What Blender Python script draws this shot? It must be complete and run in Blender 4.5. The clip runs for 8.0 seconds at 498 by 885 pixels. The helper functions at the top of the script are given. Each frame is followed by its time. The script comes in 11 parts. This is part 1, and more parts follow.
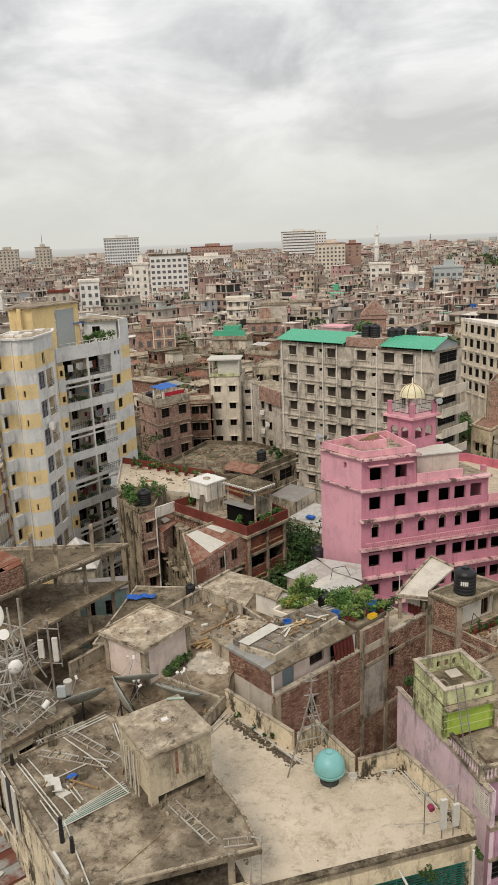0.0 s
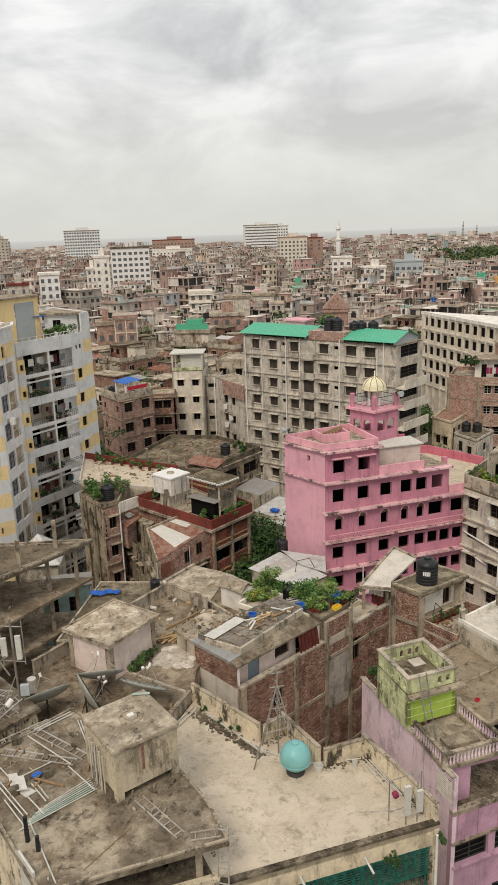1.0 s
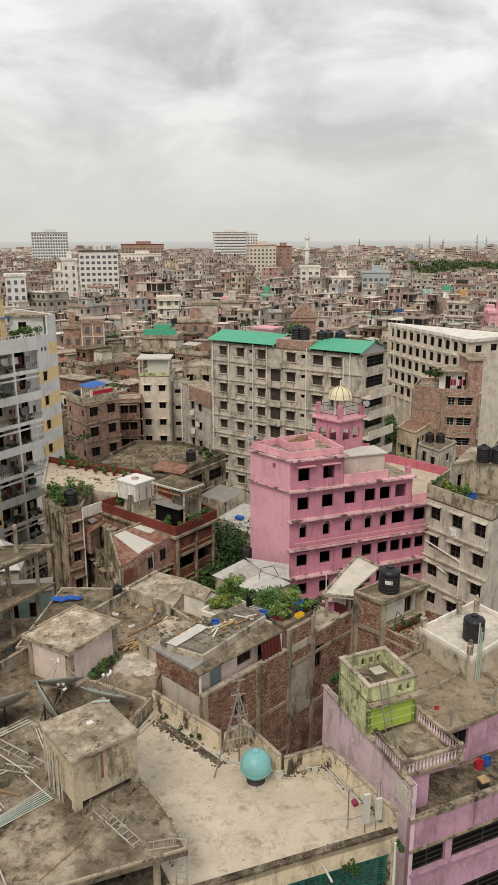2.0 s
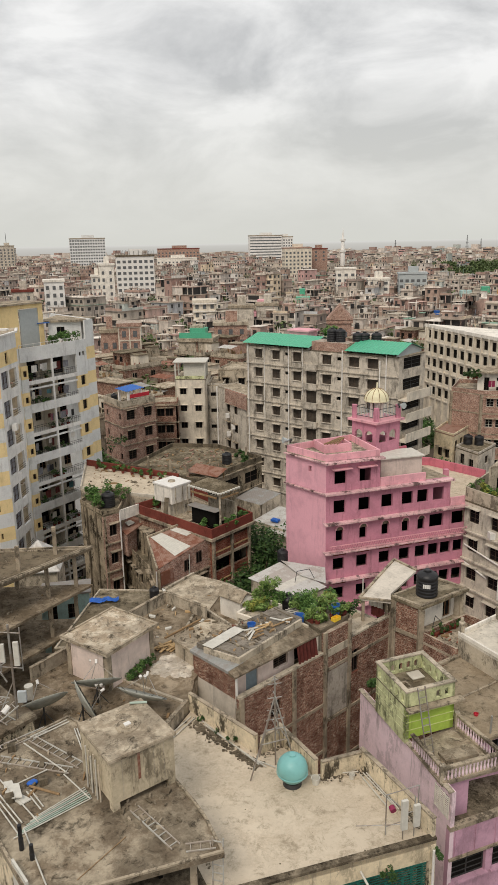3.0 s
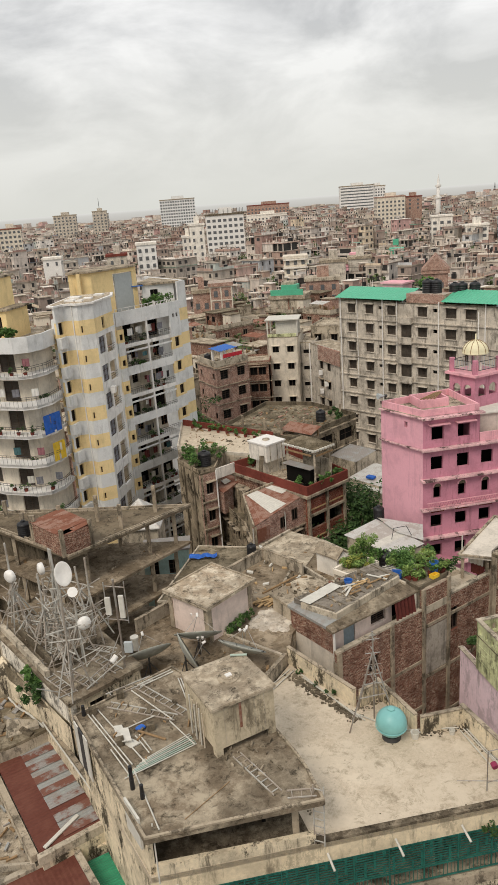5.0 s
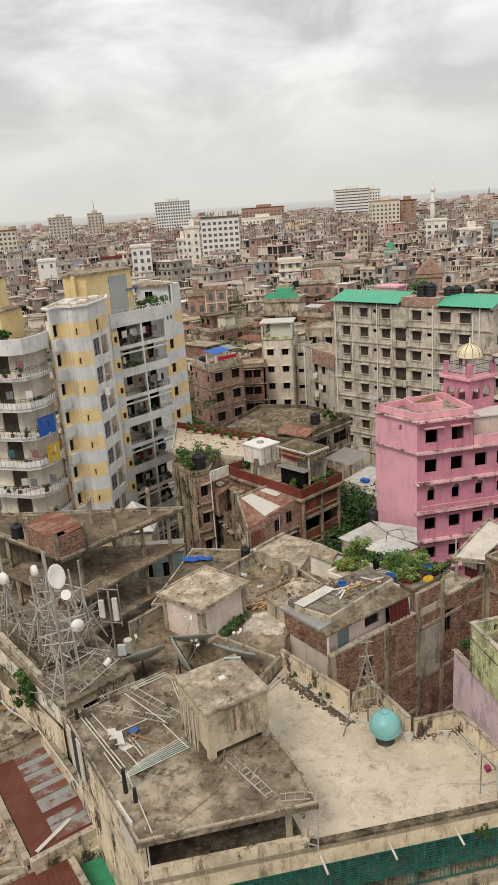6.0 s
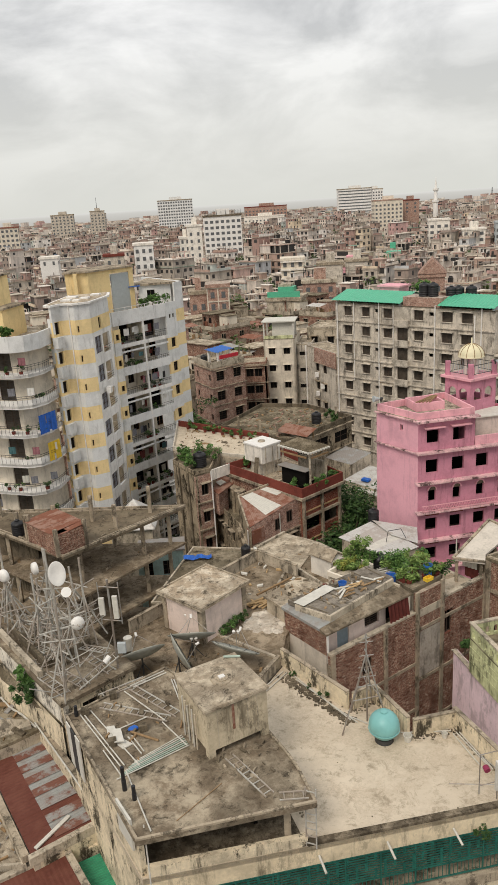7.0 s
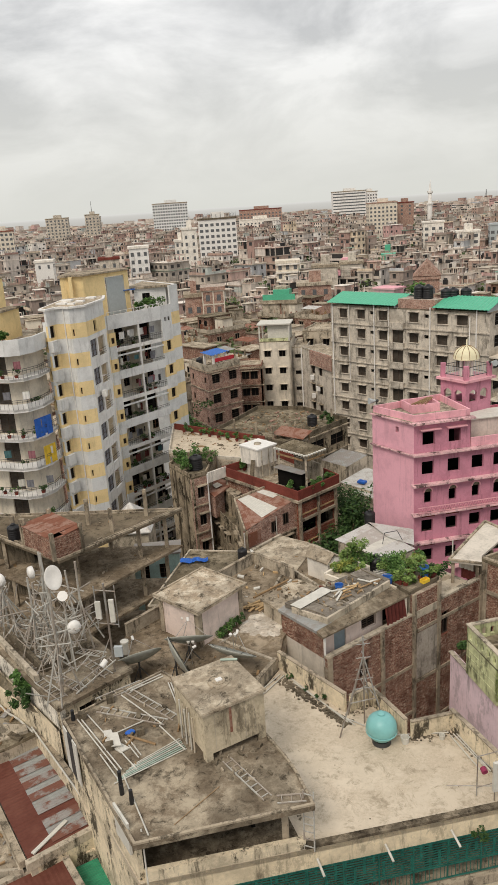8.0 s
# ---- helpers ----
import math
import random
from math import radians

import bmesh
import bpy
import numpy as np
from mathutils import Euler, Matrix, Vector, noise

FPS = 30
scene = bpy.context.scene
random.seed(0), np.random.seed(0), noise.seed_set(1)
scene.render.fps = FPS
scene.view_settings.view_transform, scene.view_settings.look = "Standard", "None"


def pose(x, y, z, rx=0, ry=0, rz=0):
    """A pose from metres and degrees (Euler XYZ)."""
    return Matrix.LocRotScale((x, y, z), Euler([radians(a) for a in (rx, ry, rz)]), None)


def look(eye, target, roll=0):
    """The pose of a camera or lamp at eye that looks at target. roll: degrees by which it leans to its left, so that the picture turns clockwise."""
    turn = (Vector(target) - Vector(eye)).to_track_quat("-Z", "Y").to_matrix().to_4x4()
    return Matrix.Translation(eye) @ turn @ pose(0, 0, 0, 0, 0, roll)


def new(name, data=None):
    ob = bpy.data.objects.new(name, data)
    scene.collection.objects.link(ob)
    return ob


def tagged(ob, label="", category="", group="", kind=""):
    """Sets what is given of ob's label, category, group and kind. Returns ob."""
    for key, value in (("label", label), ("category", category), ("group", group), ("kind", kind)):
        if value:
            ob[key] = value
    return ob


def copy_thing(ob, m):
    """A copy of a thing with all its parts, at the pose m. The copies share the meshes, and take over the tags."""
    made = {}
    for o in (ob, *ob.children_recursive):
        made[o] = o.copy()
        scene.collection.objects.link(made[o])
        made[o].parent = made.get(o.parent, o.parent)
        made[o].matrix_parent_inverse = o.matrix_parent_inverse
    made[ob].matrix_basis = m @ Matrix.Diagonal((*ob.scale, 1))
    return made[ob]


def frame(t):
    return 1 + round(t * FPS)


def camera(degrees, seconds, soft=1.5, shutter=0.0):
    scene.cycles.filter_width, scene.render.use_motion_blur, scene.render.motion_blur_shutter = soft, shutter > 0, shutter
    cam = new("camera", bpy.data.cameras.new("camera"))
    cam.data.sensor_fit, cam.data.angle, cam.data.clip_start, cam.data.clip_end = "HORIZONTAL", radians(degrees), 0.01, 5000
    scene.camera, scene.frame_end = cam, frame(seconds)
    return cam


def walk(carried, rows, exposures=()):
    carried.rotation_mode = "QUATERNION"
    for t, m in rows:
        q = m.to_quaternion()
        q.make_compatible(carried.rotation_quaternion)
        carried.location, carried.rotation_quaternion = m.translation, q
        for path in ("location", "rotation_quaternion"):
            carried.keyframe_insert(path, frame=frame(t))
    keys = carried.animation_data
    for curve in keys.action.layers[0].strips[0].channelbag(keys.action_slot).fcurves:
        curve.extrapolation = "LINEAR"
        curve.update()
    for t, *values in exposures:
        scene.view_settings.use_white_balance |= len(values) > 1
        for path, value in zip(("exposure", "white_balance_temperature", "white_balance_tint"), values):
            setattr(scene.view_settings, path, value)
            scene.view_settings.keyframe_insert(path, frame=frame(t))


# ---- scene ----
# camera: a slow turn on one spot, high over the roofs
cam = camera(37.09, 8.0, soft=0.85)
EYE = 44.0
ROWS = [
    (0.0, 74.900, 2.125, -0.596),
    (0.5, 74.438, 2.180, -1.310),
    (1.0, 74.320, 1.850, -3.420),
    (1.5, 74.745, 0.515, -5.461),
    (1.7, 74.790, 0.180, -5.722),
    (2.8, 75.015, 0.780, -4.262),
    (3.0, 75.058, 1.022, -3.060),
    (3.5, 74.918, 0.975, -1.614),
    (4.0, 72.195, 4.000, 3.325),
    (4.5, 72.040, 4.165, 3.662),
    (6.0, 72.294, 3.848, 3.208),
    (6.5, 72.119, 3.518, 3.405),
    (7.0, 72.211, 3.500, 3.407),
    (7.5, 72.306, 3.622, 3.241),
    (8.0, 72.394, 3.664, 3.028),
]
walk(cam, [(t, pose(0, 0, EYE, rx, ry, rz)) for t, rx, ry, rz in ROWS],
     exposures=((0.0, -0.04), (1.0, -0.04), (1.5, -0.09), (3.0, -0.09), (3.5, -0.06), (4.0, 0.0), (8.0, 0.0)))

# ---------------------------------------------------------------- world and sun: a bright overcast day
world = bpy.data.worlds.new("overcast_sky")
scene.world = world
world.use_nodes = True
wn, wl = world.node_tree.nodes, world.node_tree.links
wn.clear()
SUN_EL, SUN_AZ = 51.0, 205.0
sky = wn.new("ShaderNodeTexSky")
sky.sky_type, sky.sun_disc = "NISHITA", False
sky.sun_elevation, sky.sun_rotation = radians(SUN_EL), radians(SUN_AZ)
sky.dust_density, sky.air_density = 6.0, 1.5
coord = wn.new("ShaderNodeTexCoord")
split = wn.new("ShaderNodeSeparateXYZ")
wl.new(coord.outputs["Generated"], split.inputs[0])
stretch = wn.new("ShaderNodeVectorMath")
stretch.operation = "MULTIPLY_ADD"
wl.new(coord.outputs["Generated"], stretch.inputs[0])
stretch.inputs[1].default_value = (5.0, 3.2, 11.0)
stretch.inputs[2].default_value = (4.3, 1.7, 0.6)
clouds = wn.new("ShaderNodeTexNoise")
wl.new(stretch.outputs[0], clouds.inputs["Vector"])
clouds.inputs["Scale"].default_value, clouds.inputs["Detail"].default_value = 1.0, 7.0
clouds.inputs["Roughness"].default_value, clouds.inputs["Distortion"].default_value = 0.56, 0.35
cloud_ramp = wn.new("ShaderNodeValToRGB")
wl.new(clouds.outputs["Fac"], cloud_ramp.inputs[0])
cr = cloud_ramp.color_ramp
cr.elements[0].position, cr.elements[0].color = 0.37, (0.565, 0.57, 0.575, 1)
cr.elements[1].position, cr.elements[1].color = 0.62, (0.95, 0.945, 0.935, 1)
low_ramp = wn.new("ShaderNodeValToRGB")
wl.new(split.outputs[2], low_ramp.inputs[0])
lr = low_ramp.color_ramp
lr.elements[0].position, lr.elements[0].color = 0.0, (1, 1, 1, 1)
lr.elements[1].position, lr.elements[1].color = 0.20, (0, 0, 0, 1)
low_mix = wn.new("ShaderNodeMixRGB")
wl.new(low_ramp.outputs[0], low_mix.inputs[0])
wl.new(cloud_ramp.outputs[0], low_mix.inputs[1])
low_mix.inputs[2].default_value = (0.70, 0.70, 0.65, 1)
sky_dim = wn.new("ShaderNodeMixRGB")
sky_dim.blend_type = "MULTIPLY"
sky_dim.inputs[0].default_value = 1.0
wl.new(sky.outputs[0], sky_dim.inputs[1])
sky_dim.inputs[2].default_value = (0.1, 0.1, 0.1, 1)
veil = wn.new("ShaderNodeMixRGB")
veil.inputs[0].default_value = 0.93
wl.new(sky_dim.outputs[0], veil.inputs[1])
wl.new(low_mix.outputs[0], veil.inputs[2])
back = wn.new("ShaderNodeBackground")
back.inputs["Strength"].default_value = 1.08
wl.new(veil.outputs[0], back.inputs[0])
wout = wn.new("ShaderNodeOutputWorld")
wl.new(back.outputs[0], wout.inputs[0])

sun = new("sun", bpy.data.lights.new("sun", "SUN"))
sun.data.energy, sun.data.angle, sun.data.color = 1.75, radians(22), (1.0, 0.895, 0.765)
sun.matrix_world = look((-35, -100, 160), (20, 20, 0))

# ---------------------------------------------------------------- materials


def material(name, rough=0.9, metal=0.0, spec=0.06):
    m = bpy.data.materials.new(name)
    m.use_nodes = True
    b = m.node_tree.nodes["Principled BSDF"]
    b.inputs["Roughness"].default_value, b.inputs["Metallic"].default_value = rough, metal
    b.inputs["Specular IOR Level"].default_value = spec
    return m, m.node_tree.nodes, m.node_tree.links, b


def noise_node(nodes, links, vec, scale, detail=4.0, rough=0.6):
    n = nodes.new("ShaderNodeTexNoise")
    n.inputs["Scale"].default_value, n.inputs["Detail"].default_value = scale, detail
    n.inputs["Roughness"].default_value = rough
    if vec is not None:
        links.new(vec, n.inputs["Vector"])
    return n.outputs["Fac"]


def ramp_node(nodes, links, fac, stops, constant=False):
    r = nodes.new("ShaderNodeValToRGB")
    if fac is not None:
        links.new(fac, r.inputs[0])
    if constant:
        r.color_ramp.interpolation = "CONSTANT"
    els = r.color_ramp.elements
    while len(els) < len(stops):
        els.new(0.5)
    for e, (p, c) in zip(els, stops):
        e.position = p
        e.color = (*c, 1) if isinstance(c, tuple) else (c, c, c, 1)
    return r.outputs[0]


def mix_node(nodes, links, fac, a, b, blend="MIX"):
    n = nodes.new("ShaderNodeMixRGB")
    n.blend_type = blend
    for i, v in enumerate((fac, a, b)):
        if isinstance(v, (int, float)):
            n.inputs[i].default_value = v if i == 0 else (v, v, v, 1)
        elif isinstance(v, tuple):
            n.inputs[i].default_value = (*v, 1)
        else:
            links.new(v, n.inputs[i])
    return n.outputs[0]


def scaled(nodes, links, vec, s):
    n = nodes.new("ShaderNodeVectorMath")
    n.operation = "MULTIPLY"
    links.new(vec, n.inputs[0])
    n.inputs[1].default_value = s
    return n.outputs[0]


def bump_to(nodes, links, bsdf, height, strength, distance):
    n = nodes.new("ShaderNodeBump")
    n.inputs["Strength"].default_value, n.inputs["Distance"].default_value = strength, distance
    links.new(height, n.inputs["Height"])
    links.new(n.outputs[0], bsdf.inputs["Normal"])


def plaster(name, col, grime=(0.06, 0.055, 0.045), amount=0.5, streak=0.6, rough=0.92, mould=0.0, grain=1.0):
    """Painted or bare cement render with blotches, rain streaks, pitting and black mould."""
    grime = tuple(g * 0.38 for g in grime)
    col = tuple(min(0.88, c * 1.08) for c in col)
    m, N, L, b = material(name, rough)
    pos = N.new("ShaderNodeNewGeometry").outputs["Position"]
    blot = noise_node(N, L, pos, 0.55, 8, 0.7)
    fine = noise_node(N, L, pos, 6.0, 8, 0.75)
    run = noise_node(N, L, scaled(N, L, pos, (1.5, 1.5, 0.2)), 1.0, 9, 0.78)
    base = mix_node(N, L, ramp_node(N, L, fine, [(0.3, 0.0), (0.7, 1.0)]), tuple(c * (1 - 0.20 * grain) for c in col), tuple(min(1, c * (1 + 0.10 * grain)) for c in col))
    k1 = ramp_node(N, L, blot, [(0.45, 0.0), (0.62, amount)])
    k2 = ramp_node(N, L, run, [(0.535, 0.0), (0.63, streak)])
    base = mix_node(N, L, k1, base, tuple(0.5 * (g + c * 0.5) for g, c in zip(grime, col)))
    base = mix_node(N, L, k2, base, grime)
    if mould:
        spots = noise_node(N, L, scaled(N, L, pos, (1.0, 1.0, 0.5)), 0.9, 12, 0.8)
        base = mix_node(N, L, ramp_node(N, L, spots, [(0.52, 0.0), (0.575, mould)]), base, tuple(g * 0.7 for g in grime))
    L.new(base, b.inputs["Base Color"])
    bump_to(N, L, b, fine, 0.4, 0.03)
    return m


def wall_coords(N, L):
    """u along an upright wall, v up, from place and normal."""
    geo = N.new("ShaderNodeNewGeometry")
    cross = N.new("ShaderNodeVectorMath")
    cross.operation = "CROSS_PRODUCT"
    L.new(geo.outputs["True Normal"], cross.inputs[0])
    cross.inputs[1].default_value = (0, 0, 1)
    dot = N.new("ShaderNodeVectorMath")
    dot.operation = "DOT_PRODUCT"
    L.new(geo.outputs["Position"], dot.inputs[0])
    L.new(cross.outputs[0], dot.inputs[1])
    sep = N.new("ShaderNodeSeparateXYZ")
    L.new(geo.outputs["Position"], sep.inputs[0])
    com = N.new("ShaderNodeCombineXYZ")
    L.new(dot.outputs["Value"], com.inputs[0])
    L.new(sep.outputs[2], com.inputs[1])
    return com.outputs[0], geo.outputs["Position"]


def brickwork(name, col, col2, mortar=(0.30, 0.27, 0.23), streak=0.5, grime=(0.05, 0.045, 0.04)):
    m, N, L, b = material(name, 0.95)
    uv, pos = wall_coords(N, L)
    t = N.new("ShaderNodeTexBrick")
    L.new(uv, t.inputs["Vector"])
    t.inputs["Scale"].default_value = 1.0
    t.inputs["Brick Width"].default_value, t.inputs["Row Height"].default_value = 0.255, 0.085
    t.inputs["Mortar Size"].default_value, t.inputs["Bias"].default_value = 0.010, -0.1
    t.inputs["Color1"].default_value, t.inputs["Color2"].default_value = (*col, 1), (*col2, 1)
    t.inputs["Mortar"].default_value = (*mortar, 1)
    blot = noise_node(N, L, pos, 1.3, 6, 0.75)
    run = noise_node(N, L, scaled(N, L, pos, (1.5, 1.5, 0.2)), 0.9, 6, 0.7)
    spots = noise_node(N, L, scaled(N, L, uv, (3.2, 8.0, 1.0)), 1.3, 4, 0.6)
    lumps = noise_node(N, L, scaled(N, L, uv, (3.9, 10.0, 1.0)), 1.0, 3, 0.6)
    base = mix_node(N, L, ramp_node(N, L, lumps, [(0.40, 0.75), (0.50, 0.0)]), t.outputs["Color"], tuple(c * 0.32 for c in col))
    base = mix_node(N, L, ramp_node(N, L, spots, [(0.56, 0.0), (0.62, 0.85)]), base, tuple(min(1, c * 1.25) for c in mortar))
    base = mix_node(N, L, ramp_node(N, L, blot, [(0.44, 0.0), (0.66, 0.8)]), base, tuple(c * 0.38 for c in col))
    base = mix_node(N, L, ramp_node(N, L, run, [(0.5, 0.0), (0.75, streak)]), base, grime)
    L.new(base, b.inputs["Base Color"])
    bump_to(N, L, b, t.outputs["Fac"], -0.6, 0.02)
    return m


def roof_slab(name, col, dark=(0.05, 0.047, 0.04), pale=None, cover=0.5, scale=0.35):
    """A weathered concrete roof: algae, puddle marks, scuffed pale patches and grit."""
    m, N, L, b = material(name, 0.93)
    dark = tuple(c * 0.42 for c in dark)
    col = tuple(min(0.85, c * 1.1) for c in col)
    pos = N.new("ShaderNodeNewGeometry").outputs["Position"]
    big = noise_node(N, L, pos, scale, 10, 0.75)
    mid = noise_node(N, L, pos, scale * 3.7, 10, 0.78)
    far = noise_node(N, L, scaled(N, L, pos, (1, -1, 1)), scale * 2.1, 9, 0.72)
    grit = noise_node(N, L, pos, 9.0, 8, 0.8)
    warp = N.new("ShaderNodeTexNoise")
    warp.inputs["Scale"].default_value, warp.inputs["Detail"].default_value = 0.8, 5
    L.new(pos, warp.inputs["Vector"])
    bent = N.new("ShaderNodeVectorMath")
    bent.operation = "MULTIPLY_ADD"
    L.new(warp.outputs["Color"], bent.inputs[0])
    bent.inputs[1].default_value = (1.6, 1.6, 0.4)
    L.new(pos, bent.inputs[2])
    speck = noise_node(N, L, bent.outputs[0], 1.7, 12, 0.8)
    scuff = noise_node(N, L, bent.outputs[0], 0.75, 12, 0.76)
    base = mix_node(N, L, ramp_node(N, L, grit, [(0.32, 0.0), (0.68, 1.0)]), tuple(c * 0.74 for c in col), tuple(min(1, c * 1.15) for c in col))
    soft = tuple(0.6 * d + 0.4 * c for d, c in zip(dark, col))
    if pale:
        base = mix_node(N, L, ramp_node(N, L, far, [(0.46, 0.0), (0.56, 0.8)]), base, pale)
        base = mix_node(N, L, ramp_node(N, L, scuff, [(0.53, 0.0), (0.59, 0.75)]), base, pale)
    base = mix_node(N, L, ramp_node(N, L, big, [(0.42, 0.0), (0.56, min(1, cover * 1.25))]), base, soft)
    base = mix_node(N, L, ramp_node(N, L, speck, [(0.36, 0.85), (0.475, 0.0)]), base, dark)
    base = mix_node(N, L, ramp_node(N, L, mid, [(0.33, 0.85), (0.45, 0.0)]), base, dark)
    L.new(base, b.inputs["Base Color"])
    bump_to(N, L, b, speck, 0.4, 0.04)
    return m


def plain(name, col, rough=0.6, metal=0.0, vary=0.25, scale=3.0, spec=0.4):
    m, N, L, b = material(name, rough, metal, min(spec, 0.1) if rough > 0.65 else spec)
    pos = N.new("ShaderNodeNewGeometry").outputs["Position"]
    n = noise_node(N, L, pos, scale, 5, 0.65)
    base = mix_node(N, L, ramp_node(N, L, n, [(0.3, 0.0), (0.72, 1.0)]), tuple(c * (1 - vary) for c in col), tuple(min(1, c * (1 + vary * 0.6)) for c in col))
    L.new(base, b.inputs["Base Color"])
    return m


def rusty(name, col, rust=(0.16, 0.055, 0.03), amount=0.7, rough=0.6, metal=0.2):
    m, N, L, b = material(name, rough, metal)
    pos = N.new("ShaderNodeNewGeometry").outputs["Position"]
    n = noise_node(N, L, pos, 1.1, 7, 0.7)
    f = noise_node(N, L, pos, 7.0, 4, 0.7)
    base = mix_node(N, L, ramp_node(N, L, f, [(0.3, 0.0), (0.7, 1.0)]), tuple(c * 0.8 for c in col), col)
    rnd = N.new("ShaderNodeObjectInfo").outputs["Random"]
    shift = N.new("ShaderNodeMath")
    shift.operation = "MULTIPLY_ADD"
    L.new(rnd, shift.inputs[0])
    shift.inputs[1].default_value = 0.16
    L.new(n, shift.inputs[2])
    base = mix_node(N, L, ramp_node(N, L, shift.outputs[0], [(0.54, 0.0), (0.64, amount)]), base, rust)
    L.new(base, b.inputs["Base Color"])
    return m


def foliage(name, dark, light):
    m, N, L, b = material(name, 0.7, 0.0, 0.25)
    isl = N.new("ShaderNodeNewGeometry").outputs["Random Per Island"]
    L.new(ramp_node(N, L, isl, [(0.0, dark), (1.0, light)]), b.inputs["Base Color"])
    b.inputs["Subsurface Weight"].default_value = 0.0
    return m


def island_paint(name, stops, rough=0.93, grime=0.6, wear=0.3):
    """Many buildings in one mesh: each takes one paint of its own, streaked."""
    m, N, L, b = material(name, rough)
    geo = N.new("ShaderNodeNewGeometry")
    base = ramp_node(N, L, geo.outputs["Random Per Island"], stops, True)
    n = noise_node(N, L, scaled(N, L, geo.outputs["Position"], (1, 1, 0.3)), 0.5, 6, 0.75)
    f = noise_node(N, L, geo.outputs["Position"], wear, 3, 0.6)
    base = mix_node(N, L, ramp_node(N, L, n, [(0.45, 0.0), (0.7, grime)]), base, (0.07, 0.065, 0.055))
    base = mix_node(N, L, ramp_node(N, L, f, [(0.45, 0.0), (0.75, 0.35)]), base, (0.3, 0.28, 0.25))
    L.new(base, b.inputs["Base Color"])
    return m


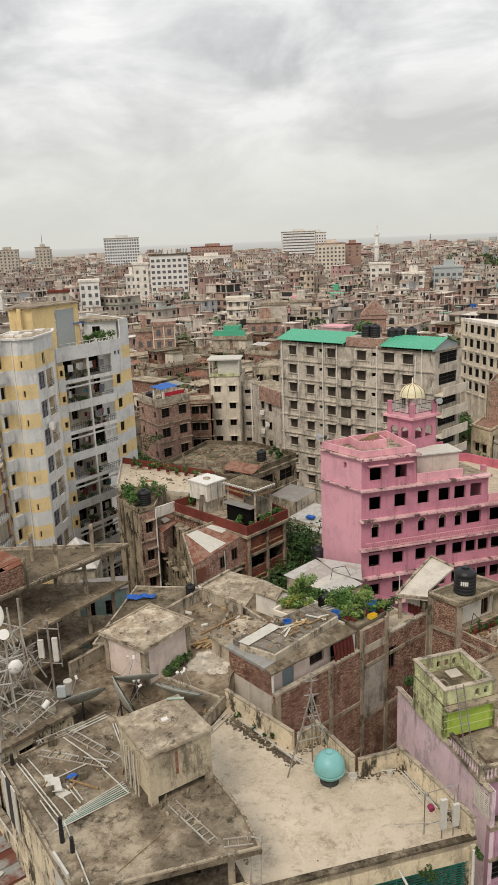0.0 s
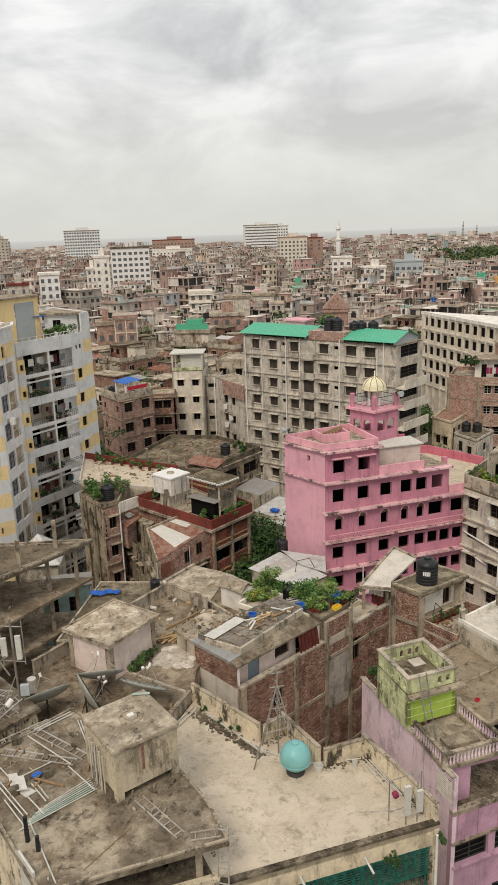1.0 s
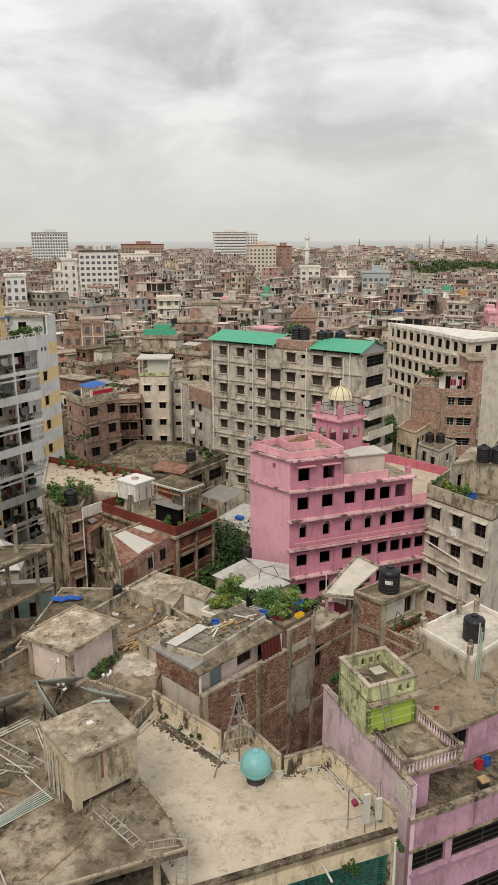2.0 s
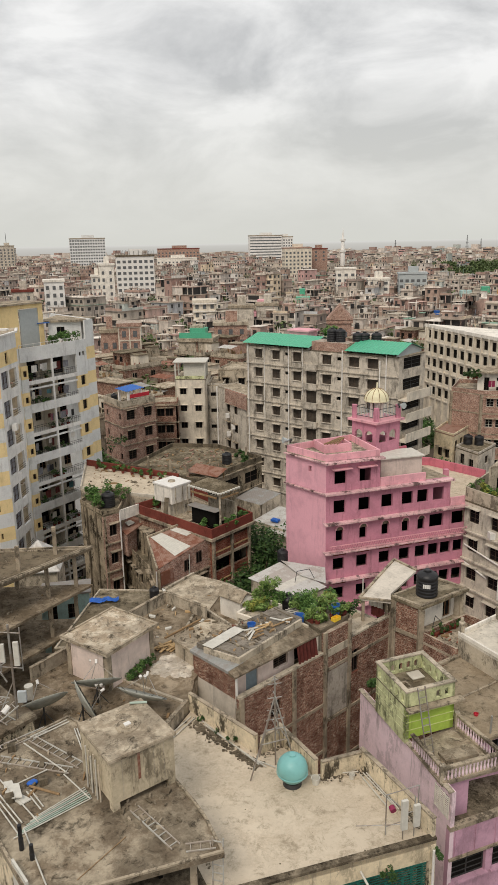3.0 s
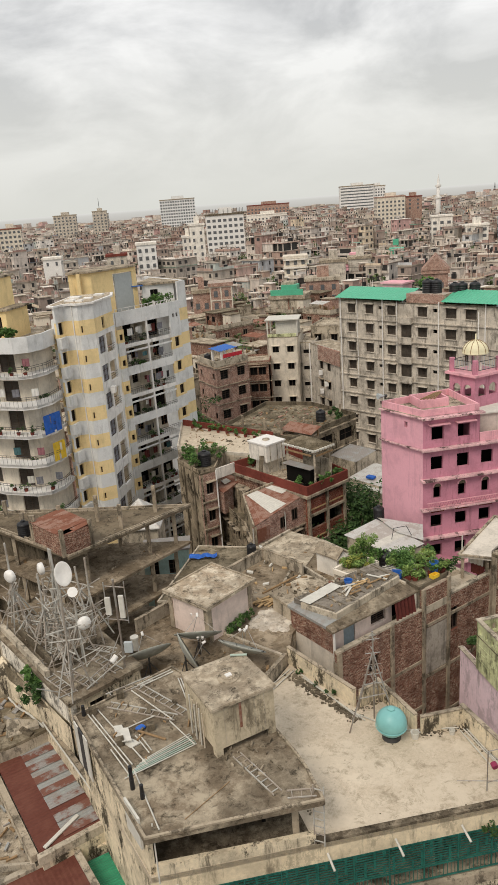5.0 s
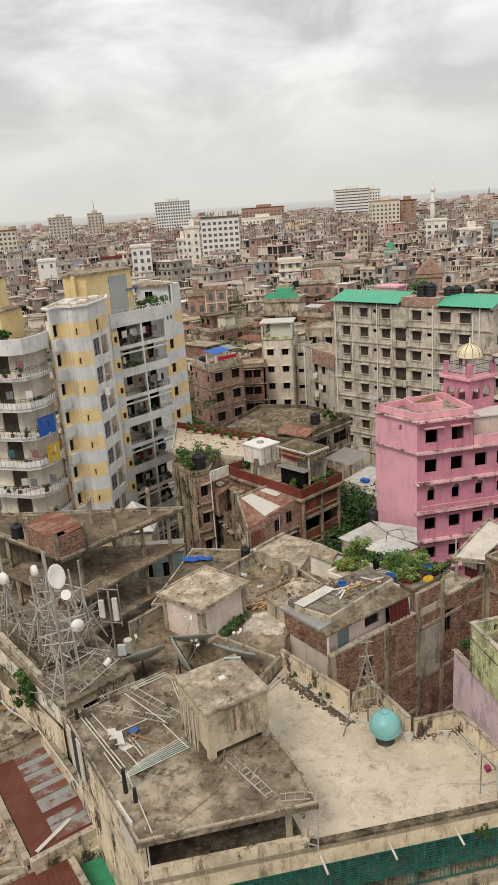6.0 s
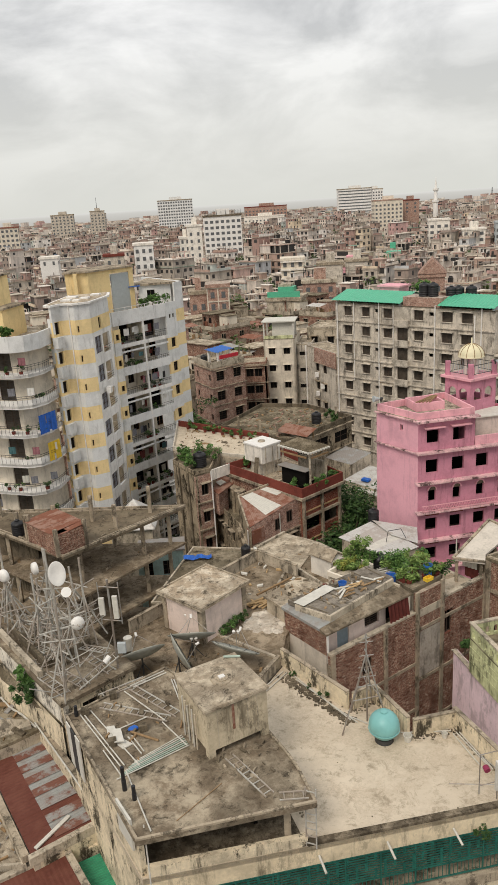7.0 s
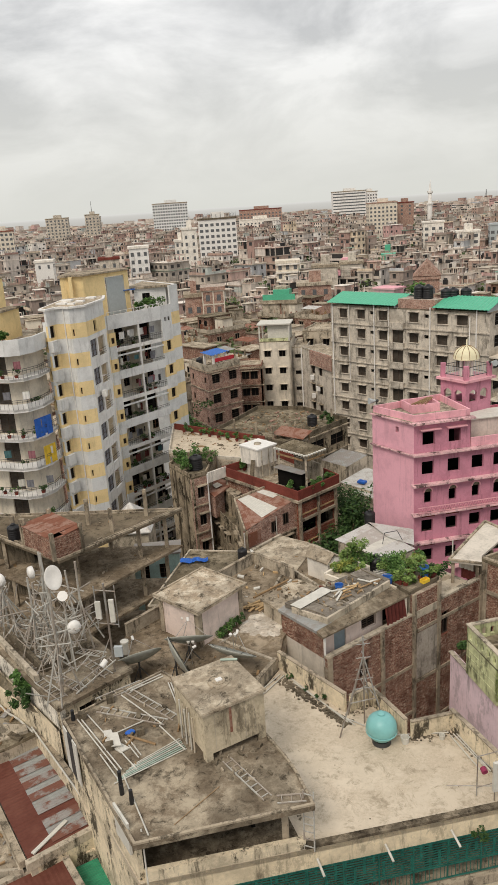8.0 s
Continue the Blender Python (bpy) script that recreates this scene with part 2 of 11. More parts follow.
M = {
    "cream_roof": roof_slab("cream_roof", (0.535, 0.455, 0.35), (0.72, 0.60, 0.43), (0.66, 0.575, 0.455), 0.25, 0.30),
    "dark_roof": roof_slab("dark_roof", (0.215, 0.17, 0.12), (0.05, 0.04, 0.029), (0.46, 0.395, 0.295), 0.6, 0.26),
    "grey_roof": roof_slab("grey_roof", (0.34, 0.28, 0.205), (0.075, 0.058, 0.042), (0.60, 0.52, 0.40), 0.45, 0.5),
    "patch_roof": roof_slab("patch_roof", (0.40, 0.32, 0.23), (0.10, 0.08, 0.055), (0.74, 0.655, 0.52), 0.45, 0.55),
    "moss_roof": roof_slab("moss_roof", (0.165, 0.135, 0.09), (0.042, 0.035, 0.024), (0.36, 0.305, 0.22), 0.55, 0.3),
    # mould-black kerb colour, reused to paint shade on two roofed floors
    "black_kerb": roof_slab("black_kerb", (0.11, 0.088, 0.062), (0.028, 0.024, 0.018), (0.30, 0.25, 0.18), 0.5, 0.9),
    "wet_floor": roof_slab("wet_floor", (0.22, 0.17, 0.115), (0.085, 0.064, 0.044), (0.43, 0.355, 0.26), 0.55, 0.28),
    "shed_roof": roof_slab("shed_roof", (0.20, 0.175, 0.145), (0.09, 0.075, 0.055), (0.34, 0.30, 0.25), 0.45, 0.5),
    "tank_wall": plaster("tank_wall", (0.53, 0.455, 0.33), (0.10, 0.07, 0.04), 0.5, 0.5, mould=0.5),
    "slab_olive": roof_slab("slab_olive", (0.165, 0.13, 0.09), (0.07, 0.056, 0.04), (0.22, 0.18, 0.125), 0.4, 0.2),
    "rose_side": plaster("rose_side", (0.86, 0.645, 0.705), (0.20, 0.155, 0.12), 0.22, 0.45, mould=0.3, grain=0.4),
    "render_grey": plaster("render_grey", (0.46, 0.41, 0.35), (0.14, 0.115, 0.085), 0.55, 0.5, mould=0.4, grain=1.4),
    "gable_grey": plaster("gable_grey", (0.60, 0.545, 0.47), (0.22, 0.19, 0.15), 0.35, 0.3, grain=0.6),
    "cream_wall": plaster("cream_wall", (0.71, 0.61, 0.445), (0.075, 0.06, 0.04), 0.55, 0.75, mould=0.9),
    "peel_white": plaster("peel_white", (0.80, 0.745, 0.64), (0.085, 0.07, 0.05), 0.4, 0.6, mould=0.75),
    "raw_wall": plaster("raw_wall", (0.50, 0.435, 0.34), (0.06, 0.048, 0.034), 0.55, 0.7, mould=0.6),
    "raw_dark": plaster("raw_dark", (0.17, 0.14, 0.10), (0.03, 0.025, 0.018), 0.6, 0.6, mould=0.5),
    "concrete": plaster("concrete", (0.40, 0.335, 0.25), (0.06, 0.048, 0.034), 0.6, 0.75, mould=0.65),
    "white_wall": plaster("white_wall", (0.78, 0.735, 0.66), (0.14, 0.12, 0.09), 0.3, 0.4, grain=0.4),
    "pale_pink": plaster("pale_pink", (0.72, 0.60, 0.54), (0.13, 0.11, 0.085), 0.3, 0.35, grain=0.4),
    "grey_wall": plaster("grey_wall", (0.60, 0.54, 0.455), (0.17, 0.145, 0.115), 0.5, 0.65, mould=0.4),
    "beige_wall": plaster("beige_wall", (0.69, 0.625, 0.52), (0.22, 0.185, 0.14), 0.35, 0.35, grain=0.4),
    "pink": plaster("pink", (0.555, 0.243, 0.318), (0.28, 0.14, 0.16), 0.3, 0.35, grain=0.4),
    "pink_ledge": plaster("pink_ledge", (0.72, 0.47, 0.48), (0.11, 0.07, 0.055), 0.5, 0.55, mould=0.85),
    "worn_roof": roof_slab("worn_roof", (0.30, 0.238, 0.165), (0.15, 0.118, 0.08), (0.39, 0.32, 0.23), 0.4, 0.3),
    "mossy_wall": plaster("mossy_wall", (0.36, 0.295, 0.21), (0.045, 0.038, 0.027), 0.7, 0.85, mould=0.9),
    "cement_spill": roof_slab("cement_spill", (0.62, 0.545, 0.45), (0.24, 0.19, 0.14), (0.80, 0.745, 0.65), 0.5, 0.9),
    "flat_cream": plaster("flat_cream", (0.61, 0.56, 0.475), (0.19, 0.16, 0.12), 0.35, 0.45, mould=0.3, grain=0.5),
    "pink_deep": plaster("pink_deep", (0.55, 0.17, 0.22), (0.2, 0.09, 0.1), 0.3, 0.3, grain=0.5),
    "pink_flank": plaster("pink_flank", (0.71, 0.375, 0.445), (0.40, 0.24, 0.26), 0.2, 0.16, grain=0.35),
    "flat_grey": plaster("flat_grey", (0.61, 0.56, 0.48), (0.16, 0.135, 0.105), 0.45, 0.45, mould=0.3, grain=0.6),
    "cream_clean": plaster("cream_clean", (0.72, 0.61, 0.43), (0.12, 0.095, 0.06), 0.4, 0.5, mould=0.35, grain=0.6),
    "pink_light": plaster("pink_light", (0.76, 0.40, 0.45), (0.30, 0.16, 0.17), 0.3, 0.3, grain=0.4),
    "pink_cement": plaster("pink_cement", (0.60, 0.51, 0.46), (0.2, 0.16, 0.13), 0.3, 0.3, grain=0.5),
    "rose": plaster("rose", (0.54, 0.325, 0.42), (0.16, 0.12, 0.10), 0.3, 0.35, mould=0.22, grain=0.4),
    "tower_grey": plaster("tower_grey", (0.70, 0.705, 0.695), (0.36, 0.34, 0.30), 0.25, 0.3, grain=0.4),
    "tower_pale": plaster("tower_pale", (0.76, 0.745, 0.715), (0.36, 0.33, 0.29), 0.25, 0.3, grain=0.4),
    "tower_yellow": plaster("tower_yellow", (0.86, 0.635, 0.335), (0.44, 0.34, 0.2), 0.2, 0.2, grain=0.4),
    "lime": plaster("lime", (0.40, 0.55, 0.10), (0.16, 0.18, 0.09), 0.25, 0.2, grain=0.4),
    "lime_pale": plaster("lime_pale", (0.58, 0.66, 0.26), (0.16, 0.18, 0.09), 0.25, 0.2, grain=0.4),
    "lime_worn": plaster("lime_worn", (0.60, 0.62, 0.36), (0.09, 0.085, 0.05), 0.5, 0.7, mould=0.7),
    "brick": brickwork("brick", (0.235, 0.095, 0.066), (0.36, 0.19, 0.135), (0.46, 0.38, 0.295)),
    "brick_pale": brickwork("brick_pale", (0.44, 0.235, 0.175), (0.55, 0.34, 0.265), (0.50, 0.43, 0.36), 0.4),
    "brick_red": brickwork("brick_red", (0.30, 0.075, 0.045), (0.38, 0.125, 0.08), (0.30, 0.2, 0.15), 0.3),
    "maroon": plaster("maroon", (0.195, 0.055, 0.042), (0.09, 0.045, 0.035), 0.4, 0.4),
    "tin_red": rusty("tin_red", (0.165, 0.062, 0.046), (0.21, 0.09, 0.065), 0.4),
    "tin_grey": rusty("tin_grey", (0.37, 0.375, 0.36), (0.25, 0.17, 0.13), 0.35),
    "tin_streaked": rusty("tin_streaked", (0.36, 0.34, 0.32), (0.21, 0.10, 0.075), 1.0),
    "tin_pale": rusty("tin_pale", (0.62, 0.61, 0.58), (0.32, 0.25, 0.2), 0.45),
    "tin_brown": rusty("tin_brown", (0.27, 0.12, 0.08), (0.42, 0.30, 0.24), 0.5),
    "tin_green": plain("tin_green", (0.03, 0.26, 0.13), 0.45, 0.0, 0.3),
    "green_sheet": plain("green_sheet", (0.09, 0.42, 0.26), 0.45, 0.0, 0.18),
    "steel": rusty("steel", (0.42, 0.41, 0.38), (0.22, 0.14, 0.09), 0.5, 0.5, 0.5),
    "dark_steel": plain("dark_steel", (0.06, 0.06, 0.06), 0.6, 0.3),
    "grille_green": plain("grille_green", (0.024, 0.145, 0.112), 0.5, 0.1, 0.4),
    "black_plastic": plain("black_plastic", (0.018, 0.018, 0.02), 0.45, 0.0, 0.3),
    "turquoise": plain("turquoise", (0.20, 0.46, 0.45), 0.4, 0.0, 0.12, 2.0),
    "white_paint": plain("white_paint", (0.78, 0.76, 0.72), 0.5, 0.0, 0.12),
    "off_white": plain("off_white", (0.60, 0.58, 0.52), 0.7, 0.0, 0.15),
    "pipe": plain("pipe", (0.55, 0.53, 0.47), 0.6, 0.0, 0.25),
    "pipe_green": plain("pipe_green", (0.38, 0.47, 0.40), 0.6, 0.0, 0.2),
    "wood": plain("wood", (0.30, 0.20, 0.11), 0.85, 0.0, 0.4),
    "timber_pale": plain("timber_pale", (0.52, 0.36, 0.19), 0.85, 0.0, 0.35),
    "blue_tarp": plain("blue_tarp", (0.02, 0.12, 0.50), 0.5, 0.0, 0.3),
    "yellow_tarp": plain("yellow_tarp", (0.75, 0.50, 0.04), 0.6, 0.0, 0.25, 1.2),
    "blue_plastic": plain("blue_plastic", (0.03, 0.13, 0.45), 0.4, 0.0, 0.2),
    "red_plastic": plain("red_plastic", (0.50, 0.03, 0.05), 0.4, 0.0, 0.2),
    "magenta": plain("magenta", (0.26, 0.025, 0.075), 0.5, 0.0, 0.2),
    "cloth_red": plain("cloth_red", (0.12, 0.035, 0.03), 0.95, 0.0, 0.3),
    "cloth_grey": plain("cloth_grey", (0.22, 0.22, 0.24), 0.95, 0.0, 0.3),
    "cloth_rose": plain("cloth_rose", (0.34, 0.15, 0.17), 0.95, 0.0, 0.3),
    "cloth_teal": plain("cloth_teal", (0.08, 0.17, 0.18), 0.95, 0.0, 0.3),
    "paint_turquoise": plaster("paint_turquoise", (0.42, 0.58, 0.56), (0.2, 0.2, 0.18), 0.4, 0.4),
    "paint_orange": plaster("paint_orange", (0.62, 0.36, 0.14), (0.2, 0.15, 0.1), 0.4, 0.4),
    "door_blue": plain("door_blue", (0.22, 0.27, 0.30), 0.7, 0.0, 0.2),
    "door_brown": plain("door_brown", (0.20, 0.11, 0.06), 0.7, 0.0, 0.3),
    "shutter_grey": plain("shutter_grey", (0.42, 0.455, 0.46), 0.6, 0.0, 0.1),
    "frame_brown": plain("frame_brown", (0.09, 0.065, 0.05), 0.7, 0.0, 0.3),
    "dome_gold": plain("dome_gold", (0.74, 0.68, 0.46), 0.5, 0.0, 0.1),
    "dirt": plain("dirt", (0.09, 0.072, 0.055), 0.95, 0.0, 0.4, 0.3),
    "leaf": foliage("leaf", (0.035, 0.085, 0.02), (0.13, 0.24, 0.06)),
    "leaf_dark": foliage("leaf_dark", (0.02, 0.05, 0.015), (0.07, 0.13, 0.035)),
    "leaf_bright": foliage("leaf_bright", (0.09, 0.155, 0.035), (0.25, 0.35, 0.10)),
    "leaf_yellow": foliage("leaf_yellow", (0.12, 0.18, 0.03), (0.36, 0.34, 0.08)),
    "bark": plain("bark", (0.12, 0.09, 0.06), 0.95, 0.0, 0.4),
    "dish_mesh": plain("dish_mesh", (0.40, 0.405, 0.36), 0.7, 0.0, 0.25),
    "mast_steel": rusty("mast_steel", (0.47, 0.455, 0.41), (0.24, 0.17, 0.12), 0.5, 0.7, 0.1),
    "mast_paint": rusty("mast_paint", (0.50, 0.485, 0.44), (0.26, 0.17, 0.11), 0.5, 0.7, 0.1),
    # near-black: the shade of unlit rooms put into the colour
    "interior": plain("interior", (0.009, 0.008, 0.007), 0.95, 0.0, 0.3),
}
glass, _, _, gB = material("window_glass", 0.22, 0.0, 0.12)
gB.inputs["Base Color"].default_value = (0.010, 0.010, 0.010, 1)
M["glass"] = glass
M["dusty_glass"] = plain("dusty_glass", (0.085, 0.072, 0.058), 0.35, 0.0, 0.6, 0.9, 0.15)
# base greyed so far panes carry sky reflection and haze in their colour
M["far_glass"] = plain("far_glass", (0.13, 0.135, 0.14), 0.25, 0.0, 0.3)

# ---------------------------------------------------------------- building kit


def thing(name, x, y, z, turn, label, category, group="", kind=""):
    ob = new(name)
    ob.matrix_basis = pose(x, y, z, 0, 0, turn)
    ob.empty_display_size = 0.2
    return tagged(ob, label, category, group, kind)


def B():
    return bmesh.new()


def hexa(bm, p):
    v = [bm.verts.new(q) for q in p]
    for f in ((3, 2, 1, 0), (4, 5, 6, 7), (0, 1, 5, 4), (1, 2, 6, 5), (2, 3, 7, 6), (3, 0, 4, 7)):
        bm.faces.new([v[i] for i in f])


def bx(bm, x0, y0, z0, x1, y1, z1):
    hexa(bm, [(x0, y0, z0), (x1, y0, z0), (x1, y1, z0), (x0, y1, z0), (x0, y0, z1), (x1, y0, z1), (x1, y1, z1), (x0, y1, z1)])
    return bm


def prism(bm, pts, z0, z1):
    """An upright prism on a plan given counter-clockwise; z1 may be a list with one height a corner."""
    tops = z1 if isinstance(z1, (list, tuple)) else [z1] * len(pts)
    lo = [bm.verts.new((x, y, z0)) for x, y in pts]
    hi = [bm.verts.new((x, y, z)) for (x, y), z in zip(pts, tops)]
    n = len(pts)
    bm.faces.new(lo[::-1])
    bm.faces.new(hi)
    for i in range(n):
        j = (i + 1) % n
        bm.faces.new((lo[i], lo[j], hi[j], hi[i]))
    return bm


def rod(bm, a, b, r, n=6, r2=None):
    a, b = Vector(a), Vector(b)
    d = (b - a).normalized()
    s = d.cross(Vector((0, 0, 1)) if abs(d.z) < 0.95 else Vector((1, 0, 0))).normalized()
    t = d.cross(s)
    r2 = r if r2 is None else r2
    lo = [bm.verts.new(a + (s * math.cos(k * math.tau / n) + t * math.sin(k * math.tau / n)) * r) for k in range(n)]
    hi = [bm.verts.new(b + (s * math.cos(k * math.tau / n) + t * math.sin(k * math.tau / n)) * r2) for k in range(n)]
    bm.faces.new(lo)
    bm.faces.new(hi[::-1])
    for i in range(n):
        j = (i + 1) % n
        bm.faces.new((lo[j], lo[i], hi[i], hi[j]))
    return bm


def bar(bm, a, b, w, h):
    """A straight bar of width w and height h along a level or sloping line."""
    a, b = Vector(a), Vector(b)
    d = (b - a).normalized()
    s = d.cross(Vector((0, 0, 1))).normalized() * (w / 2)
    u = Vector((0, 0, h))
    hexa(bm, [a - s, a + s, b + s, b - s, a - s + u, a + s + u, b + s + u, b - s + u])
    return bm


def lathe(bm, prof, n=20, c=(0, 0, 0)):
    rings = []
    for r, z in prof:
        if r < 1e-4:
            rings.append([bm.verts.new((c[0], c[1], c[2] + z))])
        else:
            rings.append([bm.verts.new((c[0] + r * math.cos(k * math.tau / n), c[1] + r * math.sin(k * math.tau / n), c[2] + z)) for k in range(n)])
    for a, b in zip(rings, rings[1:]):
        for k in range(n):
            j = (k + 1) % n
            if len(a) == 1 and len(b) > 1:
                bm.faces.new((a[0], b[j], b[k]))
            elif len(b) == 1 and len(a) > 1:
                bm.faces.new((a[k], a[j], b[0]))
            elif len(a) > 1:
                bm.faces.new((a[k], a[j], b[j], b[k]))
    return bm


def smooth(ob):
    for p in ob.data.polygons:
        p.use_smooth = True
    return ob


def corrugated(bm, p00, p10, p11, pitch=0.16, amp=0.03, thick=0.02, p01=None):
    """A sheet from p00 along p10 (across the waves) and up to p11; the waves run the other way."""
    p00, p10, p11 = Vector(p00), Vector(p10), Vector(p11)
    p01 = Vector(p01) if p01 is not None else p00 + (p11 - p10)
    n = max(6, int((p10 - p00).length / pitch * 4))
    nor = (p10 - p00).cross(p01 - p00).normalized()
    if nor.z < 0:
        nor = -nor
    rows = []
    for k in range(n + 1):
        f = k / n
        o = nor * (amp * math.sin(k * math.pi / 2))
        a, b = p00.lerp(p10, f) + o, p01.lerp(p11, f) + o
        rows.append((bm.verts.new(a), bm.verts.new(b), bm.verts.new(b - nor * thick), bm.verts.new(a - nor * thick)))
    for r, s in zip(rows, rows[1:]):
        for i in range(4):
            j = (i + 1) % 4
            bm.faces.new((r[i], r[j], s[j], s[i]))
    bm.faces.new(rows[0][::-1])
    bm.faces.new(rows[-1])
    return bm


MESHES = {}


def cached(key, build, mats):
    if key not in MESHES:
        bm = B()
        build(bm)
        me = bpy.data.meshes.new(key if isinstance(key, str) else key[0])
        bm.to_mesh(me)
        bm.free()
        for m in mats if isinstance(mats, (list, tuple)) else [mats]:
            me.materials.append(M[m])
        MESHES[key] = me
    return MESHES[key]


def lattice(bm, xs, zs, y0, y1):
    """A connected frame in the x-z plane: solid but for the cells between every second pair of lines."""
    cut = lambda i, j: i % 2 == 1 and j % 2 == 1
    ok = lambda i, j: 0 <= i < len(xs) - 1 and 0 <= j < len(zs) - 1 and not cut(i, j)
    vs = {}

    def v(i, j, k):
        if (i, j, k) not in vs:
            vs[i, j, k] = bm.verts.new((xs[i], y1 if k else y0, zs[j]))
        return vs[i, j, k]
    for i in range(len(xs) - 1):
        for j in range(len(zs) - 1):
            if not ok(i, j):
                continue
            bm.faces.new((v(i, j, 0), v(i + 1, j, 0), v(i + 1, j + 1, 0), v(i, j + 1, 0)))
            bm.faces.new((v(i, j + 1, 1), v(i + 1, j + 1, 1), v(i + 1, j, 1), v(i, j, 1)))
            for di, dj, a, b in ((-1, 0, (i, j + 1), (i, j)), (1, 0, (i + 1, j), (i + 1, j + 1)), (0, -1, (i, j), (i + 1, j)), (0, 1, (i + 1, j + 1), (i, j + 1))):
                if not ok(i + di, j + dj):
                    bm.faces.new((v(*b, 0), v(*a, 0), v(*a, 1), v(*b, 1)))


def window_frame_mesh(w, h, mat, bars):
    def build(bm):
        t = 0.06
        xs = [0, t, w / 2 - t / 2, w / 2 + t / 2, w - t, w]
        zs = [0, t]
        for k in range(bars):
            z = h * (k + 1) / (bars + 1)
            zs += [z - 0.014, z + 0.014]
        lattice(bm, xs, zs + [h - t, h], 0.0, 0.07)
    return cached(("window_frame", round(w, 2), round(h, 2), mat, bars), build, mat)


def add_window(parent, origin, along, out, w, h, frame_mat="frame_brown", bars=0, hood=None, sill=None, pane="glass", inset=0.16, depth=0.0):
    """A window > frame, pane, hood, sill in an opening whose lower left corner is origin."""
    m = Matrix((( along[0], -out[0], 0, origin[0]), (along[1], -out[1], 0, origin[1]), (0, 0, 1, origin[2]), (0, 0, 0, 1)))
    ob = piece("window", window_frame_mesh(w, h, frame_mat, bars), parent, m @ Matrix.Translation((0, inset, 0)))
    if pane:
        piece("pane", cached(("pane", round(w, 2), round(h, 2), pane), lambda bm: bx(bm, 0.03, 0.045, 0.03, w - 0.03, 0.06, h - 0.03), pane), ob)
    if hood:
        piece("hood", cached(("hood", round(w, 2), hood), lambda bm: hexa(bm, [(-0.18, -0.45, 0), (w + 0.18, -0.45, 0), (w + 0.18, 0.02, 0), (-0.18, 0.02, 0), (-0.18, -0.45, 0.07), (w + 0.18, -0.45, 0.07), (w + 0.18, 0.02, 0.1), (-0.18, 0.02, 0.1)]), hood), ob, pose(0, -inset, h + 0.12))
    if sill:
        piece("sill", cached(("sill", round(w, 2), sill), lambda bm: bx(bm, -0.1, -0.16, -0.08, w + 0.1, 0.02, 0.0), sill), ob, pose(0, -inset, -0.01))
    return ob


def facade(parent, p0, p1, z0, z1, mat, holes=(), thick=0.28, name="wall", label="", wins=None):
    """A wall from p0 to p1 (outside on the right hand) with openings (s0, s1, z0, z1) cut through it.
    wins: keywords for add_window in every opening, or None for bare openings."""
    p0, p1 = Vector((*p0, 0)), Vector((*p1, 0))
    d = p1 - p0
    n = d.length
    a = d / n
    o = Vector((a.y, -a.x, 0))
    xs = sorted({0.0, n, *[min(max(v, 0), n) for h in holes for v in h[:2]]})
    zs = sorted({z0, z1, *[min(max(v, z0), z1) for h in holes for v in h[2:4]]})
    bm = B()
    vs = {}

    def vert(x, z, k):
        key = (round(x, 4), round(z, 4), k)
        if key not in vs:
            q = p0 + a * x - o * (thick * k)
            vs[key] = bm.verts.new((q.x, q.y, z))
        return vs[key]

    def solid(i, j):
        if not (0 <= i < len(xs) - 1 and 0 <= j < len(zs) - 1):
            return False
        cx, cz = (xs[i] + xs[i + 1]) / 2, (zs[j] + zs[j + 1]) / 2
        return not any(h[0] < cx < h[1] and h[2] < cz < h[3] for h in holes)
    for i in range(len(xs) - 1):
        for j in range(len(zs) - 1):
            if not solid(i, j):
                continue
            x0, x1, c0, c1 = xs[i], xs[i + 1], zs[j], zs[j + 1]
            bm.faces.new((vert(x0, c0, 0), vert(x1, c0, 0), vert(x1, c1, 0), vert(x0, c1, 0)))
            bm.faces.new((vert(x0, c1, 1), vert(x1, c1, 1), vert(x1, c0, 1), vert(x0, c0, 1)))
            for di, dj, e in ((-1, 0, ((x0, c0), (x0, c1))), (1, 0, ((x1, c1), (x1, c0))), (0, -1, ((x1, c0), (x0, c0))), (0, 1, ((x0, c1), (x1, c1)))):
                if not solid(i + di, j + dj):
                    (ax, az), (bx_, bz) = e
                    bm.faces.new((vert(ax, az, 0), vert(bx_, bz, 0), vert(bx_, bz, 1), vert(ax, az, 1)))
    ob = part(name, bm, mat, parent, label)
    if wins is not None:
        for h in holes:
            if len(h) > 4 and h[4] == "bare":
                continue
            q = p0 + a * h[0]
            add_window(parent, (q.x, q.y, h[2]), a, o, h[1] - h[0], h[3] - h[2], **wins)
    return ob


def ring(bm, pts, z0, z1, t):
    """An upright closed band (a parapet) of thickness t inside a plan given counter-clockwise."""
    n = len(pts)
    inner = []
    for i in range(n):
        a, b, c = (Vector(pts[k % n]) for k in (i - 1, i, i + 1))
        d0, d1 = (b - a).normalized(), (c - b).normalized()
        n0, n1 = Vector((-d0.y, d0.x)), Vector((-d1.y, d1.x))
        k = (n0 + n1)
        k = k * (t / max(0.3, k.dot(n0)))
        inner.append(b + k)
    for i in range(n):
        j = (i + 1) % n
        a, b, c, d = pts[i], pts[j], inner[j], inner[i]
        hexa(bm, [(*a, z0), (*b, z0), (*c, z0), (*d, z0), (*a, z1), (*b, z1), (*c, z1), (*d, z1)])
    return bm


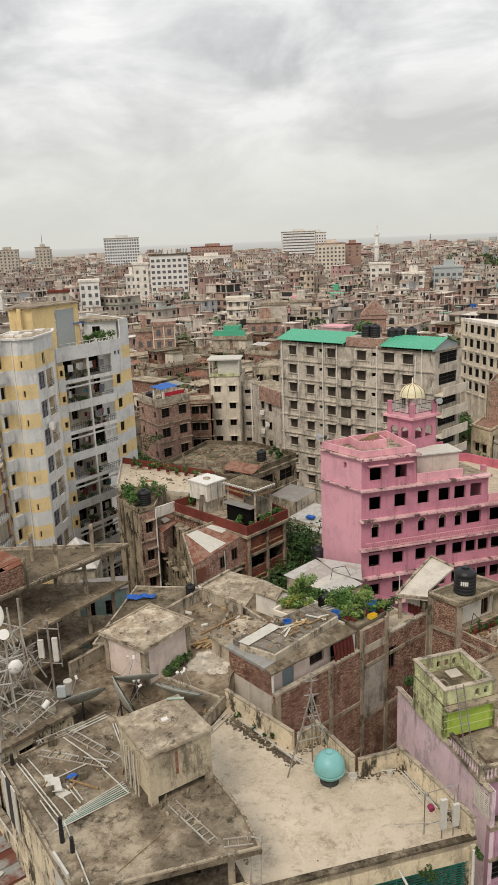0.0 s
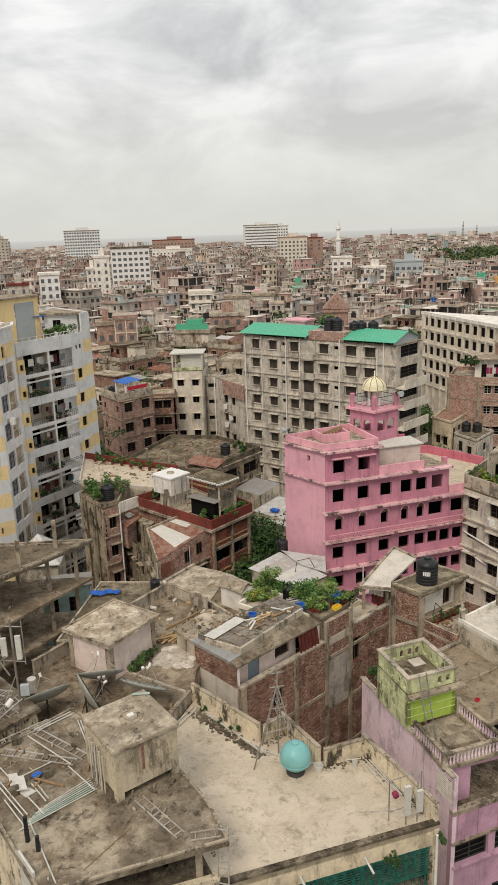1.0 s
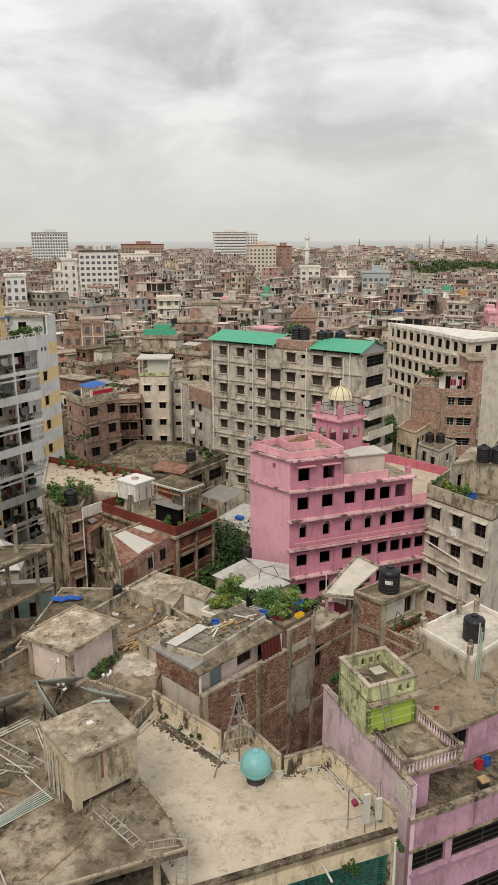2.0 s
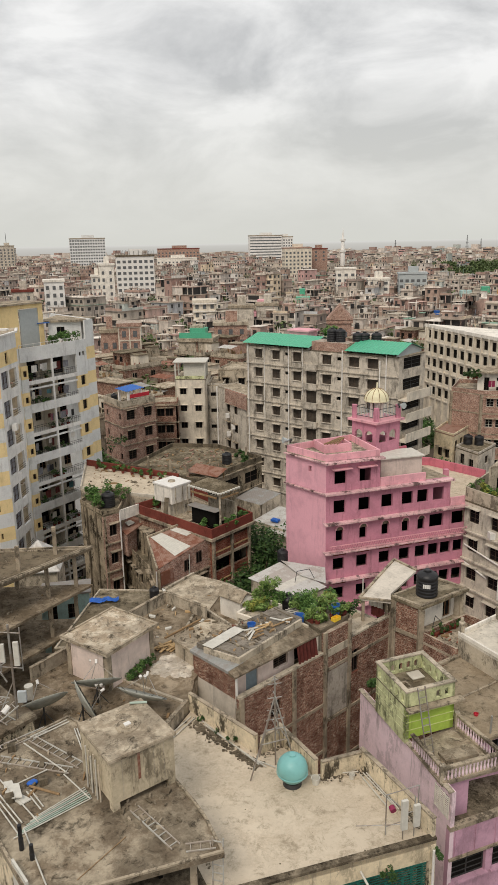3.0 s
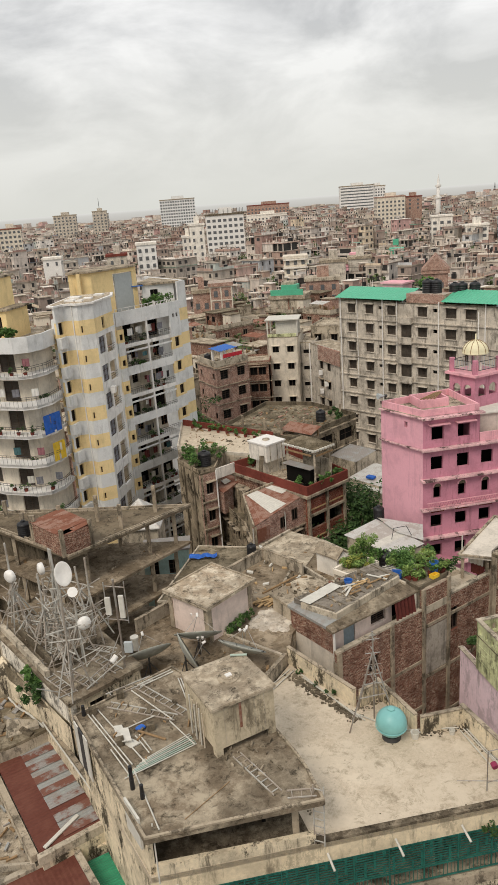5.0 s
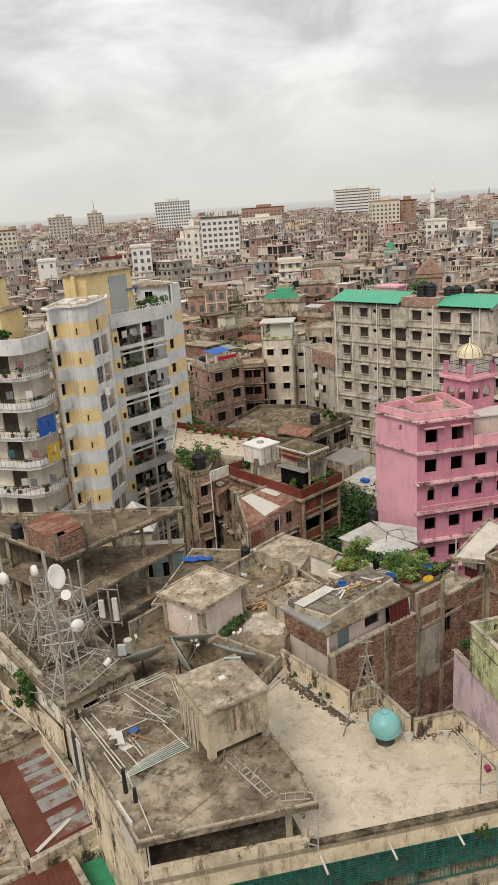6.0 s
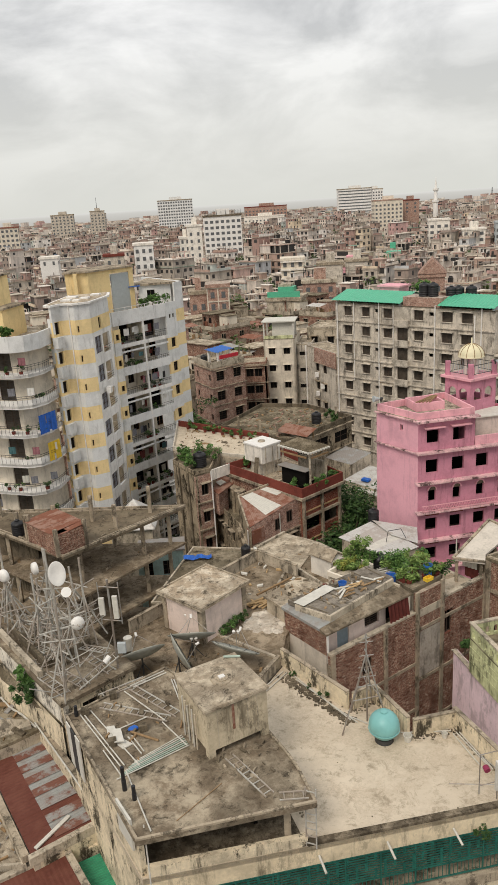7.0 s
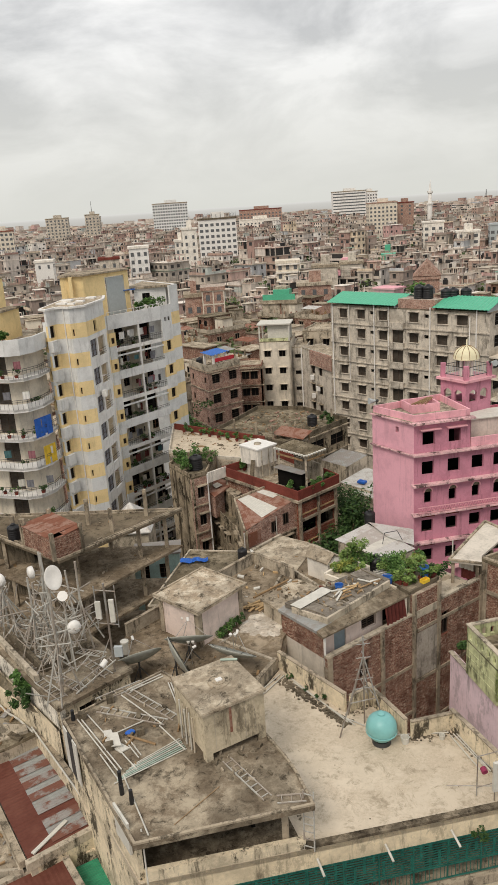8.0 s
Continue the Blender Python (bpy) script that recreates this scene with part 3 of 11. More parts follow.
def offset(pts, t):
    """The plan grown outwards by t (counter-clockwise)."""
    n = len(pts)
    out = []
    for i in range(n):
        a, b, c = (Vector(pts[k % n]) for k in (i - 1, i, i + 1))
        d0, d1 = (b - a).normalized(), (c - b).normalized()
        n0, n1 = Vector((d0.y, -d0.x)), Vector((d1.y, -d1.x))
        k = n0 + n1
        k = k * (t / max(0.3, k.dot(n0)))
        out.append(tuple(b + k))
    return out


def rect(x, y, turn, w, d):
    """Corners, counter-clockwise, of a w x d plan whose first corner is x, y and whose w side runs at turn degrees."""
    a = radians(turn)
    u, v = Vector((math.cos(a), math.sin(a))), Vector((-math.sin(a), math.cos(a)))
    p = Vector((x, y))
    return [tuple(p), tuple(p + u * w), tuple(p + u * w + v * d), tuple(p + v * d)]

BASE = {}


def site(name, x, y, z, label, category, group="", kind=""):
    """A building's Empty at its base; its parts are given in the place's own metres."""
    ob = thing(name, x, y, z, 0, label, category, group, kind)
    BASE[ob.name] = Vector((x, y, z))
    return ob


def part(name, bm, mat, parent, label=""):
    off = BASE.get(parent.name) if parent is not None else None
    if off is not None:
        for v in bm.verts:
            v.co -= off
    bmesh.ops.recalc_face_normals(bm, faces=bm.faces[:])
    me = bpy.data.meshes.new(name)
    bm.to_mesh(me)
    bm.free()
    for m in mat if isinstance(mat, (list, tuple)) else [mat]:
        me.materials.append(M[m] if isinstance(m, str) else m)
    ob = new(name, me)
    ob.parent = parent
    if label:
        tagged(ob, label)
    return ob


def piece(name, me, parent, m=None):
    ob = new(name, me)
    ob.parent = parent
    off = BASE.get(parent.name) if parent is not None else None
    m = Matrix() if m is None else m
    ob.matrix_basis = Matrix.Translation(-off) @ m if off is not None else m
    return ob


def block(name, label, plan, z1, wall, roof, parapet=0.9, edges=None, z0=0.0, para_mat=None, group="", category="building", ledge=0.0, ledge_mat="concrete", walls=None, roof_over=0.0):
    """A building on a counter-clockwise plan: walls with openings, roof, parapet. edges: {edge: dict(holes=..., wins=...)}."""
    cx, cy = sum(p[0] for p in plan) / len(plan), sum(p[1] for p in plan) / len(plan)
    root = site(name, cx, cy, z0, label, category, group)
    edges = edges or {}
    for i in range(len(plan)):
        e = edges.get(i, {})
        w = (walls or {}).get(i, wall)
        facade(root, plan[i], plan[(i + 1) % len(plan)], z0, z1 - 0.18, w, e.get("holes", ()), wins=e.get("wins"))
    part("roof", prism(B(), offset(plan, roof_over), z1 - 0.178, z1), roof, root)
    if parapet:
        part("parapet", ring(B(), offset(plan, 0.01), z1 + 0.002, z1 + parapet, 0.14), para_mat or wall, root)
    for k in range(int(ledge)):
        z = z1 - 0.25 - 3.0 * k
        part("ledge", ring(B(), offset(plan, 0.22), z - 0.12, z, 0.24), ledge_mat, root)
    return root


def edge_len(plan, i):
    a, b = plan[i], plan[(i + 1) % len(plan)]
    return math.hypot(b[0] - a[0], b[1] - a[1])


def rows_of(plan, i, floors, n, w, h, sill=0.95, margin=0.8):
    """n evenly spaced openings on edge i for every floor base."""
    L_ = edge_len(plan, i)
    gap = (L_ - 2 * margin - n * w) / max(1, n - 1) if n > 1 else 0
    xs = [margin + k * (w + gap) for k in range(n)] if n > 1 else [(L_ - w) / 2]
    return [(x, x + w, f + sill, f + sill + h) for f in floors for x in xs]


# ---------------------------------------------------------------- loose things used on many roofs

RNG = random.Random(7)


def water_tank(x, y, z, r=0.6, h=1.5, mat="black_plastic", label="black ribbed plastic water tank with a screw lid", mark=False):
    t = thing("water_tank", x, y, z, RNG.uniform(0, 360), label, "water tank", "roof water tanks")
    prof = [(0.0, 0.0), (r * 0.97, 0.0), (r, 0.05)]
    for k in range(1, 6):
        zz = h * 0.8 * k / 6
        prof += [(r, zz - 0.06), (r * 0.965, zz - 0.03), (r * 0.965, zz + 0.03), (r, zz + 0.06)]
    prof += [(r, h * 0.8), (r * 0.93, h * 0.86), (r * 0.6, h * 0.95), (r * 0.36, h * 0.97), (0, h * 0.97)]
    smooth(part("body", lathe(B(), prof, 24), mat, t))
    part("lid", lathe(B(), [(0, 0), (r * 0.34, 0), (r * 0.34, 0.09), (r * 0.25, 0.13), (0, 0.13)], 16, (0, 0, h * 0.972)), mat, t)
    for k in range(8):
        a = k * math.tau / 8
        part("rib", bar(B(), (r * 0.36 * math.cos(a), r * 0.36 * math.sin(a), h * 0.95), (r * 0.94 * math.cos(a), r * 0.94 * math.sin(a), h * 0.84), 0.07, 0.05), mat, t)
    if mark:
        d = Vector((-x, -y, 0)).normalized()
        a0 = math.atan2(d.y, d.x) - t.rotation_euler.z
        t.rotation_euler.z = 0
        a0 = math.atan2(d.y, d.x)
        for k, wdt in ((-1.5, 0.10), (-0.5, 0.10), (0.5, 0.10), (1.4, 0.06)):
            bm = B()
            a = a0 + k * 0.13 / r
            c, s = math.cos(a), math.sin(a)
            o, tn = Vector((c, s, 0)) * (r + 0.012), Vector((-s, c, 0))
            hexa(bm, [o - tn * wdt / 2 - Vector((c, s, 0)) * 0.03 + Vector((0, 0, h * 0.42)), o + tn * wdt / 2 - Vector((c, s, 0)) * 0.03 + Vector((0, 0, h * 0.42)), o + tn * wdt / 2 + Vector((0, 0, h * 0.42)), o - tn * wdt / 2 + Vector((0, 0, h * 0.42)),
                      o - tn * wdt / 2 - Vector((c, s, 0)) * 0.03 + Vector((0, 0, h * 0.58)), o + tn * wdt / 2 - Vector((c, s, 0)) * 0.03 + Vector((0, 0, h * 0.58)), o + tn * wdt / 2 + Vector((0, 0, h * 0.58)), o - tn * wdt / 2 + Vector((0, 0, h * 0.58))])
            part("marking", bm, "white_paint", t, "white painted bar")
    return t


def leaf_cloud(bm, centre, radius, n, size, rng, flat=0.8):
    """Many small bent leaves round a few uneven clumps."""
    clumps = [(Vector((rng.gauss(0, 0.55), rng.gauss(0, 0.55), rng.gauss(0, 0.45) * flat)) * radius, rng.uniform(0.3, 0.62) * radius) for _ in range(max(3, n // 60))]
    for _ in range(n):
        c, r = rng.choice(clumps)
        d = Vector((rng.gauss(0, 1), rng.gauss(0, 1), rng.gauss(0, 1)))
        d.normalize()
        p = Vector(centre) + c + d * r * rng.uniform(0.55, 1.0)
        a = Vector((rng.gauss(0, 1), rng.gauss(0, 1), rng.gauss(0, 0.5))).normalized()
        b = a.cross(Vector((rng.gauss(0, 0.6), rng.gauss(0, 0.6), 1))).normalized()
        s = size * rng.uniform(0.6, 1.3)
        v = [bm.verts.new(q) for q in (p - a * s, p - b * s * 0.42, p + a * s, p + b * s * 0.42 + Vector((0, 0, s * 0.15)))]
        bm.faces.new((v[0], v[1], v[2]))
        bm.faces.new((v[0], v[2], v[3]))


def bush(name, x, y, z, radius, n=260, size=0.12, mat="leaf", label="leafy green rooftop shrub in a pot", stem=0.5, category="plant", pot=True):
    t = thing(name, x, y, z, 0, label, category, "roof plants")
    rng = random.Random(int(abs(x * 131 + y * 17) * 10))
    if pot:
        part("pot", lathe(B(), [(0, 0), (0.16, 0), (0.22, 0.3), (0.2, 0.3), (0.18, 0.26), (0, 0.26)], 12), "maroon", t)
    bm = B()
    for k in range(4):
        a = rng.uniform(0, math.tau)
        rod(bm, (0, 0, 0.05), (math.cos(a) * radius * 0.5, math.sin(a) * radius * 0.5, stem + radius * 0.6), 0.03, 5, 0.012)
    part("stem", bm, "bark", t)
    bm = B()
    leaf_cloud(bm, (0, 0, stem + radius * 0.6), radius, n, size, rng)
    part("crown", bm, mat, t)
    return t


def tree(x, y, z, h, radius, n=1500, size=0.22, mat="leaf_dark", label="broad dark green tree between the houses"):
    t = thing("tree", x, y, z, 0, label, "tree", "trees")
    rng = random.Random(int(abs(x * 37 + y * 11) * 10))
    bm = B()
    rod(bm, (0, 0, 0), (0.1, 0.05, h * 0.55), 0.22, 8, 0.14)
    part("trunk", bm, "bark", t)
    bm = B()
    for k in range(7):
        a = k * math.tau / 7 + rng.uniform(-0.3, 0.3)
        rod(bm, (0.1, 0.05, h * rng.uniform(0.35, 0.55)), (math.cos(a) * radius * 0.7, math.sin(a) * radius * 0.7, h * rng.uniform(0.65, 0.95)), 0.09, 6, 0.03)
    part("limb", bm, "bark", t)
    bm = B()
    leaf_cloud(bm, (0, 0, h * 0.75), radius, n, size, rng, 0.7)
    part("crown", bm, mat, t)
    return t


def ladder(a, b, w=0.42, mat="mast_paint", label="light steel ladder section lying on the roof", group="ladders"):
    """A ladder from a to b (its middle line)."""
    a, b = Vector(a), Vector(b)
    L_ = (b - a).length
    d = (b - a) / L_
    s = d.cross(Vector((0, 0, 1)))
    s = s.normalized() if s.length > 0.05 else Vector((1, 0, 0))
    up_ = s.cross(d)
    t = new("ladder")
    t.matrix_basis = Matrix(((d.x, s.x, up_.x, a.x), (d.y, s.y, up_.y, a.y), (d.z, s.z, up_.z, a.z), (0, 0, 0, 1)))
    tagged(t, label, "ladder", group)
    for k in (-1, 1):
        part("rail", bx(B(), 0, k * w / 2 - 0.022, 0, L_, k * w / 2 + 0.022, 0.05), mat, t)
    n = max(2, int(L_ / 0.32))
    for k in range(n):
        x = L_ * (k + 0.5) / n
        part("rung", bx(B(), x - 0.016, -w / 2 + 0.02, 0.008, x + 0.016, w / 2 - 0.02, 0.042), mat, t)
    return t


def loose_pipe(a, b, r=0.035, mat="pipe", label="pale plastic pipe lying on the roof"):
    m = Vector(a)
    t = new("pipe")
    t.location = m
    tagged(t, label, "pipe", "loose pipes")
    part("tube", rod(B(), (0, 0, 0), Vector(b) - m, r, 8), mat, t)
    return t


def dish(x, y, z, r, az, el, mat="steel", label="large mesh satellite dish on a steel mount", mount=1.0, depth=0.2):
    """A parabolic dish > reflector, rib, arm, feed, mount, facing azimuth az and elevation el."""
    t = thing("satellite_dish", x, y, z, 0, label, "satellite dish", "satellite dishes")
    q = Matrix.Translation((0, 0, mount)) @ Euler((0, radians(90 - el), radians(az))).to_matrix().to_4x4()
    n = 24
    bm = B()
    prof = [(0.02, 0.0)] + [(r * k / 5, depth * r * (k / 5) ** 2 * 2) for k in range(1, 6)]
    lathe(bm, [(p[0], p[1]) for p in prof] + [(p[0], p[1] - 0.025) for p in prof[::-1]], n)
    bm.transform(q)
    smooth(part("reflector", bm, mat, t))
    for k in range(8):
        a = k * math.tau / 8
        bm = B()
        for u, v in zip(prof, prof[1:]):
            rod(bm, (u[0] * math.cos(a), u[0] * math.sin(a), u[1] + 0.02), (v[0] * math.cos(a), v[0] * math.sin(a), v[1] + 0.02), 0.016, 4)
        bm.transform(q)
        part("rib", bm, "dark_steel", t)
    for k in range(3):
        a = k * math.tau / 3 + 0.4
        bm = rod(B(), (r * 0.85 * math.cos(a), r * 0.85 * math.sin(a), depth * r * 1.5), (0, 0, r * 0.95), 0.015, 5)
        bm.transform(q)
        part("arm", bm, "steel", t)
    bm = rod(B(), (0, 0, r * 0.88), (0, 0, r * 1.05), 0.07, 8)
    bm.transform(q)
    part("feed", bm, "white_paint", t)
    bm = rod(B(), (0, 0, 0), (0, 0, mount), 0.05, 8)
    for k in range(3):
        a = k * math.tau / 3
        rod(bm, (0.55 * math.cos(a), 0.55 * math.sin(a), 0), (0, 0, mount * 0.7), 0.025, 5)
    part("mount", bm, "dark_steel", t)
    return t


def bucket(x, y, z, mat, label, r=0.2, h=0.32):
    t = thing("bucket", x, y, z, 0, label, "bucket", "buckets")
    part("tub", lathe(B(), [(0, 0), (r * 0.8, 0), (r, h), (r * 0.93, h), (r * 0.76, 0.03), (0, 0.03)], 16), mat, t)
    bm = B()
    for k in range(8):
        a, b = math.pi * k / 8, math.pi * (k + 1) / 8
        rod(bm, (r * math.cos(a), 0, h + 0.12 * math.sin(a)), (r * math.cos(b), 0, h + 0.12 * math.sin(b)), 0.008, 4)
    part("handle", bm, "steel", t)
    return t


def debris(name, label, poly, z, n, seed, size=0.35, mats=("wood", "concrete", "raw_dark"), category="rubble"):
    """Uncountable scraps lying over a roof: boards, chips of brick and bent sheet."""
    root = tagged(new(name), label, category, kind="stuff")
    rng = random.Random(seed)
    tris = [(Vector(poly[0]), Vector(poly[i]), Vector(poly[i + 1])) for i in range(1, len(poly) - 1)]
    areas = [abs((b - a).cross(c - a)) for a, b, c in tris]
    for mt in mats:
        bm = B()
        for _ in range(n // len(mats)):
            a, b, c = rng.choices(tris, areas)[0]
            u, v = rng.random(), rng.random()
            if u + v > 1:
                u, v = 1 - u, 1 - v
            p = a + (b - a) * u + (c - a) * v
            ang, l = rng.uniform(0, math.pi), size * rng.uniform(0.15, 1.0) ** 2 + 0.05
            w, h = l * rng.uniform(0.12, 0.6), rng.uniform(0.02, 0.12)
            cx, sx = math.cos(ang), math.sin(ang)
            q = [(p.x + dx * l * cx - dy * w * sx, p.y + dx * l * sx + dy * w * cx) for dx, dy in ((-1, -1), (1, -1), (1, 1), (-1, 1))]
            tip = rng.uniform(0, 0.08)
            hexa(bm, [(*q[0], z - 0.01), (*q[1], z - 0.01 + tip), (*q[2], z - 0.01 + tip), (*q[3], z - 0.01), (*q[0], z + h), (*q[1], z + h + tip), (*q[2], z + h + tip), (*q[3], z + h)])
        part("scraps", bm, mt, root)
    return root


# ---------------------------------------------------------------- ground
ground = tagged(new("ground"), "packed earth and lanes under the dense houses", "ground", kind="structure")
bm = B()
bmesh.ops.create_grid(bm, x_segments=8, y_segments=8, size=4600)
part("soil", bm, "dirt", ground)

# ---------------------------------------------------------------- near building with the cream roof terrace
CREAM = [(-6.5, 20.4), (8.35, 24.05), (6.3, 28.5), (4.2, 27.9), (2.75, 30.6), (1.65, 29.75), (-1.55, 33.4), (-4.2, 28.0), (-7.0, 29.9), (-10.8, 26.6)]
near = site("terrace_building", 0, 26, 0, "cream rendered block with a wide pale roof terrace", "building")
F0, F1 = Vector((-6.5, 20.4)), Vector((8.35, 24.05))
FL = (F1 - F0).length
FU = (F1 - F0) / FL
FO = Vector((FU.y, -FU.x))


def front(s, out=0.0):
    return tuple(F0 + FU * s + FO * out)


facade(near, F0, F1, 0, 18.0, "cream_wall", [(1.2 + 2.4 * k, 2.7 + 2.4 * k, f + 1.0, f + 2.4) for f in (3, 6, 9, 12) for k in range(6)], wins=dict(hood="concrete"))
facade(near, F0, F1, 20.05, 20.995, "cream_clean", name="roof_beam", label="cream roof edge beam with black weathering")
facade(near, CREAM[9], CREAM[0], 0, 20.8, "cream_wall", [(2.0, 3.0, 14.0, 15.2), (5.0, 6.0, 11.0, 12.2)], wins=dict(hood="concrete"))
for i in range(1, 9):
    facade(near, CREAM[i], CREAM[i + 1], 0, 20.8, "cream_wall")
part("roof", prism(B(), [tuple(Vector(p)) for p in CREAM], 20.75, 21.0), "cream_roof", near)
part("kerb", bar(B(), (*front(6.2, -0.1), 21.002), (*front(FL, -0.1), 21.002), 0.26, 0.12), "black_kerb", near, "black weathered kerb along the roof edge")
part("kerb", bar(B(), (*front(0.2, -0.13), 21.002), (*front(6.2, -0.13), 21.002), 0.24, 0.42), "cream_wall", near)
for i, h in ((1, 0.95), (2, 0.85), (3, 0.9), (4, 0.85), (5, 0.95)):
    a, b = Vector(CREAM[i]), Vector(CREAM[i + 1])
    d = (b - a).normalized() * 0.07
    n = Vector((-d.y, d.x)) * 1.15
    a, b = a + n + d, b + n - d * (1 if i in (2, 4) else -1)
    part("parapet", bar(B(), (*a, 21.002), (*b, 21.002), 0.14, h), "cream_wall", near, "stained cream parapet wall")
    part("coping", bar(B(), (*a, 21.004 + h), (*b, 21.004 + h), 0.2, 0.06), "concrete", near)
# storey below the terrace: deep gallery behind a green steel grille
# back wall near black and pillars dark, to paint the gallery's shade
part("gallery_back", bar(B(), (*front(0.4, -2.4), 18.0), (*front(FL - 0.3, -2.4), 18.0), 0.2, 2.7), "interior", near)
part("gallery_floor", prism(B(), [front(0.0, -0.02), front(FL, -0.02), front(FL - 0.2, -2.3), front(0.2, -2.3)], 17.8, 18.02), "concrete", near)
part("sill_band", bar(B(), (*front(-0.05, 0.06), 17.55), (*front(FL, 0.06), 17.55), 0.3, 0.45), "concrete", near, "grey concrete sill band")
for k in range(5):
    s = 0.3 + k * (FL - 0.6) / 4
    part("pillar", bar(B(), (*front(s - 0.12, -0.5), 18.0), (*front(s + 0.12, -0.5), 18.0), 0.3, 2.05), "raw_dark", near)
grille = site("window_grille", 1, 22, 18, "green painted steel grille of slats and openwork blocks", "grille")
for z in (18.05, 18.7, 20.0):
    part("rail", bar(B(), (*front(0.5, -0.02), z), (*front(FL - 0.4, -0.02), z), 0.05, 0.05), "grille_green", grille)
k = 0
s = 0.5
while s < FL - 0.4:
    part("upright", bar(B(), (*front(s, -0.02), 18.05), (*front(s + 0.05, -0.02), 18.05), 0.05, 1.98), "grille_green", grille)
    s += 1.42
for k in range(10):
    z = 18.80 + k * 0.122
    part("slat", bar(B(), (*front(0.5, -0.03), z), (*front(FL - 0.4, -0.03), z), 0.025, 0.045), "grille_green", grille)
for k in range(36):
    s = 0.7 + k * (FL - 1.4) / 36
    for j in range(2):
        z = 18.8 + 0.41 * ((k + j * 2) % 3)
        part("block", bar(B(), (*front(s, -0.045), z), (*front(s + 0.1, -0.045), z), 0.03, 0.36), "grille_green", grille)
for k in range(90):
    s = 0.55 + k * (FL - 1.1) / 90
    part("baluster", bar(B(), (*front(s, -0.02), 18.1), (*front(s + 0.022, -0.02), 18.1), 0.02, 0.62), "grille_green", grille)
for s in (0.9, 6.6, 9.3, 12.0):
    part("spout", rod(B(), (*front(s, 0.0), 20.45), (*front(s + 0.1, 0.62), 20.2), 0.05, 8), "pipe", near, "short pale drain spout")
part("downpipe", rod(B(), (*front(FL - 0.15, 0.1), 5.0), (*front(FL - 0.15, 0.1), 20.6), 0.055, 8), "white_paint", near, "white downpipe")

# ---- dark slab roof over the open top storey
SLAB = [(-6.4, 19.95), (-0.08, 21.68), (-0.42, 22.62), (-0.72, 23.4), (-1.1, 24.15), (-1.55, 24.9), (-2.03, 25.66), (-7.08, 30.1), (-10.9, 26.6)]
slab = site("slab_roof", -6, 25, 21, "weathered dark concrete slab roof over an open storey", "roof")
part("slab", prism(B(), SLAB, 23.0, 23.22), "dark_roof", slab)
part("lip", ring(B(), SLAB, 23.222, 23.30, 0.1), "concrete", slab, "raised pale slab lip")
facade(slab, SLAB[8], (-6.5, 20.5), 20.8, 23.0, "cream_wall", thick=0.2, name="side_wall", label="cream side wall black with mould")
facade(slab, SLAB[7], SLAB[8], 20.8, 23.0, "raw_wall", thick=0.2, name="back_wall")
facade(slab, (-2.4, 25.8), (-6.9, 29.9), 20.8, 23.0, "raw_wall", thick=0.2, name="inner_wall")
part("column", bx(B(), -1.35, 22.0, 21.0, -1.1, 22.25, 23.0), "concrete", slab)
part("column", bx(B(), -1.3, 23.6, 21.0, -1.05, 23.85, 23.0), "concrete", slab)
# room walls added in dark colours to stand for shade below the slab
part("room_wall", bar(B(), (-2.5, 22.9, 21.0), (-3.3, 25.9, 21.0), 0.15, 1.99), "interior", slab, "added inner wall, coloured dark for the open storey's shade")
part("room_wall", bar(B(), (-9.0, 25.2, 21.0), (-2.9, 26.2, 21.0), 0.15, 1.99), "interior", slab, "added inner wall, coloured dark for the open storey's shade")
# floor colour taken nearly black for the shade under the slab roof
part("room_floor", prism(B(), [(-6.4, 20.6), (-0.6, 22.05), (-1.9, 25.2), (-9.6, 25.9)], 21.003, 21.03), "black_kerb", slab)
part("room_wall", bar(B(), (-7.2, 21.9, 21.03), (-3.6, 22.9, 21.03), 0.15, 1.96), "raw_dark", slab, "added inner wall, coloured dark for the open storey's shade")
for a, b in (((-5.2, 22.6), (-4.3, 22.9)), ((-4.6, 21.4), (-4.2, 21.5))):
    part("rubble_pile", bar(B(), (*a, 21.03), (*b, 21.03), 0.35, 0.12), "raw_dark", slab, "dusty rubble in the open storey")
part("panel", prism(B(), [(-7.5, 21.62), (-6.75, 20.6), (-6.68, 20.65), (-7.43, 21.67)], 22.1, 23.5), "off_white", slab, "pale grey wall sheet")
for a, b, mt in ((0.15, 0.65, "off_white"), (0.68, 1.2, "dark_steel"), (1.25, 1.75, "off_white")):
    u = (Vector((-6.5, 20.5)) - Vector(SLAB[8])).normalized()
    p, q = Vector(SLAB[8]) + u * (a + 0.25) - Vector((0.08, 0.06)), Vector(SLAB[8]) + u * (b + 0.25) - Vector((0.08, 0.06))
    part("cladding", bar(B(), (*p, 21.2), (*q, 21.2), 0.05, 2.1), mt, slab, "upright sheet strip hung on the side wall")

# concrete roof tank on the slab
TA = 33.0
tank = thing("concrete_tank", -4.28, 23.78, 23.22, TA, "square stained concrete water tank with a lid hatch", "water tank")
TW = 2.92
part("body", bx(B(), 0.09, 0.09, 0.32, TW - 0.09, TW - 0.09, 2.16), "tank_wall", tank)
for x, y in ((0.09, 0.09), (TW - 0.39, 0.09), (0.09, TW - 0.39), (TW - 0.39, TW - 0.39)):
    part("leg", bx(B(), x, y, 0, x + 0.3, y + 0.3, 0.318), "tank_wall", tank)
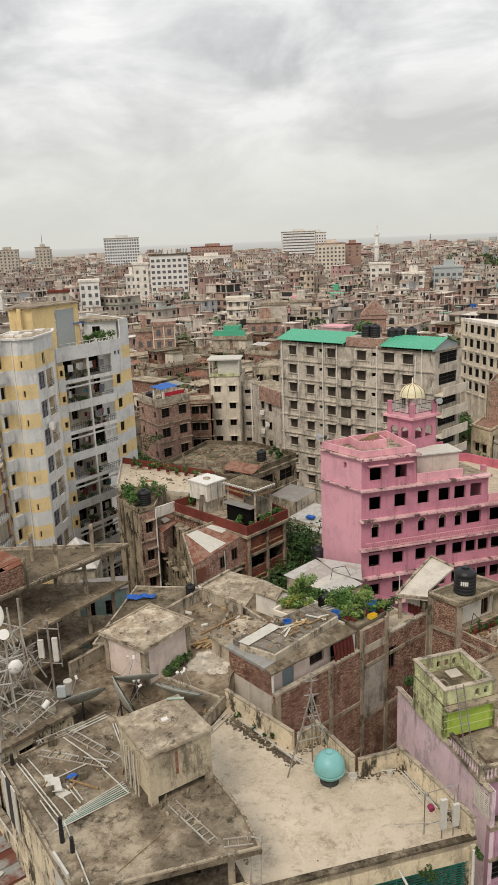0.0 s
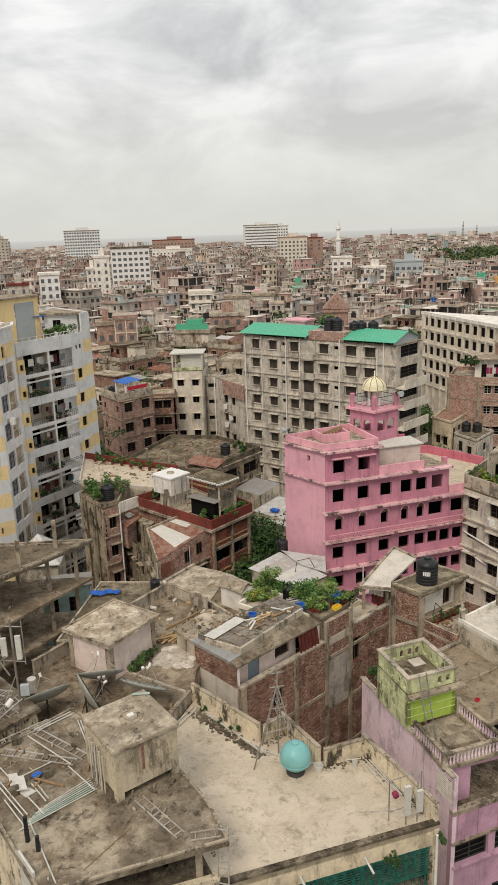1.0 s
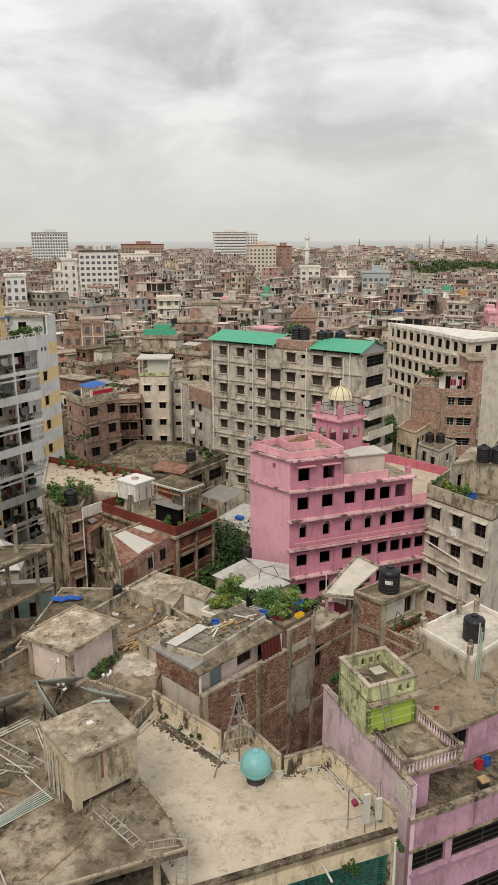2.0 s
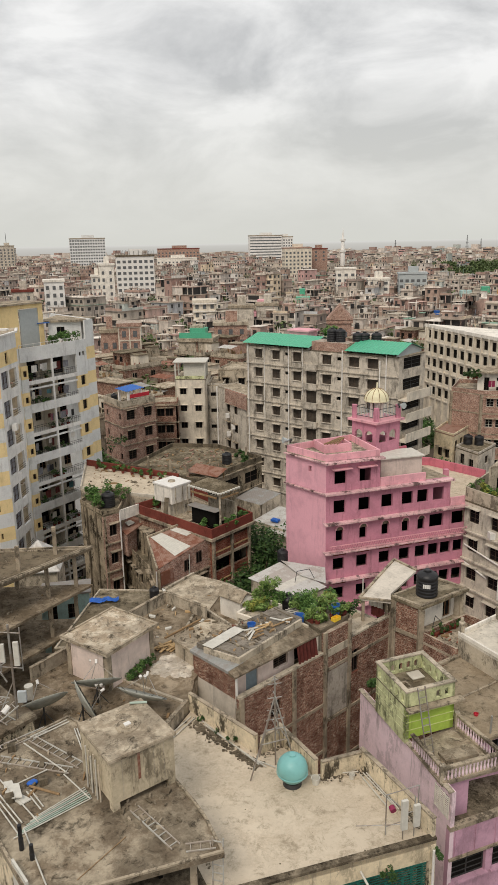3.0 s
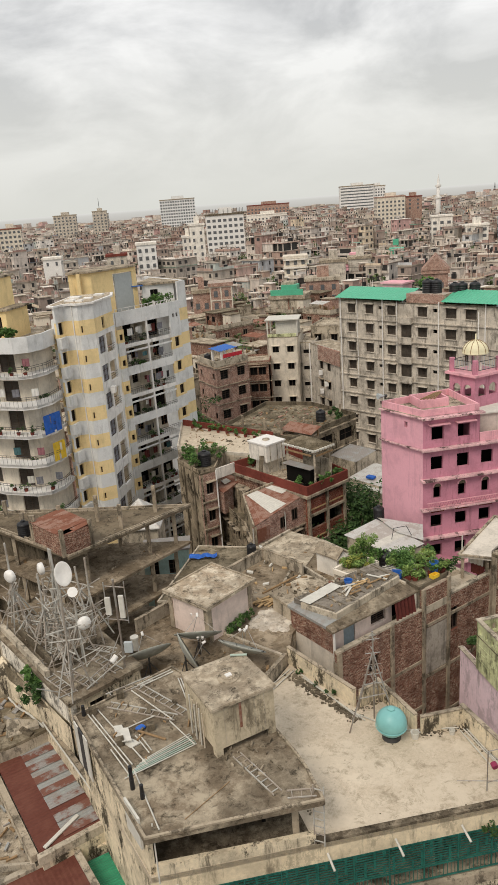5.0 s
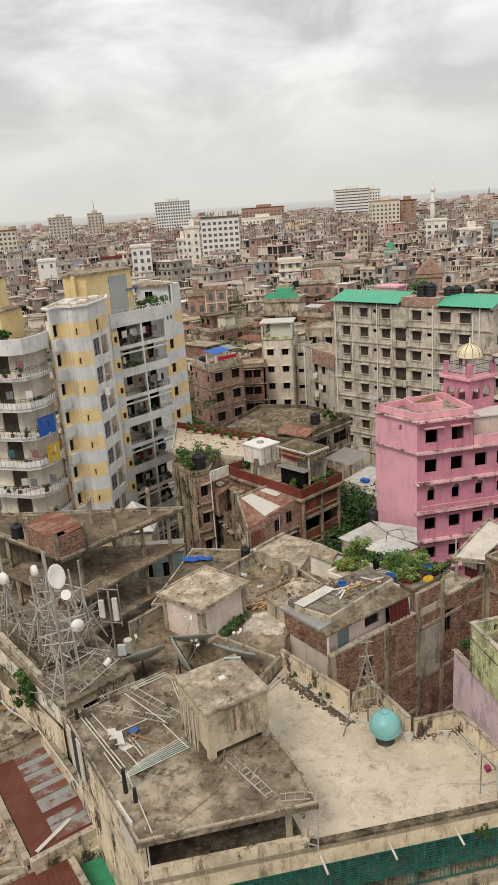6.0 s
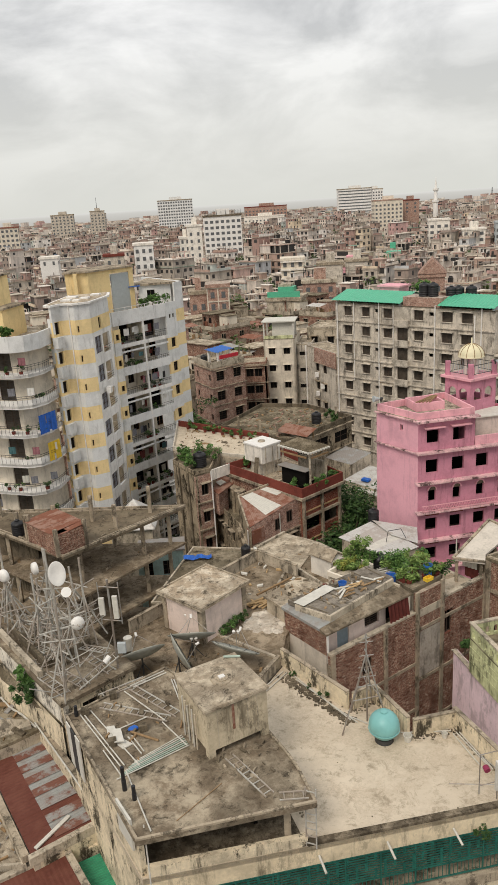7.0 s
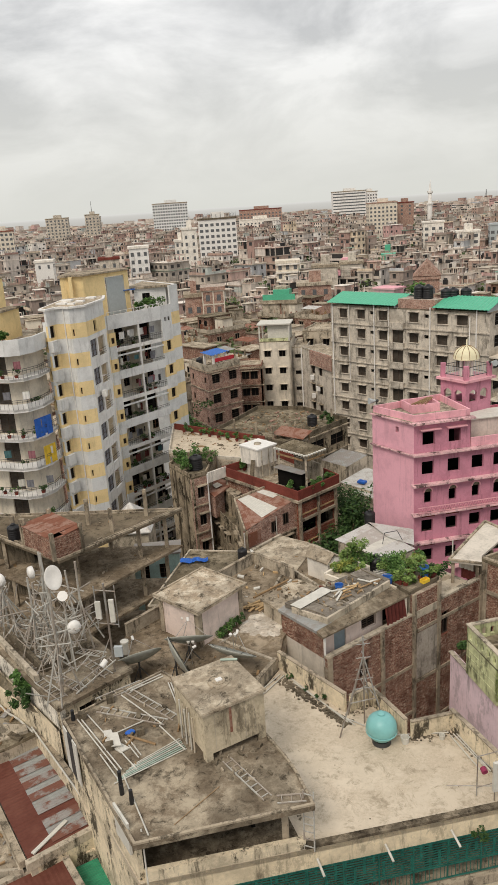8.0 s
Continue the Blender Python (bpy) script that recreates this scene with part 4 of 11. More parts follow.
# dark sheet on the slab paints the shade in the gap below the tank
part("shadow_board", bx(B(), 0.5, 0.5, 0, TW - 0.5, TW - 0.5, 0.05), "raw_dark", tank, "dark sheet added for the shade under the tank")
part("rusted_strip", bx(B(), 1.22, 0.074, 0.95, 1.33, 0.088, 2.1), "tin_brown", tank, "rust-brown strip down the wall")
for x in (0.55, 1.9, 2.35):
    part("wall_joint", bx(B(), x, 0.080, 0.43, x + 0.03, 0.0885, 2.1), "raw_wall", tank, "thin cement joint on the wall")
bm = bx(B(), 0, 0, 2.162, TW, TW, 2.33)
bmesh.ops.bevel(bm, geom=bm.edges[:], offset=0.03, segments=2, affect="EDGES")
part("top_slab", bm, "grey_roof", tank)
part("hatch", lathe(B(), [(0, 0), (0.46, 0), (0.44, 0.05), (0.28, 0.06), (0.28, 0.1), (0, 0.1)], 20, (1.55, 1.5, 2.332)), "concrete", tank)
part("hatch_cover", bx(B(), 1.42, 1.4, 2.434, 1.68, 1.6, 2.48), "white_paint", tank, "small pale square hatch cover")
part("stub_pipe", rod(B(), (2.3, 2.75, 2.40), (2.9, 2.35, 2.42), 0.05, 8), "pipe_green", tank, "pale plastic pipe end on the lid")
for k in range(6):
    part("pipe", rod(B(), (-0.05 - 0.03 * (k % 2), 0.9 + 0.22 * k, 0), (-0.05 - 0.03 * (k % 2), 0.86 + 0.22 * k, 1.7 + 0.1 * (k % 3)), 0.035, 8), "pipe" if k % 2 else "raw_wall", tank, "weathered pipe up the tank's side")
for x, y, l, h in ((-10.42, 26.66, 0.16, 0.5), (-7.32, 22.34, 0.14, 1.05), (-6.84, 21.87, 0.14, 0.62), (-2.35, 25.5, 0.12, 0.35)):
    t = thing("vent_pipe", x, y, 23.22, 0, "short black vent pipe standing on the slab", "pipe", "vent pipes")
    part("tube", lathe(B(), [(0, 0), (0.09, 0), (0.09, h * 0.45), (0.075, h * 0.46), (0.075, h), (0, h)], 12), "black_plastic", t)
ZS = 23.23
for a, b in (((-9.46, 27.31), (-6.28, 26.37)), ((-8.39, 28.59), (-5.89, 26.61)), ((-3.49, 24.05), (-1.81, 22.04)), ((-1.46, 21.95), (-0.40, 22.05)), ((-9.7, 27.9), (-7.9, 29.2))):
    ladder((*a, ZS), (*b, ZS), 0.36)
ladder((-0.35, 21.85, 21.0), (-0.3, 22.0, 23.6), 0.4, label="steel ladder leaning from the terrace up to the slab")
for k in range(7):
    f = k / 6
    loose_pipe((-7.74 + 0.5 * f, 22.82 + 0.95 * f, ZS + 0.04), (-5.18 - 0.38 * f, 24.7 + 0.6 * f, ZS + 0.04), 0.026, "pipe_green" if k in (1, 2, 4) else "pipe")
for a, b in (((-9.85, 26.92), (-6.98, 23.54)), ((-10.24, 26.65), (-7.75, 23.51)), ((-10.12, 26.72), (-7.6, 23.56)), ((-8.67, 24.43), (-7.61, 23.02)), ((-7.48, 23.29), (-5.94, 20.34)), ((-8.65, 28.26), (-6.43, 26.21)), ((-8.37, 25.66), (-7.28, 26.43)), ((-6.53, 26.13), (-5.22, 24.62)), ((-7.82, 25.23), (-7.04, 24.2)), ((-7.67, 25.3), (-6.97, 24.34)), ((-8.46, 28.65), (-7.07, 29.75)), ((-8.3, 28.55), (-6.95, 29.6)), ((-6.62, 29.1), (-5.95, 27.4)), ((-6.5, 29.1), (-5.85, 27.45))):
    loose_pipe((*a, ZS + 0.04), (*b, ZS + 0.06), 0.03)
loose_pipe((-7.76, 25.47, ZS + 0.1), (-6.48, 24.92, ZS + 0.1), 0.05, "wood", "rough timber pole lying on the slab")
loose_pipe((-6.25, 20.6, 23.3), (-6.05, 19.9, 21.3), 0.03, "pipe", "long pale pipe hanging over the slab edge")
loose_pipe((-5.1, 20.82, ZS + 0.03), (-3.65, 22.62, ZS + 0.03), 0.015, "wood", "thin rod lying on the slab")
for x, y, a in ((-8.55, 25.45, 120), (-8.2, 25.05, 115), (-8.0, 24.85, 150)):
    t = thing("board", x, y, ZS + 0.06 * (a % 3) + (0.12 if a == 115 else 0.0), a, "pale broken board lying on the slab", "board", "scrap boards")
    bm = B()
    prism(bm, [(-0.45, -0.18), (0.4, -0.22), (0.5, 0.1), (-0.3, 0.24)], 0.02, 0.07)
    part("sheet", bm, "off_white", t)
t = thing("rag", -7.68, 25.72, ZS, 30, "crumpled blue plastic rag", "rag")
bm = B()
bmesh.ops.create_icosphere(bm, subdivisions=2, radius=0.2, matrix=Matrix.Diagonal((1.2, 0.8, 0.45, 1)))
for v in bm.verts:
    v.co *= 1 + 0.3 * noise.noise(v.co * 6)
    v.co.z = max(0, v.co.z + 0.06)
part("sheet", bm, "blue_tarp", t)
for x, y in ((-7.26, 25.68), (-10.05, 26.75), (-9.06, 27.85), (-8.36, 24.79)):
    t = thing("bucket_box", x, y, ZS, 20, "small dark cement block on the slab", "block", "cement blocks")
    part("body", bx(B(), -0.16, -0.14, 0, 0.16, 0.14, 0.3), "raw_dark", t)

# turquoise ball tank
t = thing("ball_tank", 2.98, 27.62, 21.0, 20, "round turquoise water tank on a dark ring stand", "water tank")
R_ = 0.68
smooth(part("ball", lathe(B(), [(0.0, 0.14)] + [(R_ * math.sin(math.pi * k / 18), 0.14 + R_ - R_ * math.cos(math.pi * k / 18)) for k in range(1, 18)] + [(0, 0.14 + 2 * R_)], 32), "turquoise", t))
part("seam", lathe(B(), [(R_ - 0.01, 0.60), (R_ + 0.015, 0.61), (R_ + 0.015, 0.65), (R_ - 0.01, 0.66)], 32), "turquoise", t)
part("stand", lathe(B(), [(0.3, 0), (0.42, 0), (0.38, 0.2), (0.28, 0.2)], 20), "dark_steel", t)
part("hatch", lathe(B(), [(0, 0), (0.17, 0), (0.17, 0.07), (0.12, 0.1), (0, 0.1)], 16, (0, 0, 0.1 + 2 * R_)), "turquoise", t)

# lattice mast behind it
mast = thing("antenna_mast", 2.35, 28.9, 21.0, 10, "tall rusty tripod antenna mast with cross bars", "mast")
feet = [(-1.35, -0.75), (0.85, -0.5), (0.55, 1.1), (-0.6, 0.7)]
for x, y in feet:
    part("leg", rod(B(), (x, y, 0), (0, 0, 3.6), 0.035, 6), "steel", mast)
part("pole", rod(B(), (0, 0, 0), (0, 0, 4.6), 0.04, 8), "steel", mast)
for a, b in ((0, 1), (1, 2), (2, 3), (3, 0)):
    f = 0.42
    part("brace", rod(B(), (feet[a][0] * (1 - f), feet[a][1] * (1 - f), 3.6 * f), (feet[b][0] * (1 - f), feet[b][1] * (1 - f), 3.6 * f), 0.025, 5), "steel", mast)
for z, w in ((1.9, 0.5), (2.4, 0.42), (2.9, 0.38), (3.5, 0.34), (4.2, 0.3), (4.4, 0.16)):
    part("cross_bar", rod(B(), (-w, 0, z), (w, 0.0, z), 0.022, 5), "steel", mast)
    part("cross_bar", rod(B(), (0, -w, z + 0.12), (0, w, z + 0.12), 0.022, 5), "steel", mast)
# pipes and debris along the parapet
for a, b in (((-1.0, 32.3), (1.6, 28.9)), ((-0.9, 32.0), (1.9, 28.7)), ((1.5, 29.2), (2.7, 28.4)), ((3.6, 28.0), (6.0, 28.1)), ((3.9, 27.75), (5.9, 28.25)), ((-1.4, 32.6), (-2.7, 30.7)), ((-1.6, 32.7), (-2.9, 30.9)), ((6.05, 27.9), (6.9, 25.6)), ((6.2, 28.0), (7.1, 25.9)), ((6.35, 28.0), (7.25, 25.7))):
    loose_pipe((*a, 21.06), (*b, 21.06), 0.03)
for x, y, r in ((4.0, 27.55, 0.2), (5.65, 27.75, 0.14)):
    t = thing("pot", x, y, 21.0, 0, "small pale cement pot on the terrace", "pot", "pots")
    part("body", lathe(B(), [(0, 0), (r * 0.75, 0), (r, r * 1.6), (r * 0.85, r * 1.6), (r * 0.7, 0.05), (0, 0.05)], 14), "off_white", t)
rubble = tagged(new("rubble"), "dark weeds and rubble along the parapet foot", "rubble", kind="stuff")
bm = B()
rr = random.Random(5)
for k in range(420):
    f = rr.random()
    p = Vector((-1.3, 32.5)).lerp(Vector((1.75, 29.05)), f) + Vector((rr.gauss(-0.25, 0.16), rr.gauss(-0.2, 0.16)))
    s = rr.uniform(0.02, 0.075)
    hexa(bm, [(p.x + dx * s * rr.uniform(0.6, 1), p.y + dy * s * rr.uniform(0.6, 1), 20.99 + (s if up_ else 0)) for up_ in (0, 1) for dx, dy in ((-1, -1), (1, -1), (1, 1), (-1, 1))])
for k in range(5):
    p = (rr.uniform(-2, 7), rr.uniform(22.8, 27.5))
    s = rr.uniform(0.012, 0.03)
    hexa(bm, [(p[0] + dx * s, p[1] + dy * s * rr.uniform(0.5, 1), 20.99 + (s if up_ else 0)) for up_ in (0, 1) for dx, dy in ((-1, -1), (1, -1), (1, 1), (-1, 1))])
for a, b, n in (((8.0, 24.5), (6.2, 28.2), 150), ((4.3, 27.75), (6.1, 28.15), 90), ((1.8, 29.6), (2.7, 30.2), 50), ((-0.4, 22.3), (8.1, 24.25), 5), ((-1.9, 26.0), (-0.5, 22.9), 12)):
    for k in range(n):
        p = Vector(a).lerp(Vector(b), rr.random()) + Vector((rr.gauss(0, 0.1), rr.gauss(0, 0.1)))
        s = rr.uniform(0.015, 0.05)
        hexa(bm, [(p.x + dx * s * rr.uniform(0.6, 1.4), p.y + dy * s * rr.uniform(0.6, 1.4), 20.99 + (s * 0.7 if up_ else 0)) for up_ in (0, 1) for dx, dy in ((-1, -1), (1, -1), (1, 1), (-1, 1))])
part("chips", bm, "raw_dark", rubble)
for x, y in ((-0.2, 31.6), (0.6, 30.6), (-1.0, 32.6)):
    bush("weed", x, y, 21.0, 0.3, 90, 0.09, "leaf_dark", "dark weeds growing along the parapet foot", 0.05, "weed", False)

# phone aerial frame on the terrace corner
fr = thing("aerial_frame", 7.1, 24.6, 21.0, 14, "thin steel frame with two pale panel aerials", "antenna")
for x, y in ((-0.75, 0.0), (0.75, 0.1), (-0.2, -0.4), (0.3, -0.4)):
    part("post", rod(B(), (x, y, 0), (x, y, 1.9), 0.025, 6), "steel", fr)
for a, b in (((-0.75, 0, 1.9), (0.75, 0.1, 1.9)), ((-0.75, 0, 0.4), (0.75, 0.1, 0.4)), ((-0.2, -0.4, 1.2), (0.3, -0.4, 1.2)), ((-1.9, 0.3, 0.5), (-0.2, -0.4, 0.7)), ((-0.2, -0.4, 1.4), (-0.75, 0, 1.9)), ((0.3, -0.4, 0.9), (0.75, 0.1, 0.4))):
    part("brace", rod(B(), a, b, 0.02, 5), "steel", fr)
for x, h in ((-0.2, 1.35), (0.35, 1.0)):
    part("panel", bx(B(), x - 0.13, -0.55, 0.55, x + 0.13, -0.42, 0.55 + h), "off_white", fr, "pale panel aerial")
part("drum", rod(B(), (-0.55, -0.05, 1.35), (-0.55, -0.25, 1.3), 0.125, 14), "magenta", fr, "small crimson drum aerial")
for x, y, z in ((8.3, 24.1, 20.6), (6.1, 23.35, 20.3), (8.4, 24.5, 19.6)):
    bush("creeper", x, y, z - 0.4, 0.34, 230, 0.07, "leaf_dark", "green creeper hanging from the roof edge", 0.1, "plant", False)

debris("slab_scraps", "crumbled mortar and broken boards on the dark slab", [(-4.2, 23.6), (-1.4, 22.6), (-2.2, 25.4), (-3.0, 25.9)], 23.225, 26, 71, 0.12, ("concrete", "raw_dark"))
debris("slab_scraps", "crumbled mortar and broken boards on the dark slab", [(-9.8, 26.6), (-7.2, 23.4), (-5.2, 25.0), (-7.0, 29.3)], 23.225, 24, 72, 0.16)

# ---------------------------------------------------------------- neighbour roof with dishes and stair hut
TERR = [(-7.0, 30.0), (-4.25, 28.1), (-1.7, 33.4), (-1.5, 36.3), (-0.5, 38.5), (-0.75, 43.3), (-3.5, 45.8), (-10.6, 36.9), (-9.0, 31.4)]
terr = site("dish_roof_building", -5, 37, 0, "old mould-stained block with satellite dishes on its roof", "building")
for i in range(len(TERR)):
    facade(terr, TERR[i], TERR[(i + 1) % len(TERR)], 0, 20.7, "raw_wall")
part("roof", prism(B(), TERR, 20.6, 20.9), "wet_floor", terr)
for a, b, h in (((-10.5, 36.9), (-3.5, 45.65), 0.75), ((-3.5, 45.6), (-0.85, 43.2), 0.75), ((-4.2, 28.6), (-1.8, 33.3), 0.7), ((-1.8, 34.0), (-5.6, 36.6), 0.12)):
    part("parapet", bar(B(), (*a, 20.902), (*b, 20.902), 0.16, h), "raw_wall", terr, "low mossy parapet")
    if h > 0.5:
        part("coping", bar(B(), (*a, 20.904 + h), (*b, 20.904 + h), 0.22, 0.06), "concrete", terr)

hut = thing("stair_hut", -6.0, 35.2, 20.9, 52.0, "small pale plastered roof hut with a flat blotched roof", "hut")
bm = B()
bx(bm, 0.25, 0.25, 0, 3.85, 3.4, 2.2)
part("wall", bm, "pale_pink", hut)
for x, y in ((0.22, 0.22), (3.55, 0.22), (0.22, 3.1)):
    part("pilaster", bx(B(), x - 0.02, y - 0.02, 0, x + 0.3, y + 0.3, 2.19), "concrete", hut)
part("roof", bx(B(), 0, 0, 2.2, 4.1, 3.65, 2.34), "patch_roof", hut)
bm = B()
for a in ((0, 0, 4.1, 0.12), (0, 3.53, 4.1, 3.65), (0, 0.12, 0.12, 3.53), (3.98, 0.12, 4.1, 3.53)):
    bx(bm, a[0], a[1], 2.342, a[2], a[3], 2.40)
part("rim", bm, "concrete", hut)
for k in range(6):
    a = 1.55 + 0.34 * k
    bush("moss_patch", -6 + 0.616 * a, 35.2 + 0.788 * a, 20.9, 0.3, 300, 0.06, "leaf_dark" if k % 2 else "leaf", "mound of green creeper at the hut's foot", 0.12 + 0.05 * k, "plant", False)

for x, y, r, az, el, lb in ((-6.5, 34.5, 1.3, 95, 54, "large mesh satellite dish tilted at the sky"), (-7.0, 33.0, 1.2, 25, 22, "large mesh satellite dish turned on edge"), (-8.9, 32.9, 1.3, 118, 50, "large mesh satellite dish tilted at the sky"), (-4.1, 33.2, 1.3, 62, 55, "large mesh satellite dish tilted at the sky")):
    dish(x, y, 20.9, r, az, el, "dish_mesh", lb, 1.0, 0.11)
for x, y in ((-6.94, 36.4), (-4.1, 34.6), (-6.3, 34.0)):
    t = thing("small_aerial", x, y, 20.9, 0, "thin pole with two small white aerial cups", "antenna", "small aerials")
    part("pole", rod(B(), (0, 0, 0), (0, 0, 1.3), 0.02, 6), "steel", t)
    for k in (-1, 1):
        part("cup", lathe(B(), [(0, 0), (0.03, 0), (0.1, 0.16), (0.05, 0.22), (0, 0.22)], 10, (k * 0.12, 0, 1.25)), "white_paint", t)
t = thing("white_drum", -10.2, 35.2, 20.9, 0, "narrow white vent drum on the roof", "vent")
part("body", lathe(B(), [(0, 0), (0.2, 0), (0.2, 0.65), (0.24, 0.66), (0.24, 0.78), (0, 0.8)], 14), "off_white", t)
for a, b in (((-3.3, 40.2), (-1.2, 42.3)), ((-2.6, 39.6), (-0.9, 41.5)), ((-1.3, 41.9), (-0.7, 41.2))):
    loose_pipe((*a, 21.3), (*b, 21.3), 0.07, "wood", "weathered grey timber roof beam")
for k in range(12):
    t = thing("plank", -3.6 + 0.12 * k, 39.6 + 0.1 * (k % 4), 21.0 + 0.05 * (k % 3), 20 + 9 * (k % 5), "pale sawn plank in a loose stack", "plank", "stacked planks")
    part("board", bx(B(), -0.75, -0.07, 0, 0.75, 0.07, 0.05), "timber_pale", t)
t = thing("cement_patch", -2.6, 37.7, 20.9, 45, "spilled pale cement on the roof", "cement")
bm = B()
lathe(bm, [(0, 0.05), (0.7, 0.04), (1.3, 0.012), (1.4, 0.0)], 44)
for v in bm.verts:
    k_ = 1 + 0.4 * noise.noise(v.co * 1.9) + 0.25 * noise.noise(v.co * 5.3)
    v.co.x *= k_
    v.co.y *= 0.85 * k_
part("dried_spill", bm, "cement_spill", t)
water_tank(-5.2, 55.2, 16.4, 0.4, 1.0)

# ---------------------------------------------------------------- antenna roof
ANT = [(-11.75, 28.55), (-9.0, 31.35), (-14.6, 37.6), (-17.75, 34.85)]
ant = site("antenna_roof_building", -13, 33, 0, "narrow cream block crowded with steel antenna masts", "building")
facade(ant, ANT[3], ANT[0], 0, 22.3, "peel_white", label="peeling cream side wall")
facade(ant, ANT[0], ANT[1], 0, 22.3, "cream_wall", [(1.0, 1.8, 20.9, 21.9)], wins=dict(pane="glass"))
facade(ant, ANT[1], ANT[2], 0, 22.3, "raw_wall")
facade(ant, ANT[2], ANT[3], 0, 22.3, "raw_wall")
part("roof", prism(B(), offset(ANT, 0.12), 22.3, 22.5), "dark_roof", ant)
part("upstand", bar(B(), (-13.4, 30.5, 22.502), (-17.5, 35.0, 22.502), 0.25, 0.35), "raw_wall", ant, "mossy cement upstand")
part("pit_wall", bar(B(), (-13.3, 31.3, 22.502), (-11.7, 33.3, 22.502), 0.2, 0.45), "raw_dark", ant)
part("pit_wall", bar(B(), (-13.4, 31.3, 22.502), (-16.6, 34.9, 22.502), 0.2, 0.45), "raw_dark", ant)

ZA = 22.5


def pole_mast(x, y, h, label, feet=0.9, lean=0.0):
    t = thing("steel_mast", x, y, ZA, 0, label, "mast", "antenna masts")
    part("pole", rod(B(), (0, 0, 0), (lean, 0, h), 0.058, 8), "mast_steel", t)
    r_ = random.Random(int(x * 100))
    for k in range(4):
        a = k * math.tau / 4 + r_.uniform(0, 1)
        part("stay", rod(B(), (feet * math.cos(a), feet * math.sin(a), 0), (lean * 0.55, 0, h * r_.uniform(0.4, 0.62)), 0.043, 5), "mast_steel", t)
    for k in range(3):
        a = r_.uniform(0, math.tau)
        z = h * r_.uniform(0.3, 0.7)
        part("tie", rod(B(), (-0.8 * math.cos(a), -0.8 * math.sin(a), z), (0.8 * math.cos(a), 0.8 * math.sin(a), z + r_.uniform(-0.3, 0.3)), 0.037, 5), "mast_steel", t)
    bm = B()
    for _ in range(9):
        a, q, z = r_.uniform(0, math.tau), r_.uniform(0.1, 0.8), r_.uniform(0.05, h * 0.45)
        d = Vector((r_.gauss(0, 1), r_.gauss(0, 1), r_.uniform(0.3, 1.6))).normalized() * r_.uniform(0.7, 1.5)
        p = Vector((q * math.cos(a), q * math.sin(a), z))
        rod(bm, p, p + d, 0.026, 5)
    tagged(part("bracing", bm, "mast_paint", t, "tangle of pale bracing bars"), kind="stuff")
    return t


def drum_dish(parent, p, r, d, az, label, mat="white_paint"):
    """A drum aerial on a mast, facing az degrees."""
    c, s = math.cos(radians(az)), math.sin(radians(az))
    bm = B()
    lathe(bm, [(0, 0), (r * 0.92, 0), (r, 0.04), (r, d), (r * 0.85, d + r * 0.22), (r * 0.45, d + r * 0.36), (0, d + r * 0.4)], 20)
    bm.transform(Matrix.Translation(p) @ Euler((0, radians(90), radians(az))).to_matrix().to_4x4())
    smooth(part("dish", bm, mat, parent, label))
    part("bracket", rod(B(), p, (p[0] - 0.3 * c, p[1] - 0.3 * s, p[2]), 0.03, 5), "steel", parent)


m1 = pole_mast(-11.75, 29.3, 6.1, "tall steel mast with a large white oval dish", 0.9, 0.15)
bm = B()
lathe(bm, [(0, 0.03), (0.3, 0.05), (0.5, 0.13), (0.52, 0.12), (0.3, 0.02), (0, 0.0)], 24)
bm.transform(Matrix.Translation((0.4, -0.05, 6.3)) @ Euler((0, radians(75), radians(-50))).to_matrix().to_4x4() @ Matrix.Diagonal((1.12, 0.78, 1, 1)))
smooth(part("dish", bm, "white_paint", m1, "large white oval dish"))
m4 = pole_mast(-12.08, 32.1, 3.7, "steel mast with a small white drum and horn")
drum_dish(m4, (0.35, -0.1, 2.15), 0.34, 0.2, 300, "white drum aerial")
part("horn", rod(B(), (0.0, 0.0, 3.75), (0.1, -0.3, 3.95), 0.06, 10, 0.26), "white_paint", m4, "white horn aerial")
m2 = pole_mast(-15.1, 37.4, 3.7, "steel mast with a white drum aerial")
drum_dish(m2, (-0.4, -0.15, 2.55), 0.36, 0.2, 215, "white drum aerial")
m3 = pole_mast(-16.5, 35.1, 5.2, "steel mast with a white drum aerial")
drum_dish(m3, (0.15, -0.15, 3.35), 0.36, 0.2, 240, "white drum aerial")
for x, y, h in ((-13.05, 32.85, 5.8), (-11.95, 34.0, 4.7), (-12.9, 35.6, 3.4), (-14.8, 35.1, 3.0), (-16.9, 36.0, 3.4), (-13.6, 33.6, 3.2), (-14.2, 33.2, 4.3), (-15.6, 34.0, 2.6), (-12.7, 31.0, 2.7)):
    pole_mast(x, y, h, "bare steel lattice mast leg on the roof", 1.0, RNG.uniform(-0.2, 0.2))
m5 = thing("sector_mast", -9.7, 31.2, ZA, 0, "steel pole with two pale panel aerials", "antenna")
part("pole", rod(B(), (0, 0, 0), (0, 0, 4.9), 0.055, 8), "steel", m5)
for z in (2.7, 4.5):
    part("arm", rod(B(), (-0.55, 0.1, z), (0.55, -0.1, z), 0.03, 6), "steel", m5)
for x in (-0.5, 0.5):
    part("rod", rod(B(), (x, 0, 2.5), (x, 0, 4.75), 0.03, 6), "steel", m5)
part("panel", bx(B(), -0.46, -0.3, 3.15, -0.2, -0.16, 4.05), "off_white", m5, "pale panel aerial")
part("panel", bx(B(), 0.22, -0.32, 2.95, 0.46, -0.18, 4.15), "off_white", m5, "pale panel aerial")
